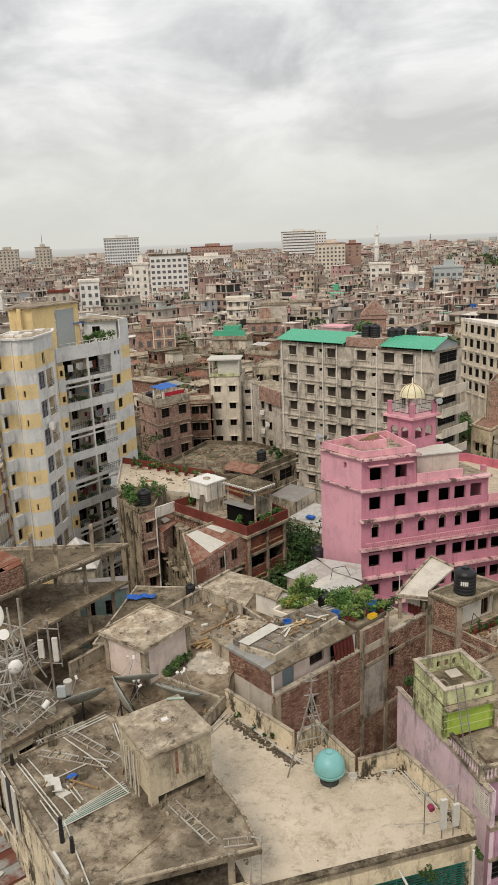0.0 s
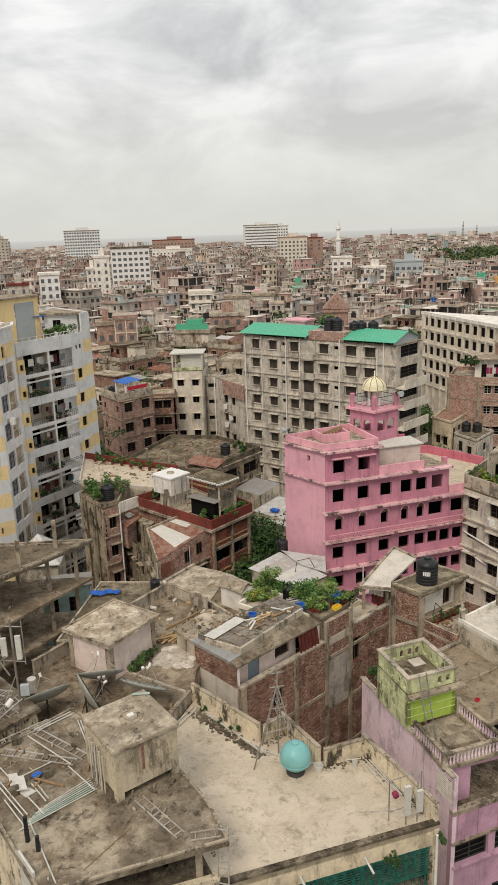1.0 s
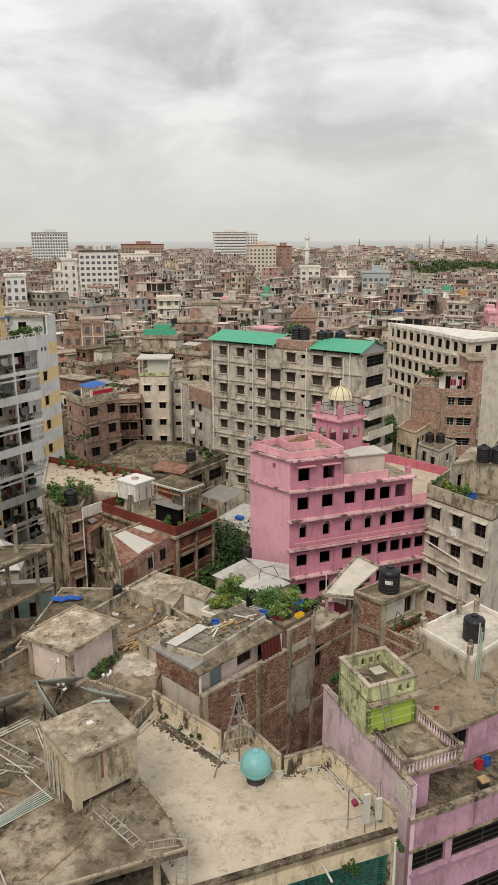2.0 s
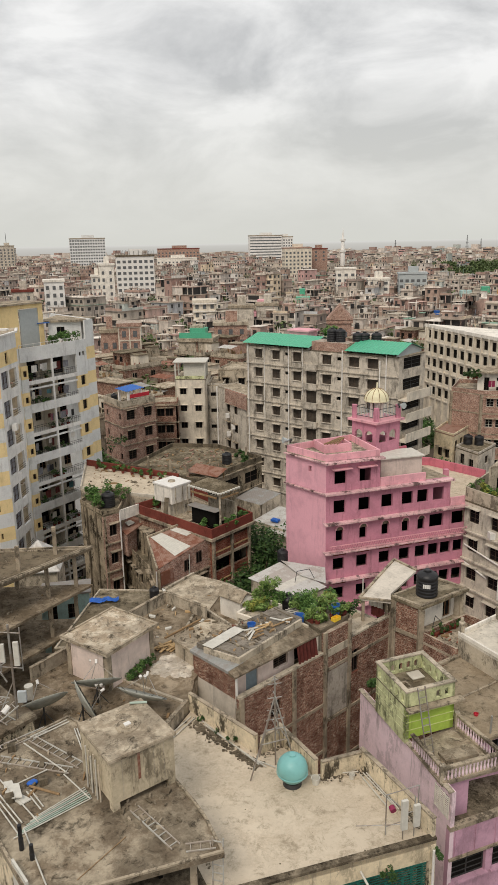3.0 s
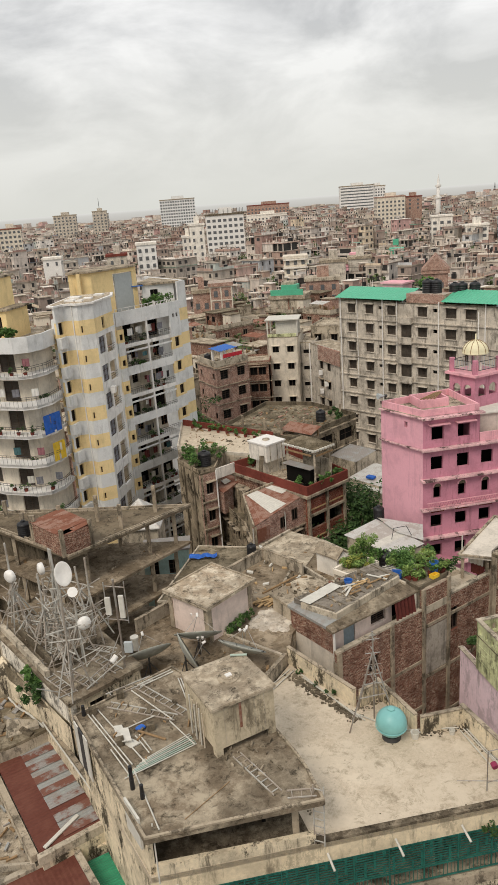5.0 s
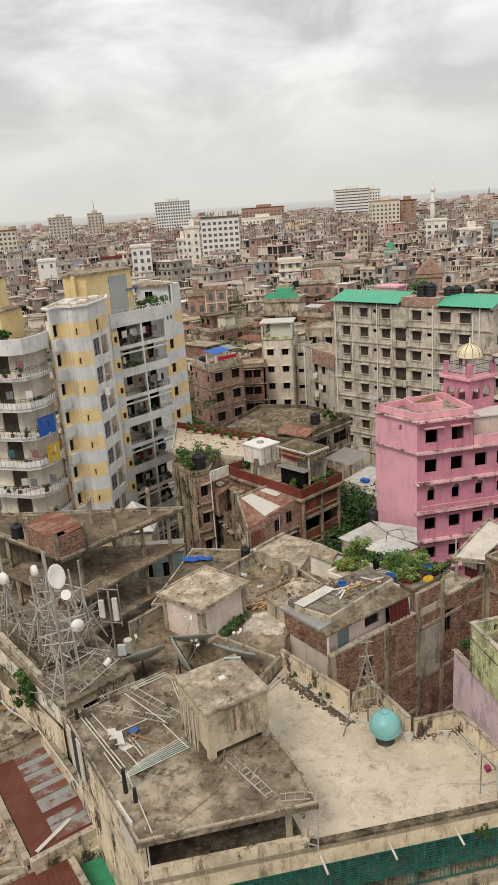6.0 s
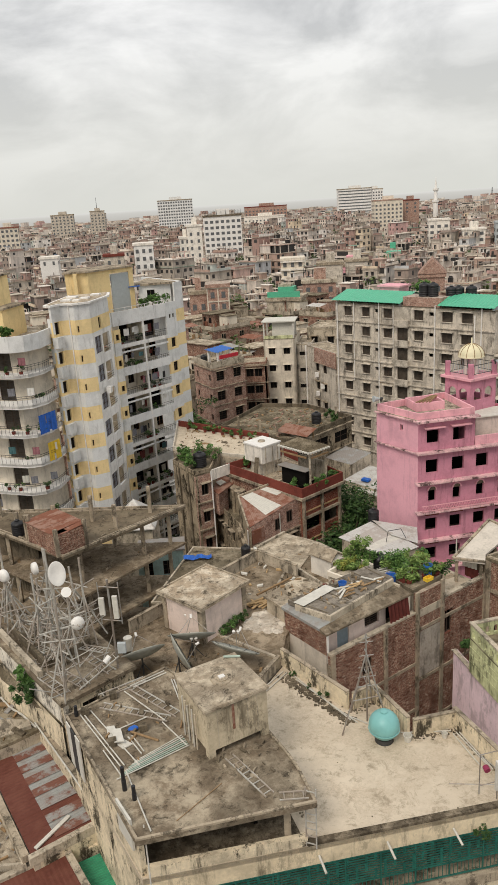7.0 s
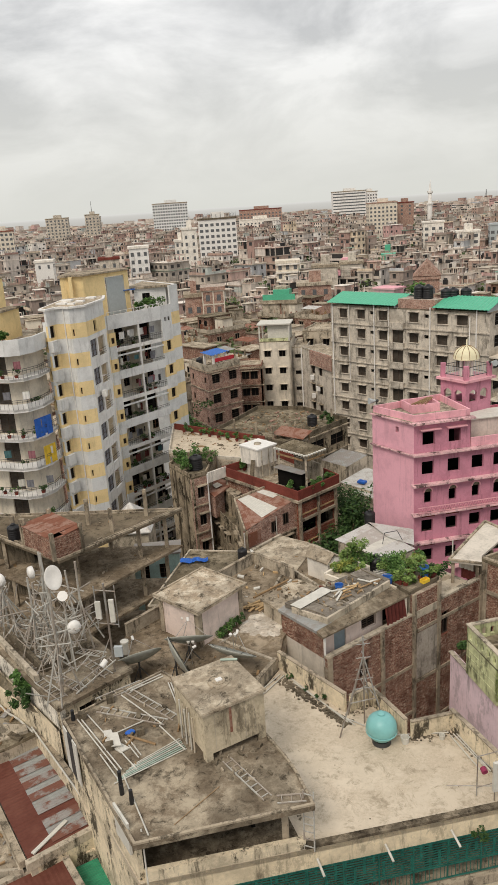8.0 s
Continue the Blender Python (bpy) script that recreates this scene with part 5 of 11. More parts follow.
part("radio_box", bx(B(), 0.15, -0.2, 0.95, 0.55, -0.03, 1.5), "shutter_grey", m5)
part("stay", rod(B(), (-0.9, -0.9, 0), (0, 0, 2.0), 0.025, 5), "steel", m5)
part("lamp_head", rod(B(), (-0.25, -0.35, 0.9), (-0.45, -0.6, 0.7), 0.14, 10), "white_paint", m5)
for a, b in (((-13.4, 30.6), (-11.7, 29.1)), ((-12.9, 31.1), (-10.9, 29.7)), ((-11.6, 32.2), (-9.9, 30.8)), ((-12.3, 33.1), (-10.2, 31.3)), ((-14.5, 33.2), (-13.4, 31.9)), ((-15.3, 34.6), (-13.2, 35.1)), ((-11.3, 29.6), (-9.6, 31.0)), ((-14.2, 31.6), (-12.9, 32.6))):
    ladder((*a, ZA + 0.02), (*b, ZA + RNG.choice((0.03, 0.5, 0.9))), 0.45, "mast_paint", "steel lattice ladder section on the antenna roof")
for k in range(16):
    x, y = RNG.uniform(-16.0, -10.5), 0
    y = 31.0 + (-x - 10.5) * 0.75 + RNG.uniform(-1.3, 1.2)
    a = RNG.uniform(0, math.tau)
    l = RNG.uniform(0.9, 1.8)
    loose_pipe((x, y, ZA + RNG.uniform(0.04, 1.6)), (x + l * math.cos(a), y + l * math.sin(a) * 0.7, ZA + RNG.uniform(0.05, 2.2)), 0.03, "mast_paint", "steel bracing rod among the masts")
for x, y, z, r in ((-14.4, 30.9, 21.95, 0.32), (-14.35, 30.7, 21.5, 0.45), (-14.2, 30.5, 21.1, 0.5), (-14.75, 31.25, 22.2, 0.24)):
    bush("wall_creeper", x, y, z, r, 420, 0.12, "leaf" if z > 21.6 else "leaf_dark", "green shrub growing out of the alley wall", 0.05, "plant", False)

# ---------------------------------------------------------------- alley houses with rusted sheet roofs
TZ = 18.5
alley = site("tin_roof_house", -13, 28, 0, "low house with a patched rust-red and grey sheet roof", "house")
A0, A1, A3 = Vector((-12.04, 23.56, TZ)), Vector((-9.45, 25.55, TZ)), Vector((-16.6, 29.6, TZ))
LONG, TOP_ = A3 - A0, A1 - A0
for a, b, mt in ((A0, A1, "cream_wall"), (A1, A1 + LONG, "cream_wall"), (A1 + LONG, A3, "raw_wall"), (A3, A0, "raw_wall")):
    facade(alley, tuple(a.xy), tuple(b.xy), 0, TZ - 0.1, mt)
NS = 16
for k in range(NS):
    a, b = A0 + LONG * (k / NS), A0 + LONG * ((k + 1) / NS + 0.006)
    lift = Vector((0, 0, 0.02 + 0.015 * (k % 2)))
    part("sheet", corrugated(B(), a + lift, b + lift, b + TOP_ * 0.38 + lift, 0.2, 0.008), "tin_red", alley)
    grey = k in (1, 2, 3) or k > 4
    part("sheet", corrugated(B(), a + TOP_ * 0.36 + lift * 2, b + TOP_ * 0.36 + lift * 2, b + TOP_ + lift * 2, 0.16, 0.012), ("tin_streaked" if k % 2 else "tin_grey") if grey else "tin_red", alley)
part("kerb", bar(B(), (-12.2, 23.55, TZ - 0.3), (-9.6, 25.6, TZ - 0.3), 0.28, 0.42), "raw_wall", alley, "crumbling mortar kerb")
part("kerb", bar(B(), (-12.4, 23.7, TZ - 0.3), (-17.1, 29.9, TZ - 0.3), 0.3, 0.36), "concrete", alley)
part("ridge", bar(B(), (-16.9, 29.4, TZ - 0.1), (-14.45, 31.3, TZ - 0.1), 0.25, 0.4), "raw_dark", alley, "black mossy ridge wall")
t = thing("plank", -11.6, 24.9, TZ + 0.08, 62, "long pale weathered plank across the sheet roof", "plank")
part("board", bx(B(), -1.0, -0.09, 0.0, 1.0, 0.09, 0.06), "off_white", t)
block("mossy_yard_roof", "low cement roof with rubble beside the sheets", [(-14.5, 23.4), (-12.4, 23.6), (-17.2, 30.0), (-20.0, 29.0)], 17.9, "raw_wall", "grey_roof", 0.3)
h2 = site("red_sheet_house", -12, 22, 0, "low house with a rust-red sheet roof", "house")
facade(h2, (-14.2, 20.6), (-9.4, 22.7), 0, 17.7, "raw_wall")
facade(h2, (-9.4, 22.7), (-10.9, 24.6), 0, 17.7, "cream_wall")
for k in range(7):
    u = Vector((0.83, 0.56, 0)) * 0.62
    a = Vector((-14.6, 22.2, 17.85)) + u * k
    part("sheet", corrugated(B(), a, a + u * 1.03, a + u * 1.03 + Vector((1.9, -2.6, 0.02)), 0.2, 0.005), "tin_red", h2)
part("kerb", bar(B(), (-13.7, 22.9, 17.6), (-11.0, 24.7, 17.6), 0.28, 0.4), "raw_wall", h2)
part("kerb", bar(B(), (-11.0, 24.6, 17.6), (-9.3, 22.4, 17.6), 0.28, 0.4), "raw_wall", h2)
h3 = site("green_sheet_shed", -9.4, 24, 0, "small shed under bright green corrugated sheet", "shed")
facade(h3, (-10.7, 24.6), (-8.9, 22.0), 0, 17.1, "raw_wall")
for k in range(6):
    u = Vector((0.57, -0.82, 0)) * 0.8
    a = Vector((-10.65, 24.5, 17.25)) + u * k
    part("sheet", corrugated(B(), a, a + u * 1.03, a + u * 1.03 + Vector((1.3, 0.75, 0.04)), 0.13, 0.022), "tin_green", h3)
part("kerb", bar(B(), (-10.8, 24.75, 16.9), (-9.3, 25.45, 16.9), 0.25, 0.75), "cream_wall", h3, "cream wall above the green sheet")
lw = site("alley_wall", -11, 27, 0, "long cream mould-stained boundary wall along the alley", "wall")
facade(lw, (-14.2, 30.85), (-6.95, 22.0), 0, 19.5, "cream_wall", thick=0.2)
part("coping", bar(B(), (-14.1, 30.95, 19.502), (-6.85, 22.05, 19.502), 0.26, 0.08), "concrete", lw)
part("pipe", rod(B(), (-14.25, 30.8, 19.62), (-7.0, 21.95, 19.62), 0.045, 8), "pipe", lw, "long pale pipe along the wall top")
part("alley_floor", prism(B(), [(-14.3, 32.0), (-6.9, 21.7), (-6.6, 20.7), (-10.9, 26.6), (-11.8, 28.5), (-14.0, 31.0)], 15.0, 15.2), "moss_roof", lw)
mh = block("mossy_house", "old low house with a mossy broken roof", [(-16.87, 28.6), (-15.07, 29.8), (-14.05, 30.72), (-15.2, 31.9), (-17.1, 33.5), (-19.0, 34.6), (-20.5, 33.0)], 19.3, "raw_wall", "moss_roof", 0.0)
hose_way = [(-17.0, 33.2), (-16.2, 32.35), (-15.3, 31.75), (-14.55, 31.05), (-14.2, 30.75)]
for a, b in zip(hose_way, hose_way[1:]):
    part("hose", rod(B(), (*a, 19.37), (*b, 19.37), 0.06, 8), "pipe", mh, "thick pale hose along the roof edge")
part("gable", prism(B(), [(-15.95, 30.0), (-14.45, 30.75), (-14.75, 31.2), (-16.0, 30.6)], 19.302, [19.32, 19.5, 19.5, 20.0]), "raw_wall", mh, "broken cement gable on the roof")
part("gable", prism(B(), [(-17.4, 30.6), (-16.2, 30.2), (-16.3, 31.0), (-17.3, 31.4)], 19.302, [19.7, 19.5, 19.4, 19.5]), "dark_roof", mh, "dark patched roof lump")
lg = site("mossy_ledge", -14.5, 31, 0, "mossy sloping ledge over a yellowed wall beside the antenna block", "ledge")
part("body", prism(B(), [(-11.9, 28.5), (-17.6, 34.5), (-17.87, 34.0), (-16.92, 33.2), (-13.88, 30.65), (-12.49, 29.27), (-12.0, 28.7)], 0, [21.15, 21.15, 20.6, 20.4, 20.4, 20.4, 20.9]), "cream_wall", lg, "yellowed cement wall")
part("moss", prism(B(), [(-17.4, 34.15), (-16.9, 33.3), (-13.9, 30.75), (-12.55, 29.42), (-12.05, 28.85)], 20.2, [21.0, 20.5, 20.5, 20.6, 21.1]), "moss_roof", lg, "mossy cement slope")

# ---------------------------------------------------------------- unfinished concrete frame
unf = site("unfinished_building", -18, 54, 0, "unfinished bare concrete frame with open floors", "building")
UN = [(-29.5, 55.9), (-17.8, 47.7), (-10.1, 56.55), (-28.9, 56.7)]
UN2 = [(-29.0, 55.2), (-17.0, 46.9), (-10.2, 56.2), (-28.5, 56.3)]
for k, z in enumerate((20.5, 17.45, 14.4, 11.35, 8.3, 5.25)):
    pl = UN if k == 0 else UN2
    part("floor_slab", prism(B(), pl, z - 0.2, z), "slab_olive" if k == 0 else "wet_floor", unf)
    if k == 0:
        part("slab_lip", ring(B(), offset(pl, 0.02), z + 0.002, z + 0.16, 0.14), "concrete", unf)
        part("slab_lip", ring(B(), offset(pl, -0.35), z + 0.002, z + 0.1, 0.1), "concrete", unf)
    for a, b in zip(pl, pl[1:] + pl[:1]):
        ua, ub = Vector(a), Vector(b)
        n = max(2, int((ub - ua).length / 4.2))
        inward = Vector((-(ub - ua).y, (ub - ua).x)).normalized()
        for j in range(n):
            p = ua.lerp(ub, (j + 0.3) / n) + inward * 0.7
            part("column", bx(B(), p.x - 0.14, p.y - 0.14, z - 3.05, p.x + 0.14, p.y + 0.14, z - 0.2), "concrete", unf)
# back and inner walls coloured dark for shade deep in the open floors
for k in range(5):
    z = 17.45 - 3.05 * k
    part("back_wall", prism(B(), [(-28.2, 55.6), (-22.0, 53.6), (-22.1, 53.85), (-28.2, 55.9)], z, z + 2.84), "raw_dark", unf, "rough brick back wall of the open floor, darkened for shade")
for k in range(5):
    z = 17.45 - 3.05 * k
    part("inner_wall", bar(B(), (-20.6, 53.5, z), (-18.4, 52.6, z), 0.2, 2.84), "raw_dark", unf, "rough inner wall of the open floor")
    part("inner_wall", bar(B(), (-23.4, 55.4, z), (-20.6, 55.9, z), 0.2, 2.84), "raw_dark", unf, "rough inner wall of the open floor")
for x, y, h in ((-17.3, 54.1, 2.2), (-15.0, 52.5, 2.0), (-12.85, 55.5, 2.3), (-22.9, 52.6, 1.6), (-21.2, 50.6, 2.2), (-25.5, 55.6, 1.5)):
    part("stub_column", bx(B(), x - 0.14, y - 0.14, 20.5, x + 0.14, y + 0.14, 20.5 + h), "concrete", unf)
bh = thing("brick_hut", -18.05, 47.9, 20.5, -41.5 + 180, "low brick roof hut under rusted corrugated sheets", "hut")
bm = B()
for a in ((0, 0.02, 4.4, 0.22), (0, -2.4, 0.2, 0.02), (4.2, -2.4, 4.4, 0.02), (0.2, -2.4, 4.2, -2.2)):
    bx(bm, a[0], a[1], 0, a[2], a[3], 1.65)
part("wall", bm, "brick", bh)
for x, y in ((-0.12, 0.02), (4.25, 0.02), (-0.12, -2.4), (4.25, -2.4)):
    part("post", bx(B(), x, y, 0, x + 0.26, y + 0.26, 2.15), "concrete", bh)
for k in range(7):
    x0, x1 = 0.0 + 0.63 * k, 0.0 + 0.63 * k + 0.66
    y1 = 0.3 if k not in (0,) else -0.9
    part("sheet", corrugated(B(), (x0, -2.5, 1.82), (x1, -2.5, 1.82), (x1, y1, 1.68 + 0.02 * (k % 2)), 0.16, 0.025), "tin_brown", bh)
water_tank(-22.6, 51.9, 20.5, 0.5, 1.2)
tarp = thing("tarpaulin", -9.2, 54.9, 16.4, 8, "crumpled bright blue tarpaulin", "tarpaulin")
bm = B()
bmesh.ops.create_grid(bm, x_segments=12, y_segments=7, size=1)
for v in bm.verts:
    v.co.x *= 1.15
    v.co.y *= 0.32
    v.co.z = 0.28 * noise.noise(v.co * 1.7) + 0.3 + 0.1 * noise.noise(v.co * 5)
bmesh.ops.solidify(bm, geom=bm.faces[:], thickness=0.02)
part("sheet", bm, "blue_tarp", tarp)
block("low_terrace_house", "low grey house with a cluttered terrace", [(-11.8, 48.0), (-4.5, 47.4), (-4.0, 56.4), (-9.9, 57.2)], 16.4, "raw_wall", "moss_roof", 0.12)
# pale tent roof and turquoise house in the gap behind the frame
tent = site("pale_roofed_hut", -16.6, 65, 0, "hut under a pale peaked sheet roof", "hut")
TB = [(-18.9, 62.8), (-14.4, 63.1), (-14.5, 67.4), (-18.8, 67.2)]
part("wall", prism(B(), offset(TB, -0.3), 0, 15.6), "raw_wall", tent)
for i in range(4):
    a, b = TB[i], TB[(i + 1) % 4]
    bm = B()
    hexa(bm, [(*a, 15.5), (*b, 15.5), (-16.55, 65.0, 17.8), (-16.6, 65.0, 17.8), (*a, 15.6), (*b, 15.6), (-16.55, 65.0, 17.95), (-16.6, 65.0, 17.95)])
    part("roof_sheet", bm, "tin_pale", tent)
tq = site("turquoise_shed", -12.6, 59.5, 0, "narrow turquoise painted house behind the concrete frame", "house")
facade(tq, (-15.2, 58.6), (-11.2, 59.4), 0, 15.2, "paint_turquoise", [(0.5, 1.3, 12.9, 14.3), (2.2, 3.0, 12.9, 14.3)], wins=dict(bars=2))
facade(tq, (-11.2, 59.4), (-11.6, 61.6), 0, 15.2, "paint_turquoise")
part("roof", prism(B(), [(-15.4, 58.4), (-11.0, 59.2), (-11.4, 61.8), (-15.6, 61.2)], 15.2, 15.35), "tin_grey", tq)


# ---------------------------------------------------------------- brick building with the roof shed and garden
brk = site("brick_building", 4, 40, 0, "bare brick and concrete frame block with a roof garden", "building")
W0, WU = Vector((0.9, 34.2)), Vector((0.775, 0.632))
WV = Vector((-0.632, 0.775))
BRZ = 20.85


def wl(x, y):
    """Along the brick wall and back from it."""
    p = W0 + WU * x + WV * y
    return (p.x, p.y)


facade(brk, wl(0, 0), wl(6.7, 0), 0, BRZ, "brick", [(2.3, 3.1, 18.5, 19.6)], wins=dict(frame_mat="frame_brown", bars=5), name="brick_wall", label="rough red brick infill wall")
facade(brk, wl(6.7, 0), wl(8.85, 0), 0, 22.05, "brick", name="brick_wall", label="rough red brick infill wall")
facade(brk, wl(8.85, 0), wl(13.0, 0), 0, 20.95, "brick", [(0.3, 1.0, 18.4, 20.0)], wins=dict(frame_mat="frame_brown"), name="brick_wall", label="rough red brick infill wall")
BODY = [wl(13.0, 0), wl(13.0, 3.2), wl(10.3, 4.6), wl(9.6, 8.0), wl(9.5, 12.0), wl(8.6, 14.9), wl(5.3, 14.2), wl(4.0, 12.6), wl(4.0, 9.0), wl(0.0, 6.2), wl(0, 0)]
for a, b in zip(BODY[:-1], BODY[1:]):
    facade(brk, a, b, 0, 20.3, "raw_wall", name="plain_wall")
part("roof", prism(B(), [wl(0.2, 0.22)] + [wl(12.8, 0.22), wl(12.8, 3.0), wl(10.1, 4.4), wl(9.3, 12.0), wl(4.2, 12.4), wl(4.2, 9.1), wl(0.2, 6.0)], 20.0, 20.25), "wet_floor", brk)
for s, z in ((0.14, 20.9), (4.08, 20.9), (6.7, 22.2), (8.85, 22.3), (12.85, 21.3)):
    part("frame_column", bar(B(), (*wl(s - 0.14, -0.035), 0), (*wl(s + 0.14, -0.035), 0), 0.12, z), "concrete", brk, "grey concrete frame column")
for z in (7.8, 11.0, 14.2, 17.4):
    part("frame_beam", bar(B(), (*wl(0.3, -0.022), z), (*wl(6.55, -0.022), z), 0.08, 0.2), "concrete", brk)
for z in (9.6, 12.8, 16.15, 19.6):
    part("frame_beam", bar(B(), (*wl(6.85, -0.022), z), (*wl(12.7, -0.022), z), 0.08, 0.2), "concrete", brk)
part("render_patch", bar(B(), (*wl(6.86, -0.012), 16.4), (*wl(8.7, -0.012), 16.4), 0.05, 3.1), "render_grey", brk, "grey cement rendered bay")
part("render_patch", bar(B(), (*wl(6.86, -0.012), 20.5), (*wl(8.7, -0.012), 20.5), 0.05, 0.5), "raw_wall", brk, "grey cement rendered bay")
part("wall_kerb", bar(B(), (*wl(0, 0.11), BRZ + 0.002), (*wl(6.55, 0.11), BRZ + 0.002), 0.3, 0.13), "raw_wall", brk)
part("wall_kerb", bar(B(), (*wl(9.0, 0.11), 20.952), (*wl(12.7, 0.11), 20.952), 0.3, 0.12), "raw_wall", brk)
for a, b, h in ((wl(4.2, 12.5), wl(3.95, 10.7), 0.8), (wl(3.95, 10.7), wl(5.0, 8.8), 0.75), (wl(5.0, 8.8), wl(4.8, 5.9), 0.75), (wl(0.1, 6.1), wl(4.0, 9.0), 0.7), (wl(1.6, 7.2), wl(2.7, 5.6), 0.5), (wl(2.5, 7.8), wl(3.7, 6.2), 0.5)):
    part("parapet_wall", bar(B(), (*a, 20.25), (*b, 20.25), 0.16, h), "raw_wall", brk)
part("terrace_floor", prism(B(), [wl(9.4, 0.3), wl(12.7, 0.3), wl(12.6, 1.9), wl(10.0, 2.6)], 20.26, 20.36), "cream_roof", brk, "pale cement terrace floor")

# roof shed
shed = site("roof_shed", *wl(3, 1.5), 20.25, "long roof shed with a cluttered sheet roof and rough walls", "shed")
SZ = 20.25
facade(shed, wl(0.05, 0.62), wl(4.75, 0.62), SZ, 22.12, "pale_pink", [(1.0, 1.85, SZ, 22.0), (3.05, 4.2, 21.0, 21.85)], thick=0.15, name="front_wall", label="dirty pale cream front wall", wins=None)
part("door", bar(B(), (*wl(1.08, 0.70), SZ), (*wl(1.88, 0.70), SZ), 0.05, 1.73), "door_blue", shed, "grey-blue metal door")
add_window(shed, (*wl(3.1, 0.62), 21.0), (*WU, 0), (*(-WV), 0), 1.15, 0.85, "frame_brown", 5)
GB = [wl(-0.12, 3.7), wl(-0.06, 0.3)]
facade(shed, GB[0], GB[1], 18.6, 20.8, "gable_grey", thick=0.15, name="gable_wall", label="grey cement lower gable wall")
facade(shed, GB[0], GB[1], 20.802, 22.2, "brick", thick=0.15, name="gable_wall", label="rough brick upper gable wall")
facade(shed, wl(6.1, 3.4), wl(0.1, 3.6), SZ, 22.6, "raw_wall", thick=0.15, name="back_wall")
facade(shed, wl(6.25, 0.9), wl(6.1, 3.4), SZ, 22.5, "raw_wall", thick=0.15, name="end_wall")
part("post", bar(B(), (*wl(6.05, 0.3), SZ), (*wl(6.32, 0.3), SZ), 0.22, 1.9), "beige_wall", shed, "pale concrete post")
part("post", bar(B(), (*wl(0.0, 0.26), SZ), (*wl(0.1, 0.26), SZ), 0.1, 1.9), "white_paint", shed, "white corner pipe")
# near-black sheet fills the open bay with painted shade
part("bay_back", bar(B(), (*wl(4.76, 1.5), SZ), (*wl(6.2, 1.5), SZ), 0.08, 1.85), "interior", shed)
E2 = [wl(-0.16, 0.12), wl(6.3, 0.12), wl(6.35, 1.25), wl(0.6, 0.62), wl(-0.16, 0.62)]
part("eave", prism(B(), E2, 22.1, [22.2, 22.2, 22.42, 22.42, 22.36]), "dark_roof", shed, "dark mossy lower roof")
part("sheet_roof", prism(B(), [wl(-0.2, 0.63), wl(0.9, 0.63), wl(0.2, 3.75), wl(-0.3, 3.75)], 22.2, [22.36, 22.46, 22.46, 22.36]), "tin_grey", shed, "grey sheet roof strip")
part("upstand", bar(B(), (*wl(0.62, 0.7), 22.36), (*wl(6.1, 1.36), 22.36), 0.14, 0.42), "raw_wall", shed, "streaked cement upstand of the upper roof")
part("upstand", bar(B(), (*wl(0.68, 0.72), 22.36), (*wl(0.05, 2.9), 22.36), 0.12, 0.4), "raw_wall", shed)
UR = [wl(0.72, 0.78), wl(6.25, 1.46), wl(6.1, 3.5), wl(0.0, 3.5)]
part("roof", prism(B(), UR, 22.5, 22.78), "shed_roof", shed)
for k in range(7):
    part("roof_batten", bar(B(), (*wl(0.75 + 0.85 * k, 0.95 + 0.1 * k), 22.782), (*wl(0.15 + 0.95 * k, 3.4), 22.782), 0.05, 0.03), "raw_dark", shed)
part("white_sheet", corrugated(B(), (*wl(0.17, 2.3), 22.86), (*wl(2.8, 2.62), 22.86), (*wl(2.62, 3.3), 22.88), 0.3, 0.004), "off_white", shed, "white translucent roof sheet")
part("curtain", corrugated(B(), (*wl(4.55, 0.2), 22.05), (*wl(6.05, 0.18), 22.08), (*wl(6.1, 0.05), 20.95), 0.28, 0.06, 0.02), "cloth_red", shed, "dark red curtain cloth")
part("wash_cloth", bar(B(), (*wl(5.7, 0.42), 21.75), (*wl(6.05, 0.42), 21.75), 0.03, 0.28), "white_paint", shed, "white cloth")
rg = random.Random(5)
for k in range(16):
    q = wl(rg.uniform(2.4, 5.6), rg.uniform(1.5, 2.4))
    t = thing("scrap_wood", *q, 22.785 + 0.05 * (k % 3), rg.choice((35, 60, 70, 20, 150)), "broken timber scrap on the shed roof", "scrap", "scrap wood")
    l_ = rg.uniform(0.3, 0.8)
    part("board", bx(B(), -l_, -0.05, 0, l_, 0.06, 0.045), rg.choice(("wood", "off_white", "timber_pale")), t)
for k in range(14):
    q = wl(rg.uniform(0.6, 3.4), rg.uniform(3.2, 3.5))
    t = thing("loose_brick", *q, 22.785, rg.uniform(0, 180), "loose brick weighing the roof sheet down", "brick", "loose bricks")
    part("brick_body", bx(B(), -0.12, -0.06, 0, 0.12, 0.06, 0.08), rg.choice(("brick_red", "raw_wall", "concrete")), t)
bucket(*wl(3.3, 2.6), 22.785, "blue_plastic", "blue plastic tub on the shed roof", 0.26, 0.3)
bucket(*wl(6.5, 1.9), 22.2, "blue_plastic", "blue plastic tub among the plants", 0.34, 0.5)
# rooms and roofs behind the shed
low2 = site("low_roof_room", *wl(1.7, 5.2), 20.25, "low cement roof room with an open hatch", "hut")
LR = [wl(0.05, 4.0), wl(3.5, 4.6), wl(3.2, 6.35), wl(0.06, 5.97)]
part("wall", prism(B(), offset(LR, -0.15), 18.6, 21.85), "raw_wall", low2)
part("roof", prism(B(), LR, 21.852, 22.0), "grey_roof", low2)
part("hatch", lathe(B(), [(0, 0), (0.22, 0), (0.22, 0.06), (0, 0.06)], 12, (*wl(1.2, 4.6), 22.002)), "dark_roof", low2)
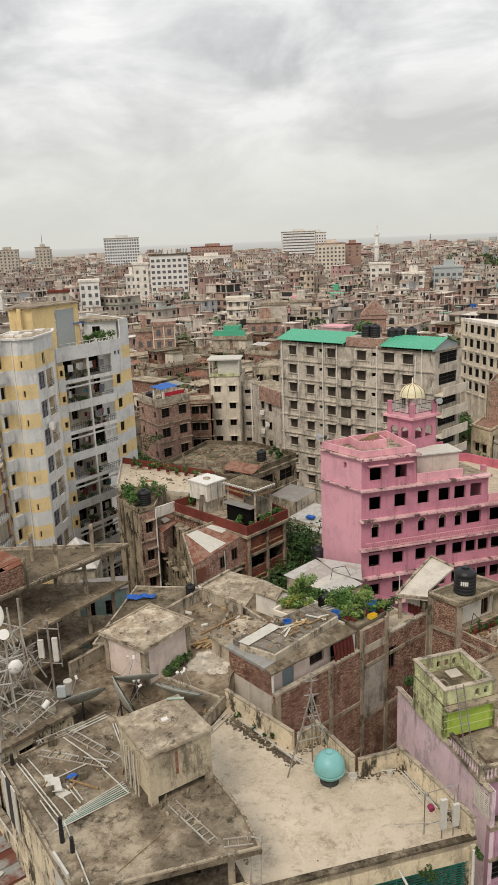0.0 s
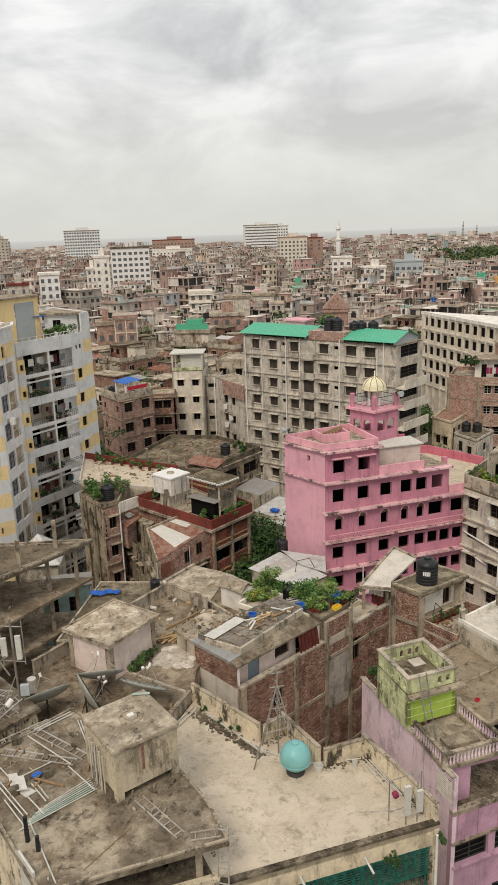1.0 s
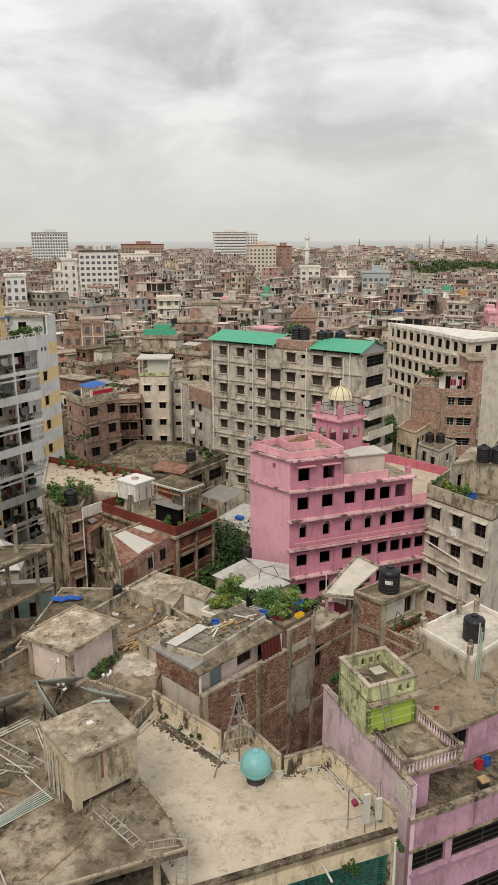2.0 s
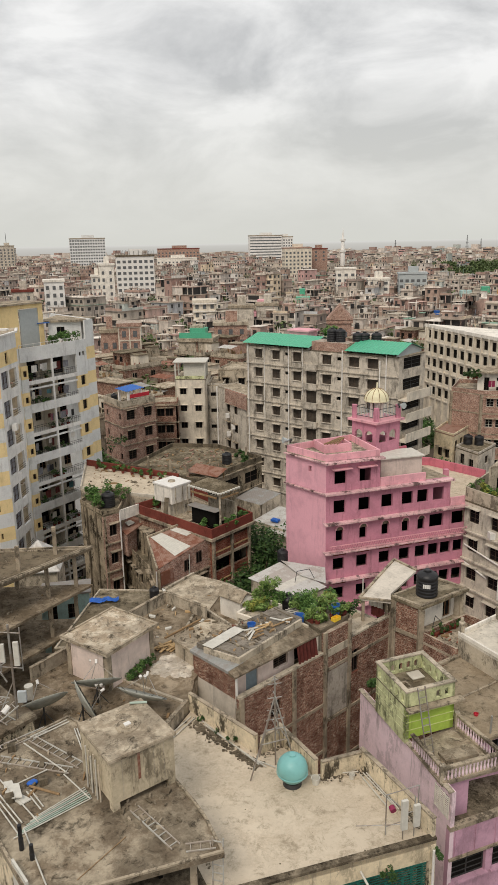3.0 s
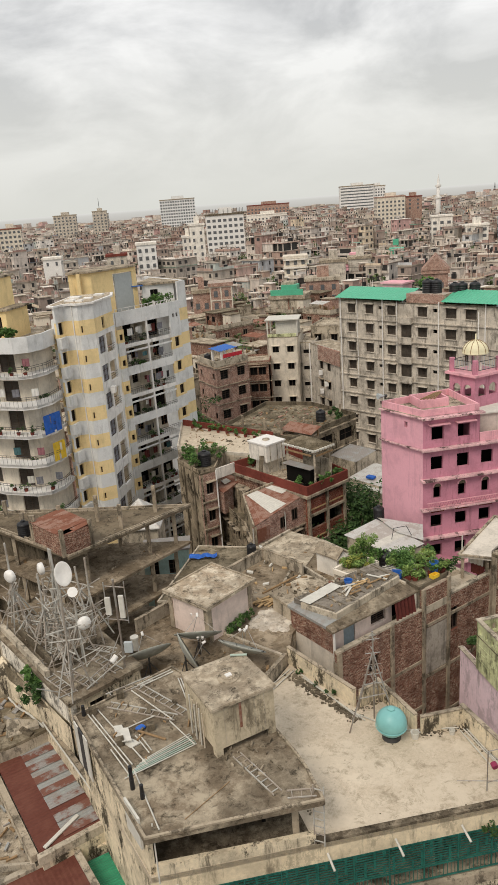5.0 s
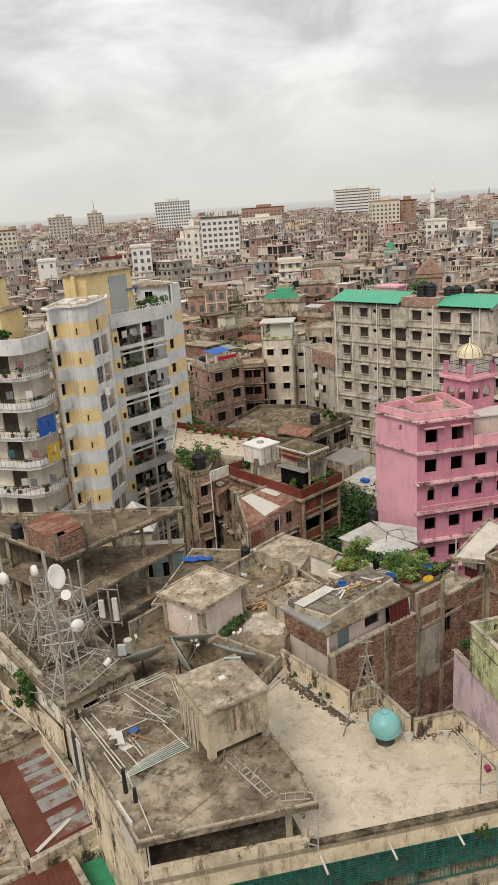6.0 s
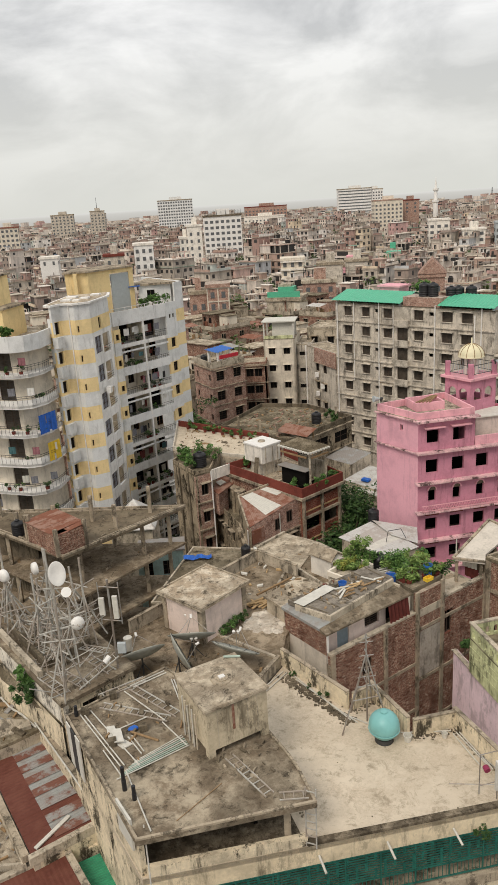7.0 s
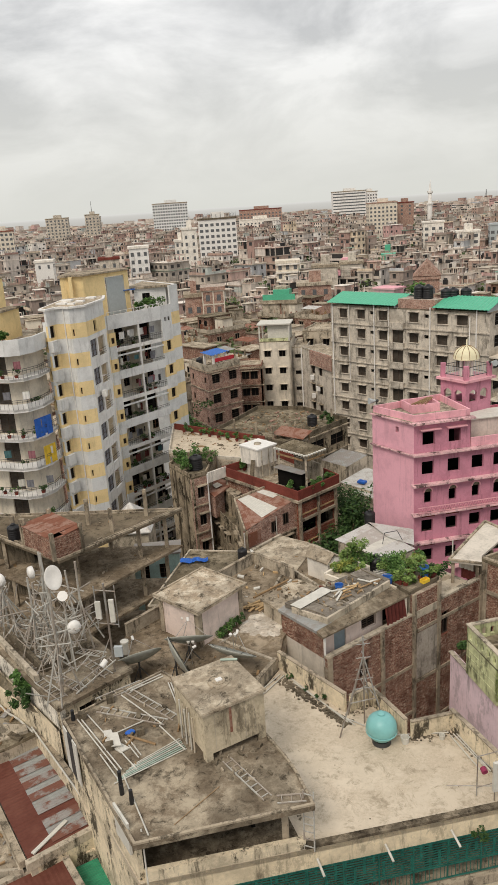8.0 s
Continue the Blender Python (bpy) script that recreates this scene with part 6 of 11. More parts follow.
# near-black bar on the wall draws a shaded opening
part("opening", bar(B(), (*wl(0.15, 5.0), 20.0), (*wl(0.22, 4.3), 20.0), 0.12, 0.5), "interior", low2)
part("alley_step", prism(B(), [wl(-0.3, 3.9), wl(0.3, 3.9), wl(0.2, 6.2), wl(-0.3, 6.2)], 18.0, 18.6), "raw_wall", low2)
shop = site("white_roof_hut", *wl(6.7, 8), 20.25, "small white hut with a grey pitched roof", "hut")
SH = [wl(6.25, 6.9), wl(7.6, 7.05), wl(7.15, 9.2), wl(6.0, 8.9)]
part("wall", prism(B(), offset(SH, -0.12), 20.25, 21.6), "white_wall", shop)
r0, r1 = Vector(SH[0]).lerp(Vector(SH[1]), 0.5), Vector(SH[2]).lerp(Vector(SH[3]), 0.5)
bm = B()
for q in ((SH[3], SH[0], r0, r1), (r0, SH[1], SH[2], r1)):
    zz = (21.6, 21.6, 22.1, 22.1) if q[0] == SH[3] else (22.1, 21.6, 21.6, 22.1)
    hexa(bm, [(p[0], p[1], z) for p, z in zip(q, zz)] + [(p[0], p[1], z + 0.09) for p, z in zip(q, zz)])
part("roof", bm, "grey_roof", shop)
part("gable", prism(B(), [SH[0], SH[1], (r0.x - WU.x * 0.02 + WV.x * 0.12, r0.y + 0.12)], 21.55, [21.6, 21.6, 22.05]), "white_wall", shop)
part("back_roof", prism(B(), [wl(5.3, 14.2), wl(4.6, 11.0), wl(5.4, 9.4), wl(9.4, 11.8), wl(8.6, 14.9)], 20.1, 20.33), "grey_roof", brk)
part("back_kerb", bar(B(), (*wl(4.6, 12.4), 20.332), (*wl(5.35, 14.2), 20.332), 0.18, 0.16), "off_white", brk)
part("back_kerb", bar(B(), (*wl(5.35, 14.1), 20.332), (*wl(8.55, 14.8), 20.332), 0.18, 0.16), "raw_wall", brk)
for k in range(9):
    q = wl(-0.3 + 0.28 * (k % 5), 8.2 + 0.3 * (k // 5))
    loose_pipe((q[0] - 0.6, q[1] + 0.3, 19.2 + 0.1 * k), (q[0] + 0.8, q[1] - 0.2, 19.22 + 0.1 * k), 0.045, "timber_pale", "pale sawn timber batten in a stack")
# garden on the far end of the roof
gz = 22.1
gb = site("roof_garden_deck", *wl(8, 1.6), 20.25, "raised concrete garden deck full of potted plants", "deck")
GD = [wl(6.6, 0.24), wl(9.24, 0.35), wl(10.0, 2.66), wl(7.7, 3.3), wl(6.72, 2.06)]
part("deck", prism(B(), GD, gz - 0.22, gz), "dark_roof", gb)
part("deck_wall", prism(B(), offset(GD, -0.12), 20.25, gz - 0.222), "raw_wall", gb)
part("edge", ring(B(), offset(GD, 0.02), gz + 0.002, gz + 0.2, 0.12), "raw_dark", gb)
rg = random.Random(3)
for k in range(5):
    a, b_ = Vector(wl(6.8, 0.55)), Vector(wl(9.1, 0.6))
    c_, d_ = Vector(wl(7.5, 2.9)), Vector(wl(9.7, 2.5))
    f, g_ = rg.random(), rg.random()
    p = a.lerp(b_, f).lerp(c_.lerp(d_, f), g_)
    bush("potted_shrub", p.x, p.y, gz, rg.uniform(0.3, 0.5), 420, 0.085, rg.choice(("leaf", "leaf_bright", "leaf_bright", "leaf_bright", "leaf")), "leafy green rooftop shrub in a clay pot", rg.uniform(0.25, 0.75))
for x, y, r, m_ in ((7.1, 1.5, 0.5, "leaf_bright"), (8.0, 2.4, 0.5, "leaf"), (8.9, 2.2, 0.5, "leaf_bright"), (9.75, 2.4, 0.42, "leaf"), (9.2, 0.75, 0.42, "leaf_bright"), (8.55, 3.0, 0.4, "leaf")):
    bush("tall_shrub", *wl(x, y), gz, r * 0.85, 420, 0.09, m_, "bushy green shrub on the garden deck", 0.45)
vf = site("vine_frame", *wl(4.9, 4), 22.0, "pale timber frame with sprawling vegetable vines", "planter")
VF = [wl(4.3, 3.62), wl(6.7, 3.6), wl(6.5, 5.2), wl(4.1, 4.75)]
part("box", prism(B(), VF, 20.26, 22.35), "raw_wall", vf, "cement planting box")
for a, b in zip(VF, VF[1:] + VF[:1]):
    part("board", bar(B(), (*a, 22.352), (*b, 22.352), 0.14, 0.3), "beige_wall", vf)
for k in range(11):
    a = rg.uniform(4.6, 6.4)
    bush("bean_vine", *wl(a, rg.uniform(3.9, 5.0)), 22.35, rg.uniform(0.28, 0.46), 280, 0.09, rg.choice(("leaf_yellow", "leaf_yellow", "leaf_bright")), "sprawling yellow-green vines in the planting frame", 0.05, "plant", False)
for x, y, z, r, n_, m_ in ((3.27, 42.71, 23.3, 0.55, 420, "leaf_bright"), (3.1, 42.3, 22.7, 0.6, 420, "leaf"), (2.55, 42.35, 22.95, 0.5, 360, "leaf_bright"), (3.66, 42.45, 22.4, 0.5, 320, "leaf"), (2.9, 42.9, 22.2, 0.55, 300, "leaf_bright")):
    bush("tall_plant", x, y, 20.26, r, int(n_ * 1.6), 0.1, m_, "tall green gourd plant behind the planting frame", z - 20.26 - r * 0.6, "plant", False)
for x, y, z, r, n_, m_ in ((5.28, 41.43, 22.9, 0.7, 520, "leaf"), (4.9, 41.5, 22.7, 0.5, 300, "leaf_bright"), (5.75, 41.3, 22.75, 0.55, 320, "leaf_bright"), (5.81, 39.75, 22.5, 0.5, 380, "leaf_bright"), (5.3, 39.85, 22.45, 0.42, 300, "leaf_bright"), (7.8, 40.97, 22.6, 0.55, 340, "leaf_dark"), (7.27, 40.6, 22.55, 0.5, 320, "leaf"), (6.91, 42.3, 22.7, 0.5, 300, "leaf_yellow")):
    bush("tall_shrub", x, y, gz, r * 0.88, int(n_ * 1.5), 0.1, m_, "bushy green shrub on the garden deck", max(0.1, z - gz - r * 0.6))
water_tank(*wl(8.1, 4.4), 20.9, 0.5, 1.7)
part("tank_stand", bar(B(), (*wl(7.5, 4.4), 20.26), (*wl(8.7, 4.4), 20.26), 1.2, 0.62), "concrete", brk)
for k in range(6):
    a = wl(6.3 + 0.22 * k, 3.5)
    loose_pipe((a[0], a[1], 22.25), (wl(6.6 + 0.22 * k, 2.4)[0], wl(6.6 + 0.22 * k, 2.4)[1], 22.35), 0.04, "pipe", "weathered pale timber pole lying there")
bucket(*wl(8.6, 0.9), gz, "blue_plastic", "blue plastic bucket among the plants", 0.28, 0.9)
t = thing("yellow_crate", *wl(8.1, 0.42), gz + 0.21, 39, "yellow plastic crate on the deck edge", "crate")
bm = B()
for a in ((-0.27, -0.16, 0.27, -0.13), (-0.27, 0.13, 0.27, 0.16), (-0.27, -0.13, -0.24, 0.13), (0.24, -0.13, 0.27, 0.13)):
    bx(bm, a[0], a[1], 0, a[2], a[3], 0.22)
bx(bm, -0.24, -0.13, 0, 0.24, 0.13, 0.02)
part("tub", bm, "yellow_tarp", t)
t = thing("white_jar", *wl(7.75, 1.9), gz, 0, "big white plastic jar among the plants", "jar")
part("body", lathe(B(), [(0, 0), (0.26, 0), (0.28, 0.08), (0.28, 0.55), (0.15, 0.75), (0.15, 0.85), (0, 0.85)], 16), "off_white", t)
# pale sheet roof low beyond the garden
ws = site("pale_sheet_house", 6, 60, 0, "low house under a pale corrugated sheet roof", "house")
facade(ws, (2.9, 60.1), (6.7, 56.2), 0, 15.4, "raw_wall")
facade(ws, (6.7, 56.2), (9.1, 57.7), 0, 15.4, "raw_wall")
facade(ws, (9.1, 57.7), (9.4, 60.8), 0, 15.4, "raw_wall")
for k in range(6):
    a, b = Vector((2.6, 60.3, 15.5)).lerp(Vector((6.6, 55.9, 15.5)), k / 6), Vector((2.6, 60.3, 15.5)).lerp(Vector((6.6, 55.9, 15.5)), (k + 1.03) / 6)
    a2, b2 = Vector((5.7, 62.9, 15.75)).lerp(Vector((9.2, 57.6, 15.7)), k / 6), Vector((5.7, 62.9, 15.75)).lerp(Vector((9.2, 57.6, 15.7)), (k + 1.03) / 6)
    part("sheet", corrugated(B(), a, b, b2, 0.2, 0.012, 0.02, a2), "tin_pale" if k != 3 else "off_white", ws)
part("sheet", corrugated(B(), (5.8, 62.9, 15.9), (9.6, 61.0, 15.9), (9.2, 58.0, 15.8), 0.2, 0.012, 0.02, (7.2, 59.8, 15.8)), "tin_pale", ws)
t = thing("wire_frame", 6.6, 58.6, 15.7, 20, "bent wire frame lying on the sheet roof", "frame")
part("hoop", rod(rod(rod(B(), (0, 0, 0), (0.3, 0.2, 0.9), 0.03), (0.3, 0.2, 0.9), (1.4, 0, 1.0), 0.03), (1.4, 0, 1.0), (1.8, -0.2, 0.1), 0.03), "dark_steel", t)
tree(3.7, 68.8, 0, 13.6, 2.9, 4200, 0.24)

# ---------------------------------------------------------------- house with the tilted pale roof and black tank
gz_h = site("tank_roof_house", 13.4, 43.0, 0, "brick house with a flat roof carrying a black tank", "house")
TA, TB, TC, TD = (11.03, 42.48), (12.43, 40.9), (15.97, 43.06), (14.57, 44.64)
facade(gz_h, TA, TB, 0, 22.1, "brick", [(0.3, 0.75, 16.4, 18.2)], wins=dict(frame_mat="frame_brown"), name="brick_wall", label="rough red brick wall")
facade(gz_h, TB, TC, 0, 20.3, "brick", name="brick_wall", label="rough red brick wall")
facade(gz_h, TC, TD, 0, 22.1, "raw_wall", name="plain_wall")
facade(gz_h, TD, TA, 0, 22.1, "raw_wall", name="plain_wall")
facade(gz_h, (12.2, 41.45), (15.5, 43.5), 20.3, 22.1, "white_wall", [(2.6, 3.4, 20.35, 21.95)], wins=dict(frame_mat="door_brown"), name="recessed_wall", label="whitewashed wall under the roof overhang")
part("overhang_floor", prism(B(), [TB, TC, (15.5, 43.45), (12.1, 41.4)], 20.3, 20.36), "grey_roof", gz_h)
part("roof", prism(B(), offset([TA, TB, TC, TD], 0.12), 22.1, 22.28), "moss_roof", gz_h)
for a, b in ((TA, TB), (TB, TC), (TC, TD), (TD, TA)):
    part("rim", bar(B(), (*a, 22.282), (*b, 22.282), 0.16, 0.1), "concrete", gz_h)
for p in (TA, TB, (15.75, 43.2)):
    part("column", bx(B(), p[0] - 0.17, p[1] - 0.17, 0, p[0] + 0.17, p[1] + 0.17, 22.09), "concrete", gz_h, "grey concrete frame column")
part("frame_beam", bar(B(), (11.0, 42.42, 20.0), (12.4, 40.85, 20.0), 0.12, 0.22), "concrete", gz_h)
lean = site("tilted_roof", 11.5, 44, 20.0, "pale tilted concrete slab roof over an open bay", "roof")
P = [(8.95, 42.75, 21.95), (10.75, 41.9, 22.05), (10.95, 42.7, 22.2), (13.3, 45.3, 22.5), (12.3, 47.4, 22.4)]
bm = B()
lo = [bm.verts.new(p) for p in P]
hi = [bm.verts.new((x, y, z + 0.14)) for x, y, z in P]
bm.faces.new(lo[::-1])
bm.faces.new(hi)
for i in range(5):
    bm.faces.new((lo[i], lo[(i + 1) % 5], hi[(i + 1) % 5], hi[i]))
part("slab", bm, "gable_grey", lean)
for a, b in ((P[0], P[1]), (P[3], P[4]), (P[4], P[0])):
    part("rim", bar(B(), (a[0], a[1], a[2] + 0.14), (b[0], b[1], b[2] + 0.14), 0.16, 0.1), "concrete", lean)
for x, y, z in ((9.25, 43.0, 21.95), (10.6, 42.3, 22.05), (12.3, 46.6, 22.35)):
    part("post", bx(B(), x - 0.09, y - 0.09, 20.2, x + 0.09, y + 0.09, z), "concrete", lean)
part("back_wall", bar(B(), (10.3, 44.9, 20.2), (11.9, 43.7, 20.2), 0.15, 2.0), "raw_dark", lean)
part("cloth", corrugated(B(), (9.75, 43.6, 21.9), (10.5, 42.85, 21.95), (10.5, 42.85, 21.2), 0.25, 0.04, 0.02), "off_white", lean, "pale hanging cloth")
part("cloth", corrugated(B(), (9.9, 43.5, 21.2), (10.6, 42.8, 21.2), (10.6, 42.8, 20.5), 0.25, 0.04, 0.02), "cloth_red", lean, "dark hanging cloth")
loose_pipe((9.25, 43.2, 20.3), (9.25, 43.2, 23.2), 0.04, "pipe", "thin upright aerial pole")
water_tank(13.2, 42.5, 22.29, 0.68, 1.65, label="large black ribbed water tank with white marking", mark=True)
for k in range(9):
    bush("potted_plant", 13.5 + 0.24 * k, 41.25 + 0.15 * k + 0.1 * (k % 2), 20.02, 0.26, 60, 0.1, "leaf_dark" if k % 3 else "leaf", "small potted plant on the roof yard", 0.2)
block("yard_roof", "lower brick roof yard with rubble", [(12.5, 40.85), (14.0, 38.75), (17.6, 41.2), (16.0, 43.0)], 20.0, "brick", "grey_roof", 0.55)
frame_lean = thing("bent_frame", 13.3, 41.5, 20.02, 30, "bent rusted wire frame leaning on the wall", "frame")
part("hoop", rod(rod(rod(B(), (0, 0, 0), (0.3, 0, 1.2), 0.025), (0.3, 0, 1.2), (1.0, 0.05, 0.5), 0.025), (1.0, 0.05, 0.5), (0.1, 0, 0.4), 0.025), "dark_steel", frame_lean)

# ---------------------------------------------------------------- rose house with the lime green tank tower
rose = site("rose_house", 12, 32, 0, "rose painted house with terraces and a lime tank tower", "house")
RC, RFU = Vector((10.25, 27.8)), Vector((4.54, 1.47)).normalized()
RFO = Vector((RFU.y, -RFU.x))
RBACK = Vector((7.73, 36.1))


def rf(s, out=0.0):
    """Along the rose front, and out from it."""
    return tuple(RC + RFU * s + RFO * out)


RSL = (RC - RBACK).length
RSU = (RC - RBACK) / RSL
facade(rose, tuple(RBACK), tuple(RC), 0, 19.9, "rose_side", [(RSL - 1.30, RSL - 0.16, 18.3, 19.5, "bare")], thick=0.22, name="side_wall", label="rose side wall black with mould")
part("window_grating", bar(B(), (*(RBACK + RSU * (RSL - 1.30)), 18.3), (*(RBACK + RSU * (RSL - 0.16)), 18.3), 0.04, 0.05), "white_wall", rose, "pale window grating")
for k in range(1, 11):
    part("lattice_bar", bar(B(), (*(RBACK + RSU * (RSL - 1.30)), 18.3 + 0.11 * k), (*(RBACK + RSU * (RSL - 0.16)), 18.3 + 0.11 * k), 0.04, 0.035), "white_wall", rose, "pale window grating bar")
for k in range(4):
    p = RBACK + RSU * (RSL - 1.30 + 0.36 * k)
    part("lattice_post", bar(B(), (*p, 18.3), (*(p + RSU * 0.05), 18.3), 0.06, 1.2), "white_wall", rose, "pale window grating post")
# near-black sheet paints the shade behind the grating
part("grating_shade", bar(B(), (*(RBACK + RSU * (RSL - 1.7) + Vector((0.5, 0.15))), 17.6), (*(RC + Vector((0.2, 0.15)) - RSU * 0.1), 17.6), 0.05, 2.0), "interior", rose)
part("coping", bar(B(), (*RBACK, 19.902), (*RC, 19.902), 0.27, 0.06), "raw_wall", rose)
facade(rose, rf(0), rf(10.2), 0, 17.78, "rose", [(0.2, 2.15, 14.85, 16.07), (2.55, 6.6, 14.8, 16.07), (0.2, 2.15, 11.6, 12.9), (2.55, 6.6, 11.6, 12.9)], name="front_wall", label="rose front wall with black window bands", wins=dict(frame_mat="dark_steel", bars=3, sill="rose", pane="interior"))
for k in range(9):
    p = Vector(rf(0.3 + k * 1.15, 0.02))
    part("rib", bar(B(), (*p, 16.3), (*(p + RFU * 0.04), 16.3), 0.05, 1.42), "rose", rose)
part("band", bar(B(), (*rf(0, 0.04), 16.15), (*rf(10.2, 0.04), 16.15), 0.12, 0.12), "concrete", rose, "stained cement band over the windows")
part("kerb", bar(B(), (*rf(0, -0.1), 17.782), (*rf(10.2, -0.1), 17.782), 0.3, 0.22), "concrete", rose)
# terrace floor darkened to give the shade below balcony and upper roof
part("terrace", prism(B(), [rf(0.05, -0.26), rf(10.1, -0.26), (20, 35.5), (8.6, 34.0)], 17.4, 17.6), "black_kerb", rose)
part("terrace_wall", bar(B(), (9.9, 31.4, 17.602), (13.0, 32.0, 17.602), 0.2, 2.14), "rose", rose)
facade(rose, (12.3, 31.2), (20.0, 33.9), 17.602, 19.848, "rose", [(1.3, 2.4, 18.3, 19.6)], wins=dict(frame_mat="dark_steel"), name="upper_wall")
facade(rose, (10.2, 28.75), (11.5, 29.12), 17.602, 19.748, "rose", name="balcony_wall")
part("balcony_beam", bar(B(), (11.32, 29.1, 19.45), (13.0, 29.5, 19.45), 0.16, 0.296), "rose", rose)
part("upper_roof", prism(B(), [(12.9, 31.1), (20.5, 34.4), (19.5, 37.0), (15.1, 39.3), (12.0, 37.2), (12.0, 33.2)], 19.85, 20.05), "worn_roof", rose)
part("roof_beam", bar(B(), (12.7, 37.9, 20.052), (15.0, 39.2, 20.052), 0.25, 0.15), "concrete", rose)
part("roof_beam", bar(B(), (15.1, 39.2, 20.052), (18.5, 33.6, 20.052), 0.25, 0.15), "concrete", rose)
part("roof_beam", bar(B(), (12.5, 34.4, 20.052), (16.3, 36.5, 20.052), 0.12, 0.05), "concrete", rose)
part("balcony_floor", prism(B(), [(9.2, 31.2), (9.95, 28.4), (13.15, 29.3), (11.9, 32.7)], 19.75, 19.9), "grey_roof", rose)
part("hatch_slab", prism(B(), [(10.5, 29.5), (12.2, 29.9), (12.0, 30.6), (10.3, 30.2)], 20.1, 20.25), "dark_roof", rose)
part("hatch_base", prism(B(), [(10.6, 29.6), (12.1, 29.95), (11.9, 30.5), (10.4, 30.1)], 19.9, 20.1), "raw_wall", rose)
bal = site("balustrade", 11, 30, 19.9, "grey cement balustrade with turned balusters", "balustrade")
for a, b in (((9.25, 31.0), (10.0, 28.55)), ((10.0, 28.45), (13.05, 29.35)), ((13.05, 29.45), (11.95, 32.4))):
    a, b = Vector(a), Vector(b)
    part("rail", bar(B(), (*a, 20.6), (*b, 20.6), 0.2, 0.12), "concrete", bal)
    part("plinth", bar(B(), (*a, 19.9), (*b, 19.9), 0.2, 0.12), "concrete", bal)
    n = int((b - a).length / 0.19)
    for k in range(n):
        p = a.lerp(b, (k + 0.5) / n)
        piece("baluster", cached("baluster", lambda bm: lathe(bm, [(0.04, 0), (0.06, 0.12), (0.03, 0.3), (0.05, 0.48), (0.045, 0.58)], 8), "rose_side"), bal, pose(p.x, p.y, 20.02))
    part("newel", bx(B(), b.x - 0.12, b.y - 0.12, 19.9, b.x + 0.12, b.y + 0.12, 20.8), "raw_wall", bal)
# lime tower
lt = thing("lime_tank_tower", 8.99, 31.33, 20.14, 17.0, "lime green roof tank tower with arched parapet and ladder", "water tank")
LW, LD = 2.79, 2.93
facade(lt, (0, 0), (LW, 0), 0.0, 1.72, "lime", thick=0.2, name="front_wall", label="bright lime green wall")
facade(lt, (0, LD), (0, 0), -0.24, 1.75, "lime_worn", thick=0.2, name="side_wall", label="pale lime wall streaked with mould")
facade(lt, (LW, 0), (LW, LD), 0.0, 1.75, "lime", thick=0.2, name="side_wall")
facade(lt, (LW, LD), (0, LD), -0.24, 1.75, "lime_worn", thick=0.2, name="back_wall")
for z in (0.45, 0.9, 1.32):
    part("moulding", bx(B(), 0.02, -0.02, z, LW, -0.002, z + 0.045), "lime_pale", lt, "pale line across the lime wall")
    part("moulding", bx(B(), -0.02, 0.0, z - 0.05, -0.002, LD, z), "lime_worn", lt)
part("floor", bx(B(), -0.02, -0.02, 1.752, LW + 0.02, LD + 0.02, 1.8), "moss_roof", lt)
part("canopy", bx(B(), -0.05, -0.42, 1.7, LW + 0.35, -0.022, 1.78), "concrete", lt)


def arched(parent, p0, p1, z0, z1, mat, spots_, w=0.26, spring=0.30, base=0.14):
    """A parapet pierced by small round-headed openings."""
    n_ = 6
    holes = []
    for x in spots_:
        for k in range(n_):
            t0, t1 = -1 + 2 * k / n_, -1 + 2 * (k + 1) / n_
            tm = (t0 + t1) / 2
            holes.append((x + t0 * w / 2, x + t1 * w / 2, z0 + base, z0 + base + spring + math.sqrt(1 - tm * tm) * w / 2))
    return facade(parent, p0, p1, z0, z1, mat, holes, thick=0.14, name="parapet")


side_spots = [0.35 + (LD - 0.7) * k / 4 for k in range(5)]
arched(lt, (0, 0), (LW, 0), 1.802, 2.62, "lime_worn", (LW - 0.95, LW - 0.45))
arched(lt, (0, LD), (0, 0), 1.802, 2.62, "lime_worn", side_spots)
arched(lt, (LW, 0), (LW, LD), 1.802, 2.62, "lime_worn", side_spots)
arched(lt, (LW, LD), (0, LD), 1.802, 2.62, "lime_worn", [LW * k / 6 for k in (1, 2, 3, 4, 5)])
bm = B()
ring(bm, [(-0.06, -0.06), (LW + 0.06, -0.06), (LW + 0.06, LD + 0.06), (-0.06, LD + 0.06)], 2.622, 2.70, 0.24)
part("coping", bm, "raw_wall", lt)
part("hatch", bx(B(), 1.5, 1.75, 1.802, 2.1, 2.3, 1.98), "concrete", lt)
part("hatch_lid", bx(B(), 1.44, 1.69, 1.982, 2.16, 2.36, 2.03), "flat_cream", lt)
part("hatch", ring(B(), [(0.45, 1.2), (1.15, 1.2), (1.15, 1.9), (0.45, 1.9)], 1.802, 1.92, 0.1), "concrete", lt)
ladder((9.98, 30.35, 19.9), (9.66, 31.28, 23.1), 0.42, "steel", "thin steel ladder leaning on the lime tower")
bush("alley_shrub", 8.3, 35.95, 19.7, 0.36, 340, 0.15, "leaf_dark", "dark green bush behind the rose wall", 0.5, "plant", False)
for x, y, m_ in ((15.0, 31.4, "red_plastic"), (15.5, 31.6, "blue_plastic")):
    bucket(x, y, 17.6, m_, "plastic bucket standing on the terrace", 0.25, 0.42)
t = thing("stove_stool", 14.65, 30.0, 17.6, 15, "small grey drum with an orange brick lid", "drum")
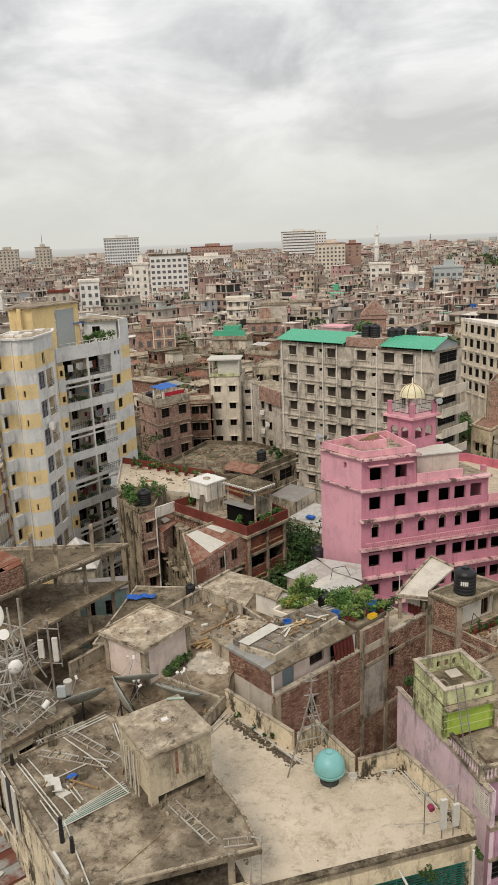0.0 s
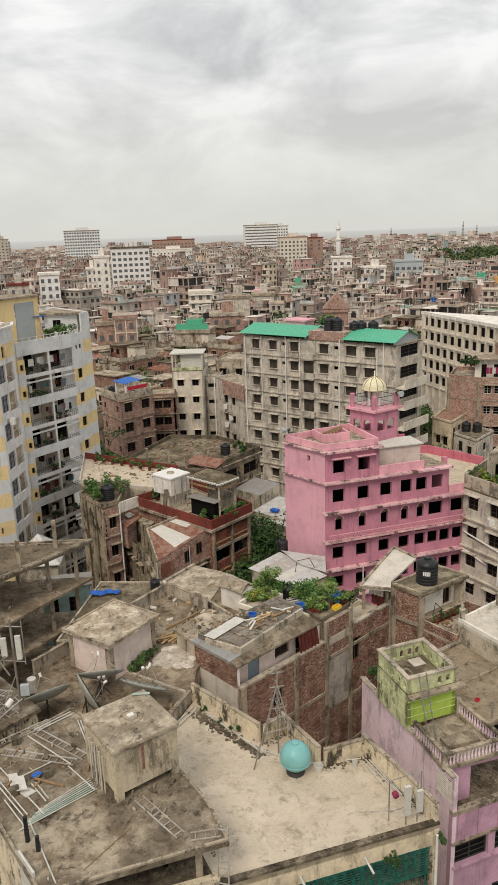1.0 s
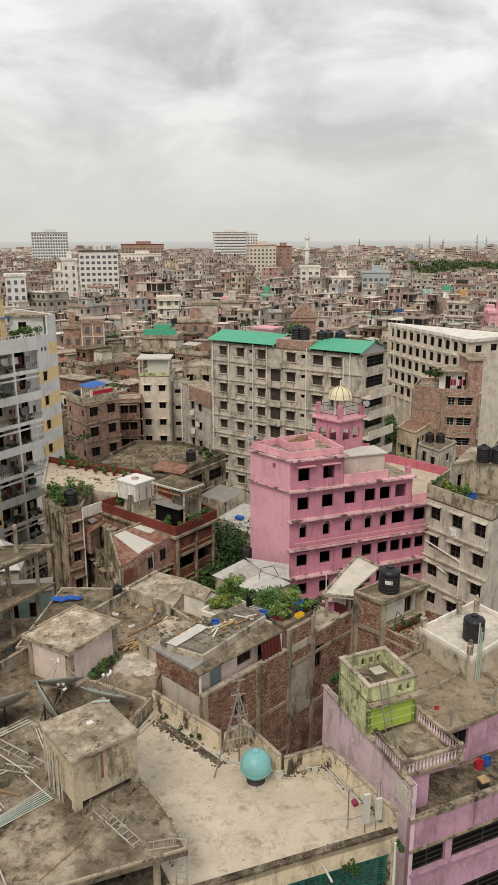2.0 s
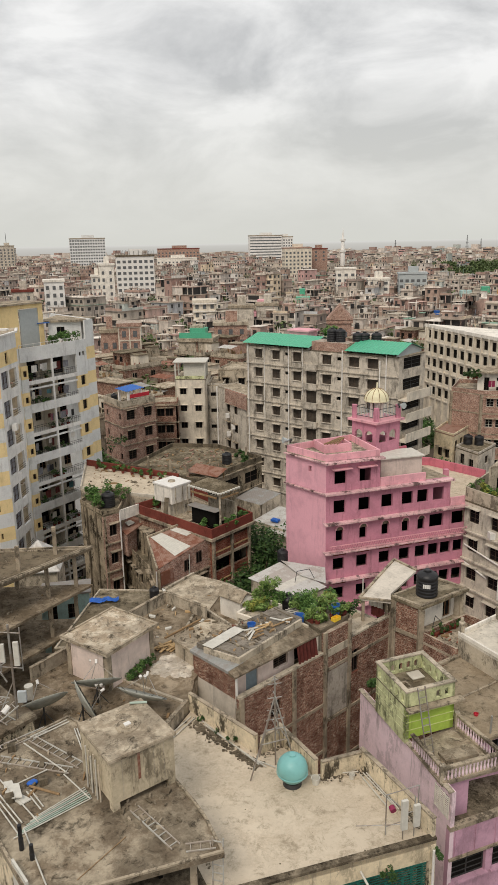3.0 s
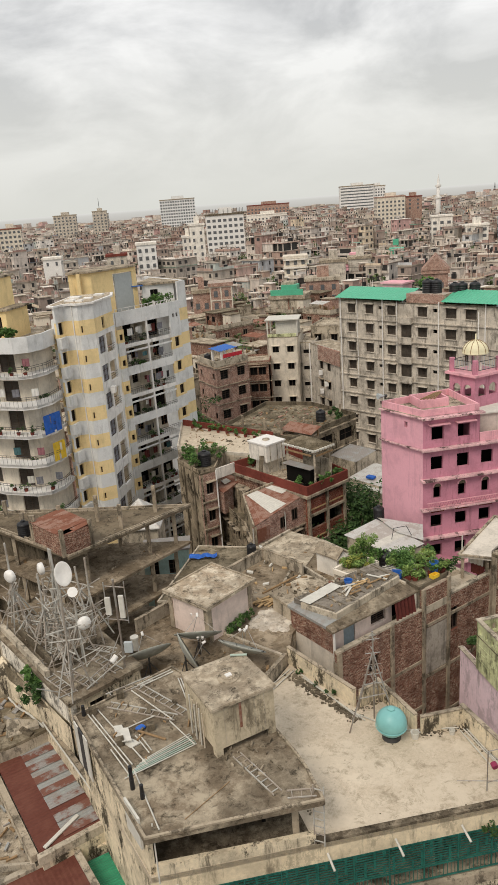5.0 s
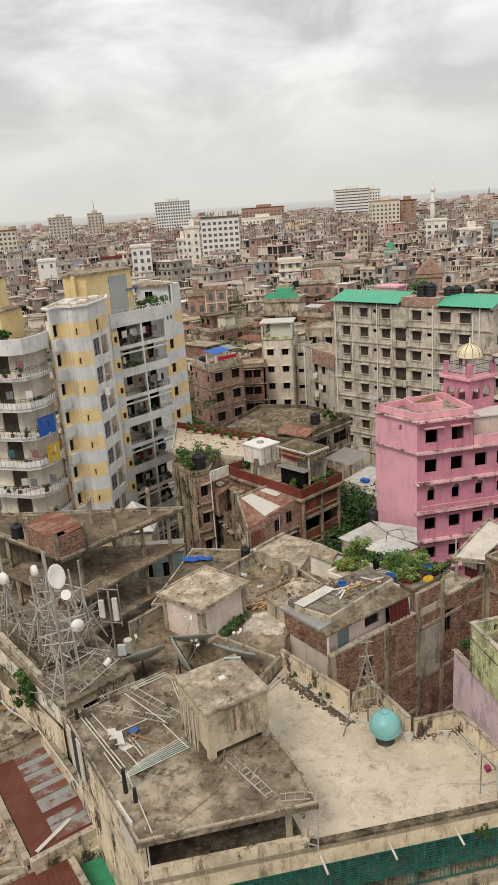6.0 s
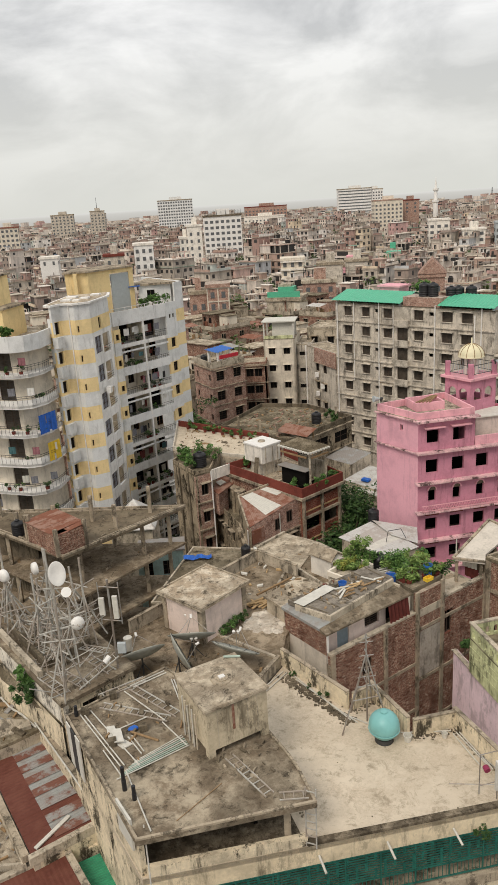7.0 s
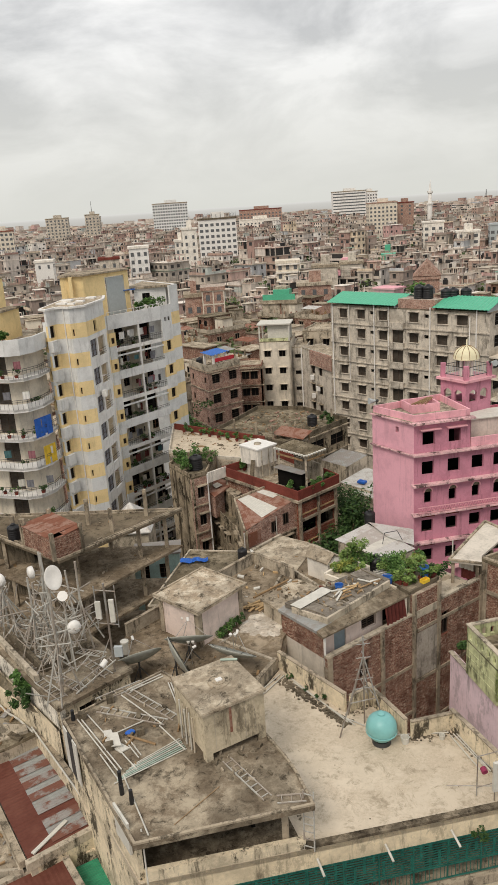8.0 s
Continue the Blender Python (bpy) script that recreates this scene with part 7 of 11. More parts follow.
part("drum", bx(B(), -0.22, -0.2, 0, 0.22, 0.2, 0.42), "dark_steel", t)
part("lid", bx(B(), -0.24, -0.22, 0.42, 0.24, 0.22, 0.52), "timber_pale", t, "orange brick lid")
bucket(13.2, 33.1, 20.05, "red_plastic", "small red bowl on the roof", 0.14, 0.12)
for x, y, h in ((13.4, 31.6, 1.0), (16.3, 33.0, 1.1)):
    t = thing("stub_post", x, y, 20.05, 0, "rusted reinforcing stub on the roof edge", "post", "stub posts")
    part("rod", rod(B(), (0, 0, 0), (0.03, 0, h), 0.05, 6), "steel", t)
# white topped tank house behind
block("white_tank_house", "grey roof tank room with a white painted top", [(14.1, 38.9), (15.9, 35.3), (20.5, 38.4), (18.6, 41.8)], 21.4, "raw_wall", "flat_cream", 0.22, z0=17.0, para_mat="white_wall", category="hut")
water_tank(16.9, 37.6, 21.42, 0.62, 1.5)
for x, y in ((14.3, 38.9), (15.9, 35.6), (17.2, 40.6), (18.4, 40.8)):
    t = thing("corner_post", x, y, 21.4, 0, "weathered pale corner post with a cap", "post", "corner posts")
    part("shaft", bx(B(), -0.13, -0.13, 0, 0.13, 0.13, 0.75), "raw_wall", t)
    part("cap", lathe(B(), [(0, 0), (0.2, 0), (0.2, 0.08), (0.1, 0.14), (0.1, 0.35), (0, 0.45)], 10, (0, 0, 0.752)), "raw_wall", t)
for k in range(3):
    loose_pipe((16.3 + 0.1 * k, 35.5, 20.05), (16.3 + 0.1 * k, 35.5, 23.6 - 0.3 * k), 0.04, "pipe_green" if k else "pipe", "upright pipe on the tank room")

debris("roof_scraps", "broken boards and rubble over the dish roof", [(-9.5, 32.5), (-4.2, 29.0), (-1.8, 34.0), (-6.0, 35.0)], 20.905, 45, 81, 0.16)
debris("roof_scraps", "broken boards and rubble behind the stair hut", [(-5.4, 43.0), (-3.2, 45.2), (-0.9, 43.0), (-0.8, 38.8), (-3.4, 39.5)], 20.905, 42, 82, 0.18, ("timber_pale", "off_white", "raw_dark"))
debris("shed_scraps", "scrap and loose bricks over the shed roof", [wl(0.4, 3.4), wl(1.0, 1.0), wl(6.1, 1.6), wl(6.0, 3.4)], 22.785, 40, 83, 0.14, ("wood", "raw_dark", "concrete"))
debris("roof_scraps", "timber scraps on the low roof rooms", [wl(0.2, 4.2), wl(3.3, 4.7), wl(3.1, 6.2), wl(0.2, 5.8)], 22.005, 18, 84, 0.14)
debris("roof_scraps", "rubble on the flat roofs behind the garden", [wl(0.4, 6.4), wl(3.9, 6.4), wl(4.6, 8.5), wl(9.0, 8.0), wl(9.0, 11.8), wl(4.6, 11.8), wl(4.0, 9.2)], 20.255, 50, 85, 0.2)
debris("yard_rubble", "rubble and planks in the roof yard", [(12.7, 40.9), (14.1, 39.0), (17.2, 41.2), (15.9, 42.7)], 20.005, 50, 86, 0.2, ("raw_dark", "wood", "brick_red"))
debris("slab_rubble", "dust and rubble on the unfinished slab", [(-26, 55.6), (-18, 48.8), (-11.4, 56.0)], 20.505, 24, 87, 0.14)
debris("floor_rubble", "rubble and formwork boards on the open floor", [(-24, 53.4), (-17.2, 48.4), (-12.6, 54.6)], 17.455, 18, 88, 0.2)
debris("alley_rubble", "broken sheets and rubbish on the alley roofs", [(-14.3, 24.0), (-12.6, 24.2), (-16.6, 29.6), (-19, 29)], 17.905, 60, 89, 0.25, ("wood", "raw_dark", "tin_grey"))
debris("alley_rubble", "broken sheets and rubbish on the mossy old roof", [(-16.6, 29.0), (-15.2, 30.0), (-14.6, 30.7), (-16.9, 33.0), (-19.0, 34.0), (-20.0, 33.0)], 19.305, 60, 70, 0.35, ("wood", "raw_dark", "tin_grey"))

# ---------------------------------------------------------------- yellow and grey apartment tower
apt = site("apartment_tower", -24, 84, 0, "tall apartment block in yellow and grey bands with balconies", "building")
PITCH = 3.12


def banded(p0, p1, z_top, n, holes_at=(), w=0.5, h=1.1, thick=0.25, shift=0.0):
    """A wall in alternating grey and yellow bands, with a small window on every floor at each offset."""
    z = z_top
    k = 0
    L_ = (Vector(p1) - Vector(p0)).length
    while z > 2 and k < 2 * n:
        z2 = z - PITCH / 2
        hs = []
        if k % 2 == 1:
            hs = [(x, x + w, z2 + 0.25, z2 + 0.25 + h) for x in holes_at if x + w < L_]
        facade(apt, p0, p1, z2, z - 0.002, "tower_yellow" if k % 2 else "tower_grey", hs, thick, "wall_band", wins=dict(hood=None) if hs else None)
        z = z2
        k += 1


# left rounded balcony section
LFT = [(-36.0, 73.6), (-32.5, 71.6), (-28.6, 70.6), (-27.2, 71.0), (-26.2, 72.6), (-25.9, 75.4)]
ROOFL = LFT + [(-30, 84), (-36, 84)]
INN = [(-36.0, 75.6), (-32.0, 73.4), (-28.9, 72.4), (-28.0, 73.0), (-27.4, 74.2), (-26.6, 76.0)]
part("roof", prism(B(), offset(ROOFL, -0.22), 31.95, 32.15), "patch_roof", apt)
for a, b in zip(LFT, LFT[1:]):
    facade(apt, a, b, 31.5, 33.1, "tower_grey", thick=0.2, name="parapet", label="pale grey rounded parapet")
for k in range(10):
    z = 32.3 - PITCH * (k + 1)
    part("balcony_slab", prism(B(), LFT + INN[::-1], z - 0.22, z), "tower_pale", apt)
    solid = k % 2 == 1
    for a, b in zip(LFT[:-1], LFT[1:]):
        if solid:
            facade(apt, a, b, z - 0.35, z + 0.55, "tower_pale", thick=0.12, name="balcony_front")
        else:
            facade(apt, a, b, z - 0.3, z + 0.08, "tower_pale", thick=0.12, name="balcony_front")
        for zz in (0.75, 0.95):
            part("rail", bar(B(), (*a, z + zz), (*b, z + zz), 0.035, 0.035), "dark_steel", apt)
        ua, ub = Vector(a), Vector(b)
        nb = max(2, int((ub - ua).length / 0.45))
        bm = B()
        for j in range(nb):
            p = ua.lerp(ub, j / nb)
            bx(bm, p.x - 0.012, p.y - 0.012, z, p.x + 0.012, p.y + 0.012, z + 0.95)
        tagged(part("railing", bm, "dark_steel", apt), kind="stuff")
    for i, (a, b) in enumerate(zip(INN[:-1], INN[1:])):
        L_ = (Vector(b) - Vector(a)).length
        hs = [(0.7, min(2.7, L_ - 0.3), z + 0.1, z + 2.3)] if L_ > 2 else []
        facade(apt, a, b, z, z + PITCH - 0.222, "beige_wall", hs, 0.2, "inner_wall", wins=dict(bars=7, frame_mat="frame_brown", pane="dusty_glass") if hs else None)
# blue and yellow screens on two balconies
for k, (mt, lb, j) in enumerate((("blue_tarp", "blue plastic balcony screen", 3), ("yellow_tarp", "yellow cloth balcony screen", 4))):
    z = 32.3 - PITCH * (j)
    a, b = Vector((-26.9, 71.2)), Vector((-25.85, 73.4))
    part("screen", corrugated(B(), (*(a if k == 0 else a.lerp(b, 0.3)), z - 0.1), (*b, z - 0.1), (*b, z + 1.9), 0.5, 0.02, 0.02, (*(a if k == 0 else a.lerp(b, 0.3)), z + 1.9)), mt, apt, lb)
# rising middle tower with bands
TOP = 35.2
MID = [(-26.1, 75.6), (-25.4, 75.0), (-24.9, 76.3), (-24.1, 76.5), (-23.3, 76.0), (-21.9, 76.95), (-21.25, 82.3), (-21.9, 85.3)]
banded(MID[0], MID[1], TOP - 1.2, 11, (0.25,), 0.35, 0.9)
banded(MID[1], MID[2], TOP, 12, (0.15,), 0.9, 1.25)
banded(MID[2], MID[3], TOP, 12)
banded(MID[3], MID[4], TOP, 12)
banded(MID[4], MID[5], TOP, 12, (0.1,), 0.28, 0.7)
for k in range(10):
    z = TOP - PITCH * (k + 1) - 0.15
    a, b = Vector(MID[1]), Vector(MID[2])
    u = (b - a).normalized()
    o_ = Vector((u.y, -u.x))
    part("window_box", prism(B(), [tuple(a + o_ * 0.4), tuple(a + u * 1.1 + o_ * 0.4), tuple(a + u * 1.1), tuple(a)], z - 1.0, z + 0.15), "tower_grey", apt, "projecting grey box under the window")
part("roof", prism(B(), offset(MID + [(-26, 84)], 0.22), TOP + 0.002, TOP + 0.2), "tower_pale", apt)
part("roof_screed", prism(B(), offset(MID + [(-26, 84)], -0.1), TOP + 0.202, TOP + 0.24), "patch_roof", apt)
for x, y, w_ in ((-24.6, 78.2, 0.5), (-23.0, 79.6, 0.45), (-23.4, 77.6, 0.35), (-24.8, 81.0, 0.55), (-22.6, 82.6, 0.5)):
    part("roof_hatch", bx(B(), x - w_, y - w_, TOP + 0.242, x + w_, y + w_, TOP + 0.4), "tower_pale", apt)
part("downpipe", rod(B(), (-24.0, 76.35, 3), (-24.0, 76.35, TOP), 0.07, 8), "tower_pale", apt)
a, b = Vector(MID[5]), Vector(MID[6])
for k in range(11):
    z = 31.9 - PITCH * k
    facade(apt, a, b, z - PITCH + 0.002 - (0 if k else 0), z, "tower_pale", [(0.5, 2.3, z - 2.2, z - 0.35), (2.7, 4.7, z - 2.5, z - 0.35, "bare")], 0.25, "side_wall", wins=dict(frame_mat="frame_brown", bars=2, pane="cloth_grey"))
    for zz in (0.3, 0.55, 0.8):
        p, q = a.lerp(b, 0.5), a.lerp(b, 0.88)
        part("rail", bar(B(), (p.x + 0.05, p.y, z - 2.5 + zz), (q.x + 0.05, q.y, z - 2.5 + zz), 0.03, 0.03), "dark_steel", apt)
facade(apt, a, b, 33.642, TOP, "tower_grey", (), 0.25, "wall_band")
facade(apt, a, b, 32.08, 33.64, "tower_yellow", [(2.0, 2.7, 32.25, 33.45)], 0.25, "wall_band", wins=dict(frame_mat="frame_brown"))
facade(apt, a, b, 31.902, 32.078, "tower_grey", (), 0.25, "wall_band")
part("ac_unit", bx(B(), -21.5, 78.2, 25.2, -21.0, 79.0, 25.9), "white_paint", apt, "white air conditioner box")
banded(MID[6], MID[7], 33.0, 10, (0.6,), 0.8, 0.9)
# right wing with balconies
R0, R1, R2 = Vector((-21.75, 85.7)), Vector((-16.8, 93.0)), Vector((-15.0, 96.4))
R0 = Vector((-22.0, 86.2))
RU = (R1 - R0).normalized()
RO = Vector((RU.y, -RU.x))
RL = (R1 - R0).length


def rw(s, out=0.0):
    return tuple(R0 + RU * s + RO * out)


part("roof", prism(B(), [rw(0.1, -0.22), rw(RL, -0.22), (-15.4, 96.4), (-20, 104), (-28, 98)], 31.6, 31.8), "grey_roof", apt)
facade(apt, rw(0), rw(RL), 31.25, 32.9, "tower_grey", thick=0.2, name="parapet", label="grey roof parapet")
part("parapet_rail", bar(B(), (*rw(0), 33.25), (*rw(RL), 33.25), 0.05, 0.05), "tower_pale", apt)
for j in range(9):
    part("rail_post", bx(B(), rw(j * RL / 8.2)[0] - 0.03, rw(j * RL / 8.2)[1] - 0.03, 32.9, rw(j * RL / 8.2)[0] + 0.03, rw(j * RL / 8.2)[1] + 0.03, 33.27), "tower_pale", apt)
for k in range(10):
    z = 28.75 - PITCH * k
    part("balcony_slab", prism(B(), [rw(1.0, -0.16), rw(RL, -0.16), rw(RL, -2.9), rw(1.0, -2.9)], z - 0.2, z), "tower_pale", apt)
    if k % 2 == 1:
        facade(apt, rw(1.0), rw(RL), z - 0.5, z + 0.55, "tower_grey", thick=0.15, name="balcony_front", label="grey balcony front")
    else:
        facade(apt, rw(1.0), rw(RL), z - 0.25, z + 0.2, "tower_pale", thick=0.15, name="balcony_front", label="pale slab edge")
        part("slot_beam", bar(B(), (*rw(1.0, -0.08), z - 0.85), (*rw(RL, -0.08), z - 0.85), 0.14, 0.2), "tower_grey", apt)
    for zz in (0.75, 0.98):
        part("rail", bar(B(), (*rw(1.0, -0.05), z + zz), (*rw(RL, -0.05), z + zz), 0.035, 0.035), "dark_steel", apt)
    bm = B()
    for j in range(22):
        p = rw(1.0 + j * (RL - 1.0) / 22, -0.05)
        bx(bm, p[0] - 0.012, p[1] - 0.012, z + 0.1, p[0] + 0.012, p[1] + 0.012, z + 0.98)
    tagged(part("railing", bm, "dark_steel", apt), kind="stuff")
    dk = "door_brown" if k % 3 == 1 else "frame_brown"
    holes = [(1.2, 3.0, z + 0.05, z + 2.3), (3.4, 4.4, z + 0.9, z + 2.2), (5.2, 6.9, z + 0.05, z + 2.3), (7.4, 8.6, z + 0.5, z + 2.3)] if k % 3 else [(1.2, 4.2, z + 0.05, z + 2.35), (5.6, 8.5, z + 0.05, z + 2.3)]
    facade(apt, rw(0, -2.4), rw(RL, -2.4), z, z + PITCH - 0.2, "beige_wall", holes, 0.2, "inner_wall", wins=dict(bars=2, frame_mat=dk, pane="interior"))
    facade(apt, rw(0), rw(1.0), z - PITCH / 2 + 0.5, z + 0.498, "tower_grey", (), 0.2, "wall_band")
    facade(apt, rw(0), rw(1.0), z + 0.5, z + PITCH / 2 + 0.498, "tower_yellow", [(0.3, 0.8, z + 0.8, z + 1.5)], 0.2, "wall_band", wins=dict())
    part("pier", bar(B(), (*rw(4.55, -0.1), z), (*rw(4.8, -0.1), z), 0.22, 2.9), "tower_pale", apt)
    part("cross_wall", bar(B(), (*rw(4.68, -0.3), z), (*rw(4.68, -2.3), z), 0.15, 2.7), "beige_wall", apt)
    part("cross_wall", bar(B(), (*rw(1.05, -0.3), z), (*rw(1.05, -2.3), z), 0.12, 2.7), "beige_wall", apt)
    part("ac_unit", bx(B(), rw(3.6, -2.3)[0] - 0.35, rw(3.6, -2.3)[1] - 0.3, z + 2.15, rw(3.6, -2.3)[0] + 0.35, rw(3.6, -2.3)[1] + 0.15, z + 2.65), "white_paint", apt, "white air conditioner box") if k % 3 == 2 else None
RM = tuple(R1.lerp(R2, 0.55))
banded(tuple(R1), RM, 31.6 - PITCH / 2, 9, (0.7,), 0.9, 1.2)
facade(apt, tuple(R1), RM, 31.6 - PITCH / 2, 32.9, "tower_grey", [(0.6, 1.0, 30.9, 31.4), (1.3, 1.7, 30.9, 31.4)], 0.2, "wall_band", wins=dict())
banded(RM, tuple(R2), 33.4, 10)
facade(apt, RM, tuple(R2), 33.4, 35.2, "tower_grey", thick=0.2, name="wall_band")
facade(apt, tuple(R2), (-22, 106), 2, 35.2, "tower_grey", name="back_wall")
# things on the balconies
rb = random.Random(11)
for k in range(10):
    z = 28.75 - PITCH * k
    for j in range(11):
        s = rb.uniform(1.3, RL - 0.9)
        q = rw(s, -rb.uniform(0.25, 1.0))
        kind = rb.random()
        if kind < 0.55:
            t = thing("laundry", q[0], q[1], z + 1.0, math.degrees(math.atan2(RU.y, RU.x)), "washing hung out on the balcony line", "laundry", "balcony laundry")
            w_, h_ = rb.uniform(0.4, 0.9), rb.uniform(0.5, 1.0)
            part("cloth", corrugated(B(), (0, 0, 0.9), (w_, 0, 0.9), (w_, 0.02, 0.9 - h_), 0.3, 0.03, 0.015), rb.choice(("white_paint", "cloth_red", "cloth_rose", "cloth_grey", "off_white", "cloth_teal", "black_plastic", "cloth_grey", "interior")), t)
        else:
            bush("balcony_plant", q[0], q[1], z, 0.45, 110, 0.13, rb.choice(("leaf", "leaf_dark")), "potted plant on the balcony", 0.4)
    for j in range(7):
        i = rb.choice((0, 1, 1, 2, 3))
        f = rb.random()
        q = Vector(LFT[i]).lerp(Vector(LFT[i + 1]), f).lerp(Vector(INN[i]), 0.25)
        zz = 32.3 - PITCH * (k + 1)
        if rb.random() < 0.6:
            bush("balcony_plant", q.x, q.y, zz, 0.4, 110, 0.12, rb.choice(("leaf", "leaf_dark")), "potted plant on the balcony", 0.4)
        else:
            t = thing("laundry", q.x, q.y, zz + 0.8, 10, "washing hung out on the balcony line", "laundry", "balcony laundry")
            part("cloth", corrugated(B(), (0, 0, 0.9), (0.7, 0, 0.9), (0.7, 0.02, 0.1), 0.3, 0.03, 0.015), rb.choice(("white_paint", "cloth_rose", "off_white", "cloth_teal", "cloth_grey")), t)
# roof rooms
rm1 = site("roof_room", -24, 95, 32, "yellow roof stair room with a grey shutter", "roof room")
facade(rm1, (-27.8, 88.9), (-25.2, 89.5), 31.8, 37.4, "tower_yellow", thick=0.2)
facade(rm1, (-25.2, 89.5), (-21.0, 95.5), 31.8, 37.4, "tower_yellow", [(3.4, 6.6, 32.0, 36.9, "bare")], thick=0.2)
part("shutter", bar(B(), (-23.2, 92.6, 32.2), (-21.3, 95.3, 32.2), 0.1, 4.6), "shutter_grey", rm1, "tall grey shutter")
part("roof", prism(B(), [(-28.0, 88.6), (-25.0, 89.1), (-20.8, 95.4), (-24, 98), (-28.5, 95)], 37.4, 37.6), "concrete", rm1)
part("pier", bx(B(), -26.7, 88.5, 31.8, -26.3, 88.95, 37.4), "tower_yellow", rm1)
rm2 = site("roof_room", -18, 98, 32, "grey roof room beside the plants", "roof room")
facade(rm2, (-20.5, 95.8), (-16.6, 97.0), 31.8, 34.9, "tower_grey", [(1.0, 2.0, 33.0, 34.3)], thick=0.2, wins=dict())
part("roof", prism(B(), [(-21.5, 95.4), (-16.0, 96.6), (-15.2, 100), (-21, 104)], 34.9, 35.15), "concrete", rm2)
part("blue_sheet", prism(B(), [(-21.6, 94.6), (-20.2, 95.2), (-20.5, 97), (-22, 97)], 34.9, 35.0), "blue_plastic", rm2, "blue sheet lean-to roof")
rm3 = site("roof_room", -33, 78, 32, "yellow roof room on the rounded wing", "roof room")
facade(rm3, (-36, 76.2), (-30.6, 75.2), 32.15, 35.2, "tower_yellow", [(3.0, 3.6, 32.4, 34.6), (4.3, 4.9, 32.6, 34.6), (1.0, 2.0, 32.6, 34.2)], thick=0.2, wins=dict())
facade(rm3, (-30.6, 75.2), (-30.0, 80.0), 32.15, 35.2, "tower_yellow", thick=0.2)
part("roof", prism(B(), [(-36, 75.9), (-30.3, 74.9), (-29.7, 80), (-36, 81)], 35.2, 35.4), "concrete", rm3)
facade(rm3, (-36, 77), (-31.6, 76.2), 35.4, 38.4, "tower_yellow", thick=0.2)
facade(rm3, (-31.6, 76.2), (-31.3, 80), 35.4, 38.4, "tower_yellow", thick=0.2)
part("roof", prism(B(), [(-36, 76.8), (-31.4, 76.0), (-31.1, 80.5), (-36, 81)], 38.4, 38.6), "concrete", rm3)
for x, y, z, r in ((-18.6, 93.3, 31.8, 0.9), (-17.6, 94.2, 31.8, 1.0), (-19.4, 92.4, 31.8, 0.7), (-30.6, 72.6, 32.15, 0.55), (-29.6, 72.2, 32.15, 0.6), (-29.0, 72.0, 32.15, 0.45)):
    bush("roof_shrub", x, y, z + 0.5, r, 420, 0.17, "leaf", "bushy green shrubs along the roof parapet", 0.5)

# ---------------------------------------------------------------- maroon cornice house and neighbours
FLR = [14.3, 11.2, 8.1, 5.0]
mar = site("maroon_house", -1, 72, 0, "dark brick house with a maroon cornice and open verandas", "house")
MA = [(-8.3, 75.3), (-0.5, 67.4), (3.4, 71.5), (-2.5, 80.0)]
facade(mar, MA[0], MA[1], 0, 16.4, "brick", [(7.0, 10.2, f, f + 2.2, "bare") for f in FLR], name="wall")
facade(mar, MA[1], MA[2], 0, 16.4, "brick_red", [(0.3, 2.65, f + 1.5, f + 2.8, "bare") for f in FLR] + [(2.95, 5.3, f + 1.5, f + 2.8, "bare") for f in FLR], name="wall", label="red brick veranda front")
facade(mar, MA[2], MA[3], 0, 16.4, "raw_wall")
facade(mar, MA[3], MA[0], 0, 16.4, "raw_wall")
part("roof", prism(B(), MA, 16.2, 16.5), "grey_roof", mar)
part("cornice", ring(B(), offset(MA, 0.45), 16.3, 16.55, 0.6), "concrete", mar)
part("parapet", ring(B(), offset(MA, 0.25), 16.552, 17.5, 0.15), "maroon", mar, "maroon painted parapet")
MU = (Vector(MA[2]) - Vector(MA[1])).normalized()
MO = Vector((MU.y, -MU.x))
for s in (0.1, 2.75, 5.4):
    p = Vector(MA[1]) + MU * s + MO * 0.1
    part("pier", bar(B(), (*(p - MU * 0.12), 0), (*(p + MU * 0.12), 0), 0.3, 16.2), "concrete", mar)
for f in FLR:
    part("floor_band", bar(B(), (*(Vector(MA[1]) + MO * 0.06), f - 0.2), (*(Vector(MA[2]) + MO * 0.06), f - 0.2), 0.3, 0.25), "concrete", mar)
    part("rail_band", bar(B(), (*(Vector(MA[1]) + MO * 0.04), f + 0.45), (*(Vector(MA[2]) + MO * 0.04), f + 0.45), 0.1, 0.12), "timber_pale", mar)
    # near-black backing stands for the veranda's shade
    part("back_wall", bar(B(), (*(Vector(MA[1]) - MO * 1.6), f), (*(Vector(MA[2]) - MO * 1.6), f), 0.1, 2.6), "interior", mar)
    part("veranda_floor", prism(B(), [tuple(Vector(MA[1]) - MO * 0.3), tuple(Vector(MA[2]) - MO * 0.3), tuple(Vector(MA[2]) - MO * 1.7), tuple(Vector(MA[1]) - MO * 1.7)], f - 0.2, f), "concrete", mar)
wb = thing("white_roof_tank", -4.55, 73.2, 16.5, 45, "white painted square roof tank room with black stains", "water tank")
part("base", bx(B(), 0.55, 0.5, 0, 2.3, 2.4, 1.5), "flat_cream", wb)
part("body", bx(B(), 0, 0, 1.502, 2.65, 2.75, 3.3), "white_wall", wb)
part("lid_slab", bx(B(), -0.1, -0.1, 3.302, 2.75, 2.85, 3.45), "white_paint", wb)
part("prop", bar(B(), (-0.9, 0.2, 0), (-0.25, 0.5, 2.2), 0.5, 0.06), "raw_dark", wb, "dark board leaning on the tank")
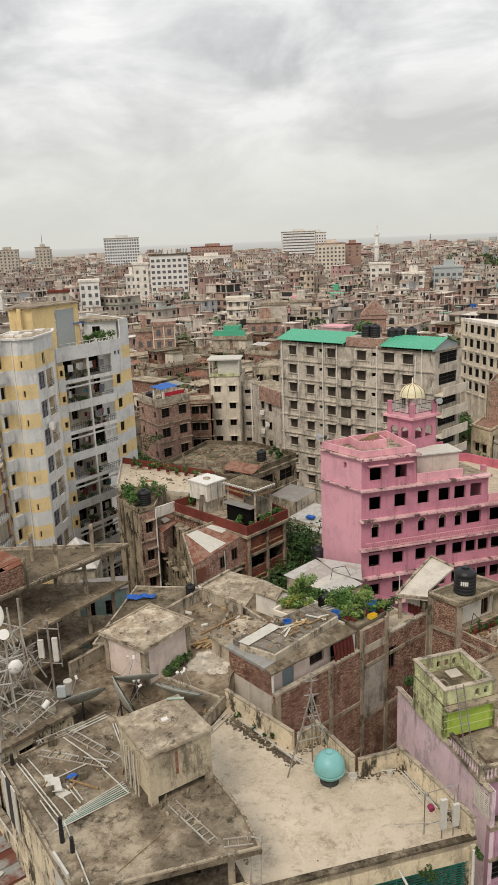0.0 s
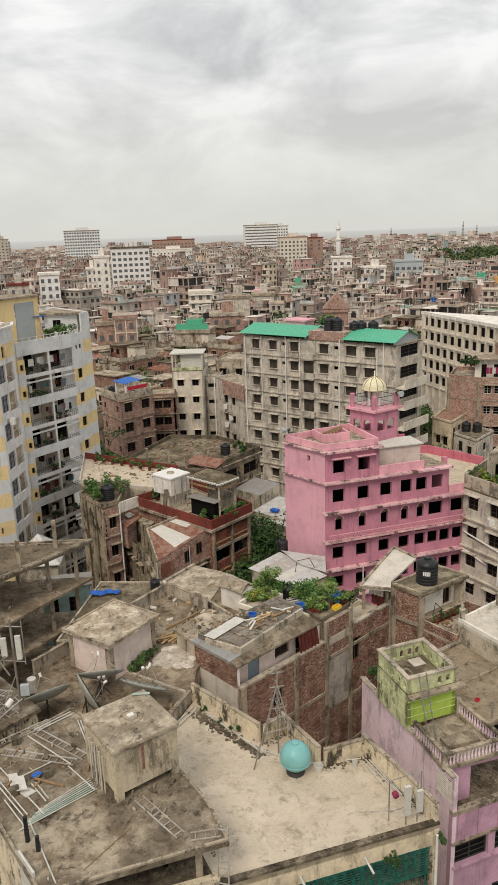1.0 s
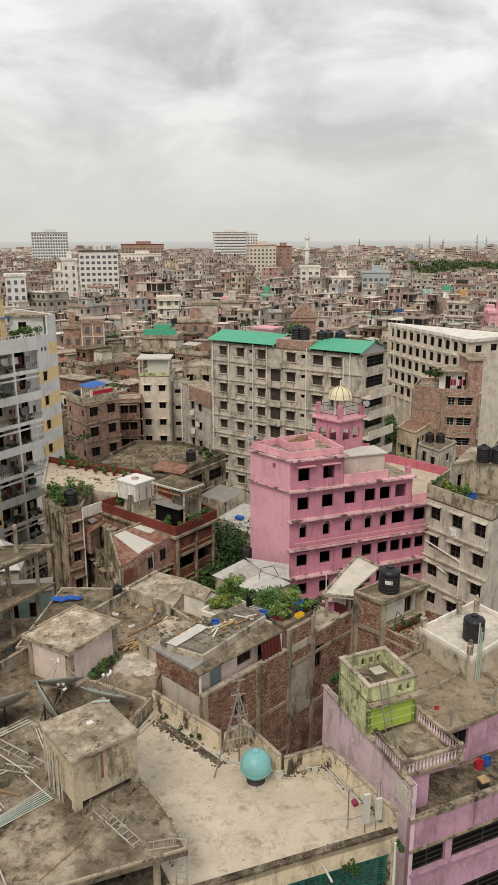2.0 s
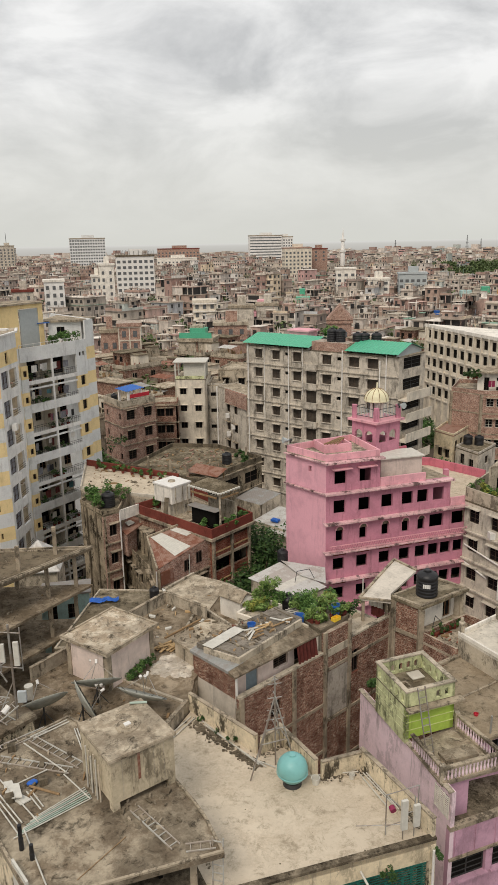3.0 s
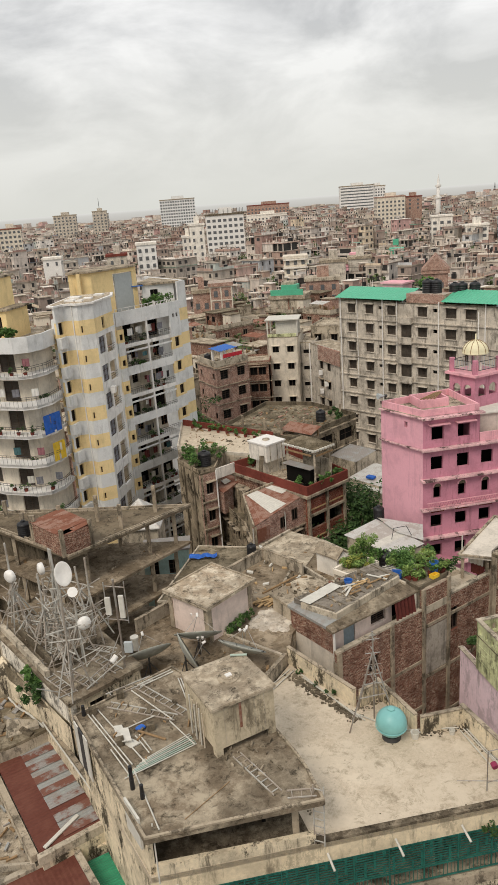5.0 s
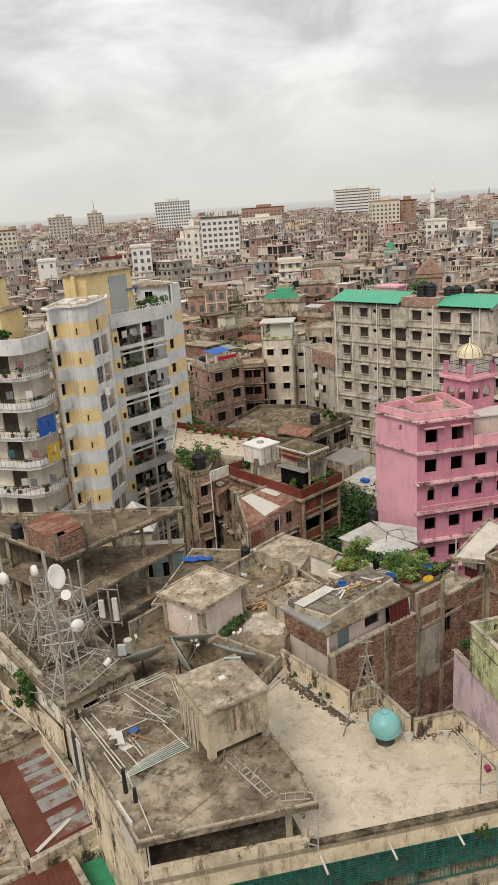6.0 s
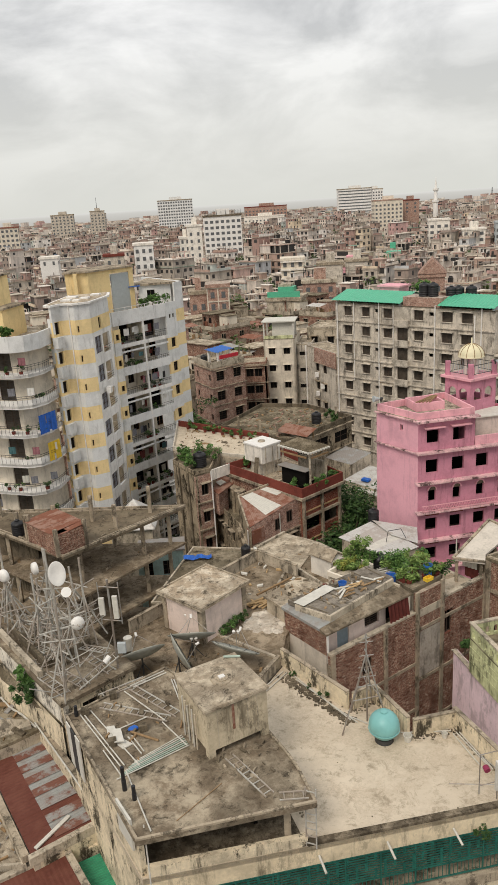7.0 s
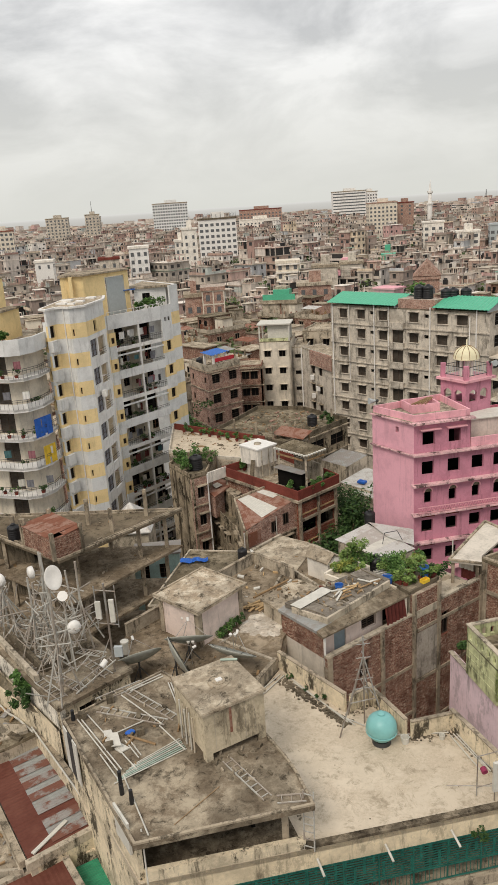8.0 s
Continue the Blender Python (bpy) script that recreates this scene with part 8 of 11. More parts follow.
for x in (0.5, 1.5, 2.2):
    part("pipe", rod(B(), (x, -0.05, 0.1), (x, -0.05, 3.2), 0.04, 6), "raw_wall", wb)
part("hatch", lathe(B(), [(0, 0), (0.4, 0), (0.4, 0.12), (0, 0.12)], 12, (1.3, 1.4, 3.452)), "raw_wall", wb)
tp = site("patio_roof", 0, 72, 16.5, "open roof shelter under a scalloped sheet roof", "shelter")
PG = [(-2.83, 72.48), (0.38, 69.3), (2.49, 71.39), (-0.71, 74.68)]
for x, y in offset(PG, -0.35):
    part("post", bx(B(), x - 0.1, y - 0.1, 16.5, x + 0.1, y + 0.1, 20.2), "raw_wall", tp)
part("roof", corrugated(B(), (*PG[0], 20.3), (*PG[1], 20.3), (*PG[2], 20.42), 0.3, 0.05, 0.03, (*PG[3], 20.42)), "moss_roof", tp)
for a, b in ((PG[0], PG[1]), (PG[1], PG[2])):
    a, b = Vector(a), Vector(b)
    n = int((b - a).length / 0.34)
    for k in range(n):
        p = a.lerp(b, (k + 0.5) / n)
        piece("scallop", cached("scallop", lambda bm: lathe(bm, [(0, -0.16), (0.13, -0.1), (0.15, 0.06), (0, 0.1)], 8), "off_white"), tp, pose(p.x, p.y, 20.32))
    part("beam", bar(B(), (*a.lerp(b, 0.1), 19.7), (*a.lerp(b, 0.9), 19.7), 0.12, 0.16), "wood", tp)
for k in range(4):
    p, q = Vector(PG[0]).lerp(Vector(PG[3]), 0.15 + 0.2 * k), Vector(PG[1]).lerp(Vector(PG[2]), 0.15 + 0.2 * k)
    part("rafter", bar(B(), (*p, 20.08), (*q, 20.08), 0.1, 0.12), "timber_pale", tp)
part("shade", prism(B(), [(-2.9, 71.7), (-0.1, 69.2), (0.6, 70.0), (-2.2, 72.6)], 18.4, 18.46), "tin_grey", tp)
part("counter", prism(B(), [(-2.5, 72.0), (-0.1, 69.8), (0.4, 70.4), (-2.0, 72.6)], 16.502, 18.3), "interior", tp)
part("back_wall", bar(B(), (-0.6, 74.2, 16.5), (2.1, 71.4, 16.5), 0.15, 2.2), "raw_wall", tp)
for x, y, r in ((0.6, 69.2, 0.5), (1.5, 70.0, 0.5), (-1.2, 69.9, 0.5), (2.7, 71.6, 0.6), (-6.3, 76.6, 0.7), (-5.6, 77.2, 0.7)):
    bush("roof_plant", x, y, 16.5, r, 240, 0.16, "leaf", "green potted plant on the roof", 0.5)
# brick flank to the west with a planted roof
lb = block("mossy_brick_house", "old brick house with weeds on its roof", [(-14.5, 76.0), (-11.5, 71.8), (-10.05, 72.95), (-9.6, 79.5), (-13.6, 79.5)], 17.6, "mossy_wall", "moss_roof", 0.35, walls={1: "brick_pale"}, edges={1: dict(holes=[(0.65, 1.5, f + 0.8, f + 2.1) for f in FLR], wins=dict(hood="concrete", pane="interior"))})
for f in FLR:
    part("floor_band", bar(B(), (-11.5, 71.72, f - 0.05), (-10.0, 72.9, f - 0.05), 0.2, 0.16), "concrete", lb)
for k in range(5):
    part("stain_rib", bar(B(), (-14.3 + 0.6 * k, 75.65 - 0.84 * k, 4.0), (-14.2 + 0.6 * k, 75.51 - 0.84 * k, 4.0), 0.14, 13.4), "raw_dark", lb, "blackened pilaster strip") if k % 2 else None
part("downpipe", rod(B(), (-9.95, 72.75, 0), (-9.95, 72.75, 17.6), 0.08, 8), "white_paint", lb)
part("white_wall", bar(B(), (-10.0, 73.1, 16.5), (-8.2, 74.9, 16.5), 0.15, 1.15), "white_wall", lb)
for x, y, r in ((-12.2, 74.0, 0.8), (-12.8, 75.2, 0.8), (-10.2, 75.8, 0.9), (-11.0, 77.5, 0.9), (-13.2, 76.8, 0.8)):
    bush("roof_weeds", x, y, 17.6, r, 330, 0.16, "leaf", "tall green weeds on the roof", 0.6, "weed", False)
water_tank(-11.3, 74.6, 17.6, 0.7, 1.6)
terr2 = block("pot_terrace_house", "house with a long pale planted terrace", [(-8.4, 78.5), (-4.6, 77.2), (-4.0, 84), (-16.5, 92), (-15.5, 82)], 17.2, "raw_wall", "cream_roof", 0.35, para_mat="flat_cream")
part("far_wall", bar(B(), (-16.2, 91.6, 17.2), (-4.3, 84.2, 17.2), 0.2, 0.75), "maroon", terr2, "maroon painted far wall")
for k in range(8):
    f = k / 8
    bush("terrace_pot_plant", -14.8 + 9.5 * f, 90.0 - 6.5 * f, 17.2, 0.45, 120, 0.15, "leaf", "potted plant on the long terrace", 0.4)
# small houses with the red sheet roof in the hollow
ch = site("red_roof_house", -4, 69, 0, "old grimy house with a patched red sheet roof", "house")
CH = [(-6.88, 68.77), (-5.54, 62.9), (-0.84, 67.85), (-3.80, 70.6)]
CZ = (16.2, 15.45, 16.4, 16.7)
facade(ch, CH[0], CH[1], 0, 13.4, "mossy_wall", [(1.0, 1.8, f, f + 1.2) for f in (11.9, 8.9, 5.9)] + [(3.6, 4.4, f, f + 1.2) for f in (11.9, 8.9, 5.9)], wins=dict(hood="concrete", pane="interior"))
facade(ch, CH[1], CH[2], 0, 13.4, "mossy_wall", [(x, x + 0.9, f, f + 1.3) for f in (11.7, 8.7, 5.7) for x in (1.2, 3.4, 5.2)], wins=dict(hood="concrete", pane="interior"))
for i, mt in ((0, "mossy_wall"), (1, "brick_pale")):
    p, q = Vector(CH[i]), Vector(CH[i + 1])
    n_ = Vector((-(q - p).y, (q - p).x)).normalized() * 0.25
    part("upper_wall", prism(B(), [tuple(p), tuple(q), tuple(q + n_), tuple(p + n_)], 13.4, [CZ[i] - 0.1, CZ[i + 1] - 0.1, CZ[i + 1] - 0.1, CZ[i] - 0.1]), mt, ch, "bare brick and plaster top storey wall")
qu = (Vector(CH[2]) - Vector(CH[1])).normalized()
qo = Vector((qu.y, -qu.x))
for x, z in ((3.4, 14.0), (5.0, 14.3)):
    p = Vector(CH[1]) + qu * x
    add_window(ch, (p.x, p.y, z), (*qu, 0), (*qo, 0), 0.75, 1.15, "frame_brown", 0, pane="interior", inset=-0.06)
part("lean_room", bar(B(), (*(Vector(CH[1]) + qu * 0.3 + qo * 0.06), 13.7), (*(Vector(CH[1]) + qu * 1.9 + qo * 0.06), 13.7), 0.1, 1.3), "tin_brown", ch, "rusty sheet nailed over the wall")
a, b, c_, d_ = [Vector((*p, z)) for p, z in zip(CH, CZ)]
for k in range(8):
    p, q = b.lerp(c_, k / 8), b.lerp(c_, (k + 1.03) / 8)
    p2, q2 = a.lerp(d_, k / 8), a.lerp(d_, (k + 1.03) / 8)
    for f0, f1 in ((0, 0.5), (0.49, 1.0)):
        part("sheet", corrugated(B(), p.lerp(p2, f0), q.lerp(q2, f0), q.lerp(q2, f1), 0.2, 0.007, 0.02, p.lerp(p2, f1)), "tin_brown", ch)
for p, q in ((a, d_), (a, b)):
    part("roof_kerb", bar(B(), p, q, 0.16, 0.2), "concrete", ch)
up_ = Vector((0, 0, 0.04))
for s0, s1, t0, t1, f0, f1 in ((0.36, 0.68, 0.08, 0.42, 0.06, 0.97), (0.86, 1.04, 0.66, 0.86, 0.45, 0.95)):
    lo0, lo1, hi0, hi1 = b.lerp(c_, s0), b.lerp(c_, min(1, s1)), a.lerp(d_, t0), a.lerp(d_, t1)
    part("patch_sheet", corrugated(B(), lo0.lerp(hi0, f0) + up_, lo1.lerp(hi1, f0) + up_, lo1.lerp(hi1, f1) + up_, 0.25, 0.007, 0.02, lo0.lerp(hi0, f1) + up_), "off_white", ch, "white patching sheet")
for z in (13.35, 10.6, 7.6, 4.6):
    for p, q in ((CH[0], CH[1]), (CH[1], CH[2])):
        n_ = Vector((q[1] - p[1], p[0] - q[0])).normalized() * 0.09
        part("floor_ledge", bar(B(), (p[0] + n_.x, p[1] + n_.y, z), (q[0] + n_.x, q[1] + n_.y, z), 0.16, 0.13), "concrete", ch)
part("downpipe", rod(B(), (-5.62, 62.75, 3), (-5.62, 62.75, 15.3), 0.06, 6), "pipe", ch)
part("downpipe", rod(B(), (-2.7, 65.75, 3), (-2.7, 65.75, 15.6), 0.05, 6), "pipe", ch)
C2 = [(-10.2, 75.8), (-6.95, 69.0), (-6.2, 72.6), (-8.5, 75.6)]
ch2 = block("roofless_house", "crumbling house with a half open roof", C2, 12.6, "mossy_wall", "moss_roof", 0.55, para_mat="mossy_wall", edges={0: dict(holes=[(x, x + 0.8, f, f + 1.2) for f in (10.3, 7.3, 4.3) for x in (1.6, 3.4, 5.0)], wins=dict(hood="concrete", pane="interior"))})
facade(ch2, (-9.3, 76.0), (-7.0, 72.2), 12.6, 15.1, "mossy_wall", [(0.5, 1.4, 12.7, 14.6, "bare"), (2.0, 3.2, 13.0, 14.7, "bare")], thick=0.18, name="loggia_wall", label="grimy wall of the open upper room")
# near-black backing paints shade behind the loggia openings
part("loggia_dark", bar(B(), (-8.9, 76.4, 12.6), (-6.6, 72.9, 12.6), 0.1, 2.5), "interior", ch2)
part("room_wall", prism(B(), [(-10.0, 73.5), (-9.3, 72.7), (-8.5, 74.2), (-9.4, 75.4)], 12.602, 15.1), "brick_pale", ch2, "bare brick stair room")
part("roof_sheet", prism(B(), [(-10.3, 74.2), (-9.3, 72.3), (-7.5, 75.6), (-9.6, 77.4)], 15.1, [15.3, 15.2, 15.45, 15.55]), "tin_brown", ch2, "rust-red roof sheet")
part("white_scrap", prism(B(), [(-9.8, 75.0), (-9.3, 74.0), (-8.7, 74.9), (-9.3, 75.7)], 15.5, 15.58), "off_white", ch2, "white scrap sheet")
part("slab_stub", prism(B(), [(-8.4, 74.4), (-7.1, 71.9), (-6.5, 73.2), (-7.6, 75.4)], 15.1, 15.25), "concrete", ch2, "broken concrete roof slab")
part("pier", bx(B(), -8.0, 73.2, 12.6, -7.7, 73.5, 15.1), "mossy_wall", ch2)
# mossy flat building
MO_ = [(-10.9, 92.8), (-2.0, 85.3), (6.25, 94.8), (0.5, 101.5), (-6, 103)]
block("mossy_flat_house", "low grimy house with a wide mossy flat roof", MO_, 16.3, "raw_wall", "moss_roof", 0.5, edges={0: dict(holes=rows_of(MO_, 0, (12.6, 9.6), 4, 1.1, 1.2), wins=dict(hood="concrete")), 1: dict(holes=rows_of(MO_, 1, (12.8, 9.8), 3, 2.8, 1.5), wins=dict(frame_mat="frame_brown", pane="interior", bars=1))}, walls={0: "raw_dark", 1: "mossy_wall"}, para_mat="raw_dark", ledge=2)
water_tank(1.6, 93.4, 16.3, 0.65, 1.5)
for x, y in ((-8.5, 92.0), (-5.6, 90.0), (-3.4, 88.2), (-0.6, 89.6), (4.2, 95.0)):
    t = thing("roof_stub", x, y, 16.3, 0, "bare concrete column stub on the roof", "post", "stub posts")
    part("post", bx(B(), -0.13, -0.13, 0, 0.13, 0.13, 1.7), "concrete", t)
t = thing("scrap_lean_to", -3.6, 88.8, 16.3, -40, "collapsed rusty sheet lean-to", "lean-to")
part("roof", corrugated(B(), (0, 0, 0.5), (5.0, 0, 0.6), (5.0, 2.0, 1.2), 0.2, 0.04), "tin_brown", t)
part("post", bx(B(), 0.3, 1.7, 0, 0.45, 1.85, 0.95), "wood", t)
part("post", bx(B(), 4.5, 1.7, 0, 4.65, 1.85, 1.0), "wood", t)
for x, y, r in ((4.0, 93.0, 0.6), (3.0, 95.5, 0.7), (-14.3, 100, 1.6)):
    bush("roof_weed", x, y, 16.3, r, 260, 0.2, "leaf_dark", "dark weeds on the mossy roof", 0.3, "weed", False)
tree(-14.5, 98.0, 8, 9.0, 2.4, 1400, 0.3, "leaf", "feathery green tree beside the tower")

# ---------------------------------------------------------------- brick, beige and grey blocks behind
BH = [(-18.1, 122.0), (-14.35, 116.0), (-9.5, 120.7), (-13.6, 128.5)]
FL2 = [16.2, 12.9, 9.6, 6.3]
block("brick_flat_block", "brick flats with a cluttered roof terrace", BH, 19.4, "brick_pale", "grey_roof", 0.9, edges={1: dict(holes=rows_of(BH, 1, FL2, 2, 1.6, 1.5), wins=dict(hood="concrete", bars=3)), 0: dict(holes=rows_of(BH, 0, FL2, 2, 0.8, 1.0), wins=dict())}, ledge=4, para_mat="raw_wall")
t = thing("roof_canopy", -13.6, 118.5, 19.4, 44, "white posted roof canopy with a blue sheet", "canopy")
for x, y in ((0, 0), (2.6, 0), (0, 2.4), (2.6, 2.4)):
    part("post", bx(B(), x, y, 0, x + 0.3, y + 0.3, 2.0), "white_paint", t)
part("sheet", corrugated(B(), (-0.4, -0.2, 2.1), (3.2, -0.2, 2.3), (3.2, 2.9, 2.5), 0.6, 0.08), "blue_plastic", t)
part("low_wall", bx(B(), 0.3, -0.2, 0.9, 4.2, -0.05, 1.5), "red_plastic", t, "red plastic screen")
water_tank(-16.2, 121.0, 19.4, 0.55, 1.3)
B2 = rect(-10.6, 127.5, 0, 4.4, 6)
block("dark_brick_block", "narrow dark brick flats with loose roof sheets", B2, 17.4, "brick", "grey_roof", 0.3, edges={0: dict(holes=rows_of(B2, 0, (14.2, 11.2, 8.2), 2, 1.3, 1.4), wins=dict(hood="concrete"))}, ledge=3)
BE = rect(-6.7, 131.5, -6, 5.6, 9)
block("beige_block", "slim beige rendered block with a roof room", BE, 21.0, "beige_wall", "grey_roof", 0.0, edges={0: dict(holes=rows_of(BE, 0, (17.3, 14.2, 11.1, 8.0), 2, 1.15, 1.1, 0.9, 0.9), wins=dict(hood="beige_wall"))})
rt = thing("roof_top_room", -6.7, 131.5, 21.0, -6, "open roof room with plants under a pale slab", "roof room")
for x, y in ((0.05, 0.05), (5.3, 0.05), (0.05, 4), (5.3, 4)):
    part("post", bx(B(), x, y, 0, x + 0.25, y + 0.25, 2.9), "off_white", rt)
part("slab", bx(B(), -0.2, -0.2, 2.9, 5.8, 5, 3.1), "off_white", rt)
part("wall", bx(B(), 1.6, 0.6, 0, 5.3, 4.0, 2.88), "off_white", rt)
part("planter", bx(B(), 0.2, -0.1, 0, 5.3, 0.4, 0.5), "lime_worn", rt)
GB = [(1.0, 128.9), (5.5, 119.6), (9, 121), (4.5, 131)]
gb2 = block("grey_flats", "grey flats with window air conditioners and a brick top", GB, 20.0, "grey_wall", "grey_roof", 0.2, edges={0: dict(holes=rows_of(GB, 0, (15.2, 12.0, 8.8, 5.6), 2, 1.3, 1.4, 0.9, 3.2), wins=dict(hood="concrete"))})
part("brick_storey", bar(B(), (2.2, 126.0, 17.6), (5.5, 119.3, 17.6), 0.2, 2.5), "brick_pale", gb2, "bare brick top storey wall")
for k, s in enumerate((0.42, 0.62, 0.45)):
    p = Vector(GB[0]).lerp(Vector(GB[1]), s)
    part("ac_unit", bx(B(), p.x - 0.75, p.y - 0.4, 15.2 - 1.6 * k, p.x - 0.1, p.y + 0.4, 15.9 - 1.6 * k), "white_paint", gb2, "white air conditioner box")
part("downpipe", rod(B(), (0.8, 128.9, 4), (0.8, 128.9, 20), 0.12, 8), "white_paint", gb2)
G3 = rect(-0.9, 133, -8, 2.9, 8)
block("slim_grey_block", "slim grey block with horizontal slot windows", G3, 19.5, "grey_wall", "grey_roof", 0.3, edges={0: dict(holes=rows_of(G3, 0, (16.5, 13.5, 10.5, 7.5), 1, 1.8, 0.7), wins=dict())})
G4 = rect(1.2, 137, -20, 9, 8)
block("stained_block", "stained grey block with a long roof slab", G4, 21.6, "raw_wall", "grey_roof", 0.3, edges={0: dict(holes=rows_of(G4, 0, (18.0, 15.0, 12.0), 3, 1.2, 1.2), wins=dict(hood="concrete"))})

# ---------------------------------------------------------------- long grey block with green sheet roofs
GR = [(5.5, 116.1), (25.35, 98.6), (30.3, 103.3), (10.5, 121.0)]
GRL = edge_len(GR, 0)
gfl = [26.1, 23.2, 20.3, 17.4, 14.5, 11.6, 8.7, 5.8]
grn = site("green_roof_flats", 18, 109, 0, "long grey apartment block with green sheet roofs", "building")
cols = [(1.75, 1.4), (5.05, 1.4), (8.95, 1.45), (14.15, 1.5), (18.6, 1.65), (21.6, 1.65)]
hs = [(x, x + w, f + 0.9, f + 2.25) for f in gfl for x, w in cols]
hs_small = [(x, x + 0.7, f + 1.6, f + 2.1, "bare") for f in gfl for x in (7.4, 16.6)]
hs_bay = [(11.3, 13.1, f + 0.6, f + 2.5) for f in gfl[1:]]
facade(grn, GR[0], GR[1], 0, 28.9, "grey_wall", hs + hs_small + hs_bay, wins=dict(hood="grey_wall", sill="grey_wall", bars=3, pane="dusty_glass"))
rs = rows_of(GR, 1, gfl, 1, 4.6, 1.6, 0.95)
facade(grn, GR[1], GR[2], 0, 28.9, "grey_wall", rs, wins=dict(frame_mat="dark_steel", bars=2))
facade(grn, GR[2], GR[3], 0, 28.9, "grey_wall")
facade(grn, GR[3], GR[0], 0, 28.9, "grey_wall")
part("roof", prism(B(), GR, 28.7, 28.92), "grey_roof", grn)
gu = (Vector(GR[1]) - Vector(GR[0])) / GRL
go = Vector((gu.y, -gu.x))


def gp(s, out=0.0):
    return tuple(Vector(GR[0]) + gu * s + go * out)


for f in gfl:
    part("floor_ledge", bar(B(), (*gp(0, 0.08), f - 0.05), (*gp(GRL, 0.08), f - 0.05), 0.25, 0.16), "grey_wall", grn)
    part("bay_apron", bar(B(), (*gp(11.0, 0.25), f - 0.15), (*gp(13.4, 0.25), f - 0.15), 0.5, 0.85), "grey_wall", grn)
su = (Vector(GR[2]) - Vector(GR[1])).normalized()
so = Vector((su.y, -su.x))
for i, f in enumerate(gfl[1:]):
    p = Vector(GR[1]) + so * 0.7
    part("side_balcony", bar(B(), (*p, f - 0.3), (*(p + su * 6.6), f - 0.3), 1.5, 0.2), "beige_wall", grn)
    part("balcony_front", bar(B(), (*(p + so * 0.7), f - 0.1), (*(p + so * 0.7 + su * 6.6), f - 0.1), 0.12, 1.05), "beige_wall", grn, "pale cement balcony front")
for s in (0.45, 8.2, 17.6, 24.6):
    part("downpipe", rod(B(), (*gp(s, 0.15), 8), (*gp(s, 0.15), 29.2), 0.09, 8), "white_paint", grn, "white downpipe")
for s, z in ((3.6, 17), (10.7, 22)):
    part("downpipe", rod(B(), (*gp(s, 0.12), z), (*gp(s, 0.12), 29.0), 0.06, 8), "white_paint", grn)
for s0, s1 in ((-0.25, 12.2), (18.2, 26.6)):
    n = 8
    for k in range(n):
        a0, a1 = s0 + (s1 - s0) * k / n, s0 + (s1 - s0) * (k + 1.01) / n
        e0, e1 = Vector((*gp(a0, 0.7), 29.3)), Vector((*gp(a1, 0.7), 29.3))
        r0, r1 = Vector((*gp(a0, -3.4), 30.5)), Vector((*gp(a1, -3.4), 30.5))
        b0, b1 = Vector((*gp(a0, -7.4), 29.3)), Vector((*gp(a1, -7.4), 29.3))
        part("roof_sheet", corrugated(B(), e0, e1, r1, 0.5, 0.03, 0.03, r0), "green_sheet", grn)
        part("roof_sheet", corrugated(B(), r0, r1, b1, 0.5, 0.03, 0.03, b0), "green_sheet", grn)
    bm = B()
    g0 = [Vector((*gp(s1 - 0.3, 0.3), 28.92)), Vector((*gp(s1 - 0.3, -7.0), 28.92)), Vector((*gp(s1 - 0.3, -7.0), 29.35)), Vector((*gp(s1 - 0.3, -3.4), 30.4)), Vector((*gp(s1 - 0.3, 0.3), 29.35))]
    v0 = [bm.verts.new(v) for v in g0]
    v1 = [bm.verts.new(v - Vector((*gu, 0)) * 0.15) for v in g0]
    bm.faces.new(v0)
    bm.faces.new(v1[::-1])
    for i in range(5):
        bm.faces.new((v0[i], v0[(i + 1) % 5], v1[(i + 1) % 5], v1[i]))
    part("gable", bm, "shutter_grey", grn)
part("brick_room", prism(B(), [gp(12.3, 0.05), gp(18.3, 0.05), gp(18.3, -2.5), gp(12.3, -2.5)], 28.922, 30.2), "brick_pale", grn)
for s, o_ in ((15.0, -1.2), (16.3, -1.4), (18.2, -3.0), (19.0, -3.6), (20.5, -4.4)):
    q = gp(s, o_)
    water_tank(q[0], q[1], 30.2 if s < 17 else 29.6, 0.75, 1.9)
pr = thing("pink_roof_room", 12.5, 118.0, 28.92, -41, "small pink tiled roof pavilion", "roof room")
part("wall", bx(B(), 0, 0, 0, 3.6, 2.5, 1.7), "pink_light", pr)
part("roof", prism(B(), [(-0.3, -0.3), (3.9, -0.3), (3.9, 2.8), (-0.3, 2.8)], 1.7, 1.95), "pink_light", pr)
bush("roof_tree", 18.5, 113.5, 28.9, 1.5, 700, 0.3, "leaf", "green shrubs on the flat roof", 0.5, "plant")

# ---------------------------------------------------------------- pink building with the domed tower
pk = site("pink_mosque_block", 14, 64, 0, "bright pink rendered block with dark open windows", "building")
PA, PB = Vector((6.6, 65.75)), Vector((9.74, 61.8))
PU = Vector((math.cos(radians(15)), math.sin(radians(15))))
PO = Vector((PU.y, -PU.x))


def pf(s, out=0.0):
    return tuple(PB + PU * s + PO * out)


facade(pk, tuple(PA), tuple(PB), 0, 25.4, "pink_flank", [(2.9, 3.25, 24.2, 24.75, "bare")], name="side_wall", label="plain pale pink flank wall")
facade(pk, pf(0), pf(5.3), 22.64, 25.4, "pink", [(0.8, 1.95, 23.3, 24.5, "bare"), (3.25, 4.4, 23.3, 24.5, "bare")])
